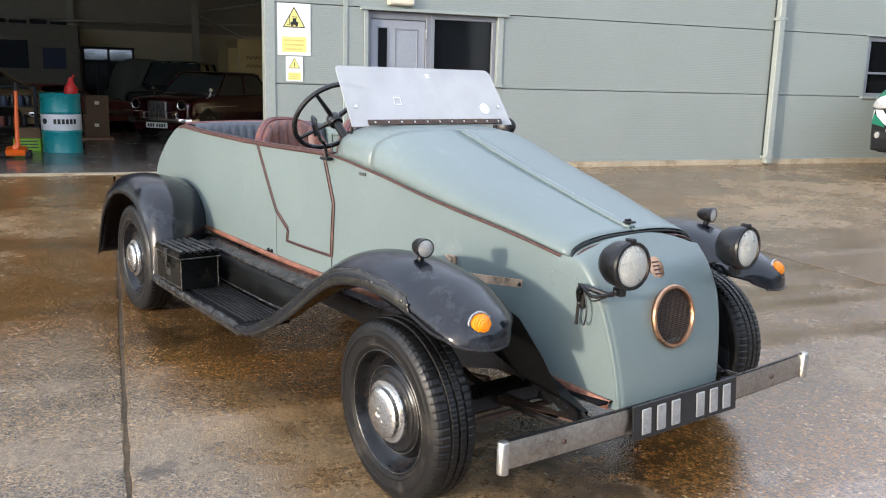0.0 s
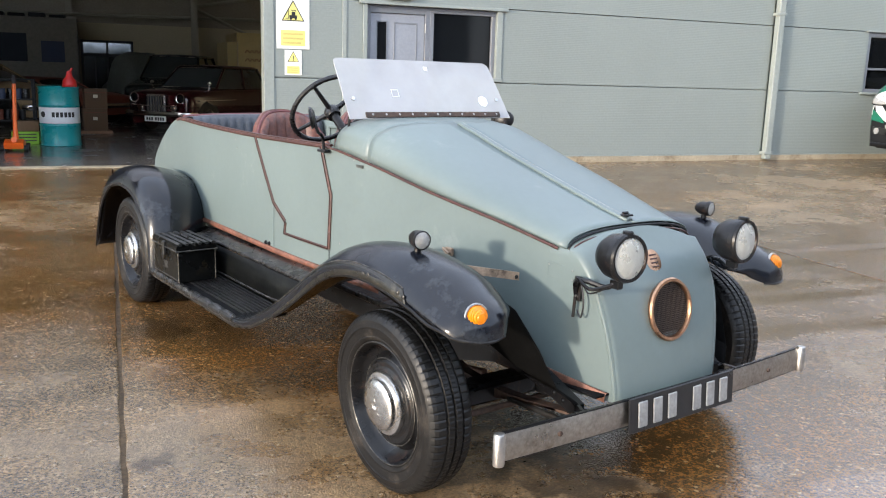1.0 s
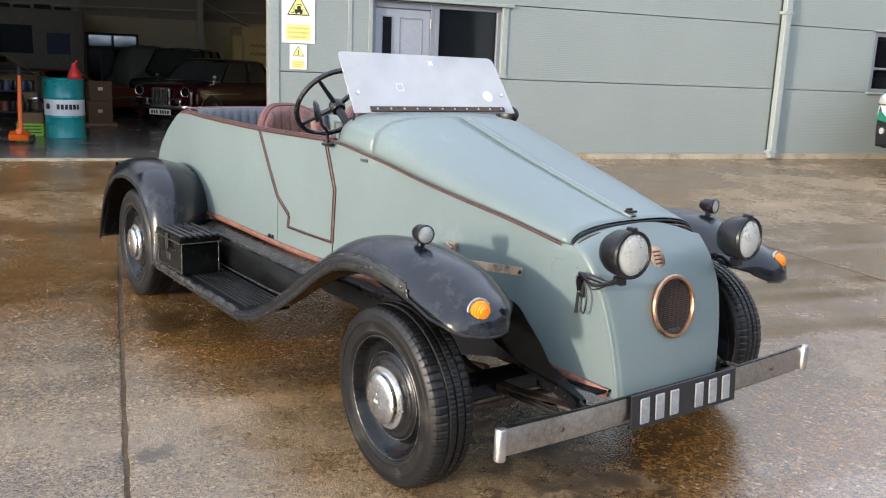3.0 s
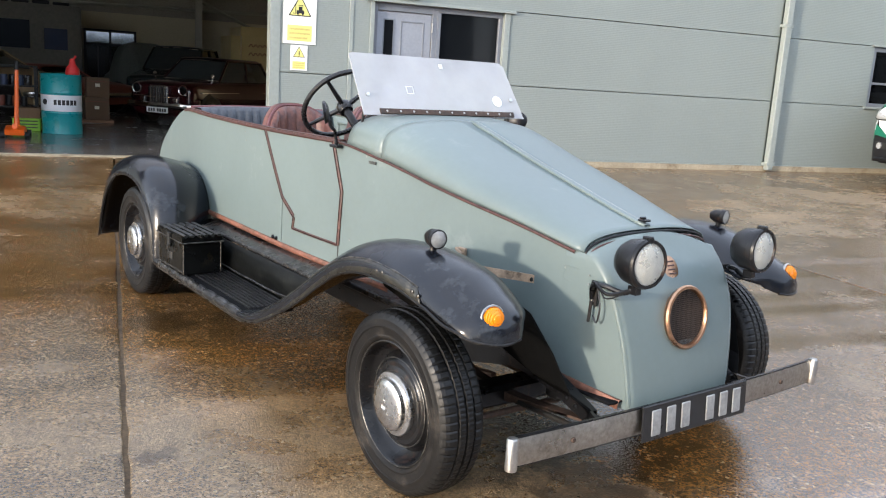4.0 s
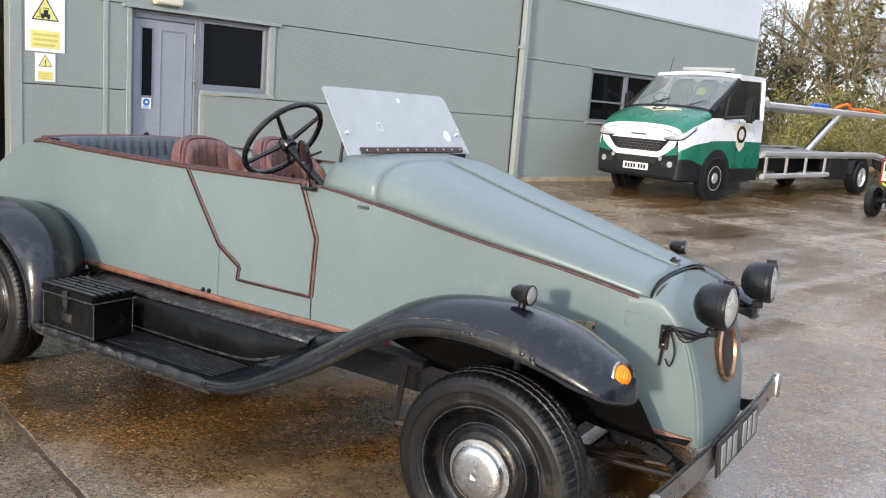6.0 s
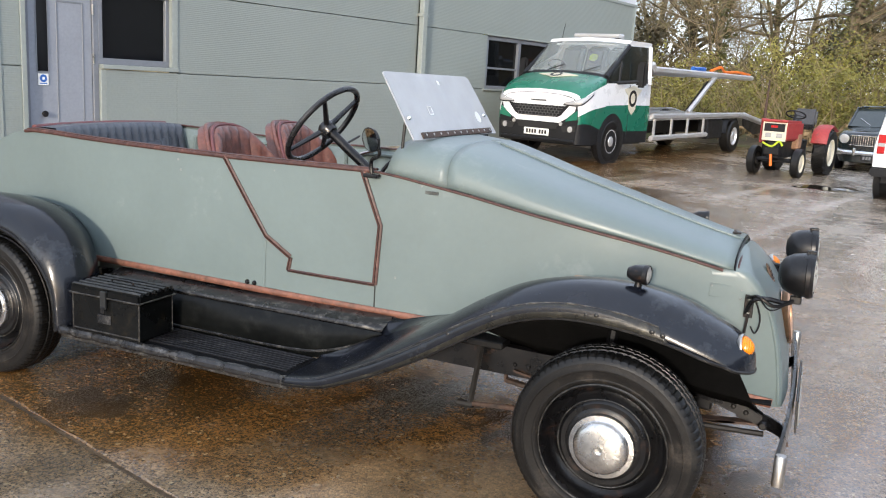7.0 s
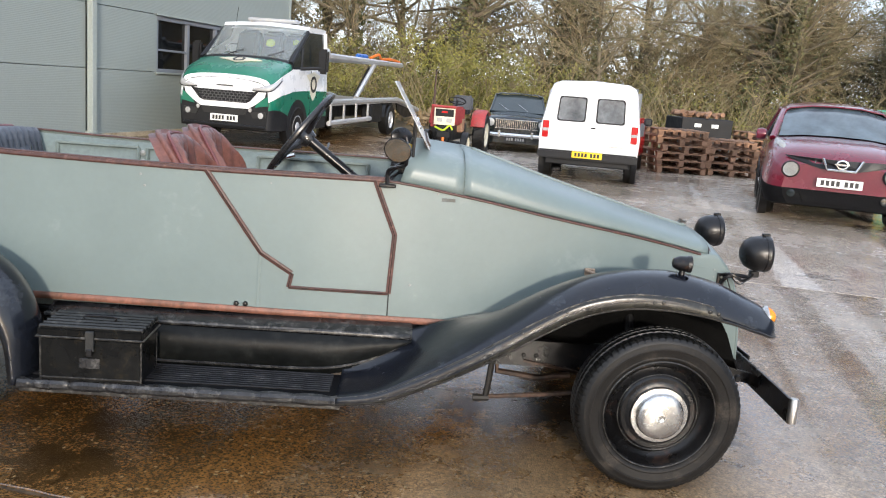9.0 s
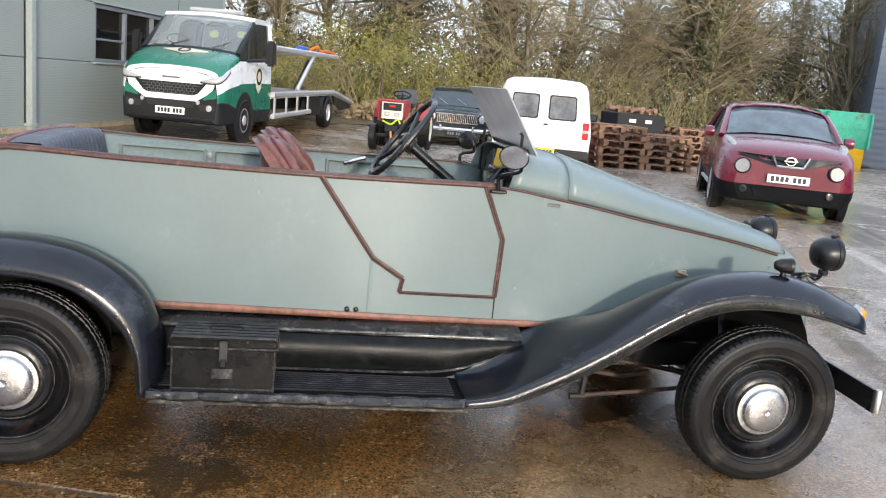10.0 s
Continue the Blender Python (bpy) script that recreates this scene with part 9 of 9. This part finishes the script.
for i in range(3000):
    x = random.uniform(-9, 32)
    y = random.uniform(22.4, 29.0) - 0.10 * max(0, x - 6)
    L = random.uniform(0.8, 3.2)
    a = Vector((random.uniform(-0.6, 0.6), random.uniform(-0.6, 0.6), 1)).normalized()
    p = Vector((x, y, 0))
    q = p + a * L * 0.6
    tube([p, q, q + (a + Vector((random.uniform(-0.8, 0.8), random.uniform(-0.8, 0.8), -0.3))).normalized() * L * 0.5], [0.014, 0.010, 0.005], 3, st, False)
for i in range(150):
    x = random.uniform(-8, 30)
    y = random.uniform(21.6, 24.0) - 0.10 * max(0, x - 6)
    leaf_cloud(br, (x, y, 0.3), random.uniform(0.35, 0.8), 90, 0.09, 0.8)
tagged(part("shrubs", lv, M["shrub"], None, smooth=0), "yellow-green shrubs and brambles along the wood's edge", "shrubs", kind="stuff")
tagged(part("bramble_stems", st, M["twig"], None, smooth=0), "tangled bare bramble stems at the wood's edge", "brambles", kind="stuff")
tagged(part("bracken", br, M["bracken"], None, smooth=0), "dead brown bracken and grass along the yard's edge", "bracken", kind="stuff")
# ivy and old-man's-beard hanging thick through the wood's darker end
random.seed(31)
iv, tg = bmesh.new(), bmesh.new()
for i in range(620):
    x = random.uniform(4.5, 34)
    y = random.uniform(24.5, 33) - 0.16 * max(0, x - 8) + (4 if x > 17 else 0)
    z = 6.0 * random.random() ** 1.3
    leaf_cloud(iv, (x, y, z), random.uniform(0.45, 1.1), 30, 0.055, 1.2)
    for k in range(5):
        p = Vector((x + random.uniform(-0.8, 0.8), y + random.uniform(-0.8, 0.8), z + random.uniform(-0.8, 0.8)))
        d = Vector((random.uniform(-1, 1), random.uniform(-1, 1), random.uniform(-0.9, 0.5))).normalized() * random.uniform(0.7, 2.0)
        tube([p, p + d * 0.5 + Vector((0, 0, 0.1)), p + d], [0.008, 0.006, 0.003], 3, tg, False)
tagged(part("ivy_growth", iv, M["ivy"], None, smooth=0), "dull green ivy hanging thickly among the bare trees", "ivy", kind="stuff")
tagged(part("hanging_twigs", tg, M["twig"], None, smooth=0), "tangle of thin brown hanging twigs in the wood", "twigs", kind="stuff")
# leaves added to block the bright sky behind the workshop's back doorway
random.seed(15)
hd = bmesh.new()
for i in range(200):
    p = BI @ Vector((random.uniform(-5, 1), random.uniform(17.0, 19.5), random.uniform(0.2, 1.65)))
    leaf_cloud(hd, p, 0.5, 85, 0.075)
tagged(part("back_hedge", hd, M["ivy"], None, smooth=0), "leafy hedge added outside the back doorway to dim its view", "hedge", kind="stuff")
# dense far thicket that closes the view between the trunks
random.seed(41)
tk = bmesh.new()
for i in range(1500):
    x = random.uniform(-12, 40)
    y = random.uniform(30.5, 39.0) - 0.12 * max(0, x - 8)
    z = 0.2 + (3.5 + 1.2 * math.sin(x * 0.55)) * random.random() ** 0.9
    leaf_cloud(tk, (x, y, z), random.uniform(0.5, 1.2), 46, 0.095, 1.0)
tagged(part("thicket", tk, M["thicket"], None, smooth=0), "dull olive-brown thicket deep in the wood", "thicket", kind="stuff")
# rough ground rising gently under the wood
rows = []
for i in range(30):
    x = -40 + 100 * i / 29
    rows.append([(x, 21.0 + 60 * (k / 14) ** 1.5 - 0.10 * max(0, min(x, 30) - 6) + 0.4 * math.sin(x * 0.9), (0.012 if k == 0 else 0.10 + 0.18 * k ** 0.9) + 0.06 * math.sin(x * 1.7 + k)) for k in range(15)])
tagged(part("verge", grid(rows), M["earth"], None, smooth=60), "rough leaf-strewn bank under the trees", "bank", kind="structure")


# ---- yard slabs, last: pieces of the ground ----
SLAB = pose(-8.61, 3.41, 0, 0, 0, 74.8)
slabs = thing("pavement", SLAB, "wet brown concrete yard slabs with dark joints", "concrete yard", kind="structure")
EDGES_S = [-31.633 + 4.85 * k for k in range(14)]
PROFILES = [[(-12.7, 0.0), (-5.5, 0.0), (-4.2, 0.010), (-0.9, 0.068), (0.06, 0.068)], [(-28.0, 0.0), (-12.7, 0.0)], [(-42.0, 0.0), (-28.0, 0.0)]]
chip = random.Random(5)
for i in range(len(EDGES_S) - 1):
    s0, s1 = EDGES_S[i] + 0.010, EDGES_S[i + 1] - 0.010
    for prof in PROFILES:
        q = [(d, z) for d, z in prof]
        q[0], q[-1] = (q[0][0] + 0.004, q[0][1]), (q[-1][0] - 0.004, q[-1][1])
        if prof is PROFILES[0]:
            # worn, uneven edges on the slabs near the building
            fine = []
            for (d0, z0), (d1, z1) in zip(q, q[1:]):
                n = max(1, int((d1 - d0) / 0.09))
                fine += [(d0 + (d1 - d0) * k / n, z0 + (z1 - z0) * k / n) for k in range(n)]
            q = fine + [q[-1]]
        rows = []
        for d, z in q:
            a, c = s0 + chip.uniform(-0.0045, 0.003), s1 + chip.uniform(-0.003, 0.0045)
            ba, bc = chip.choice((0.003, 0.004, 0.010)), chip.choice((0.003, 0.004, 0.010))
            rows.append([(a, d, -0.014), (a, d, z - 0.003), (a + ba, d, z), (c - bc, d, z), (c, d, z - 0.003), (c, d, -0.014)])
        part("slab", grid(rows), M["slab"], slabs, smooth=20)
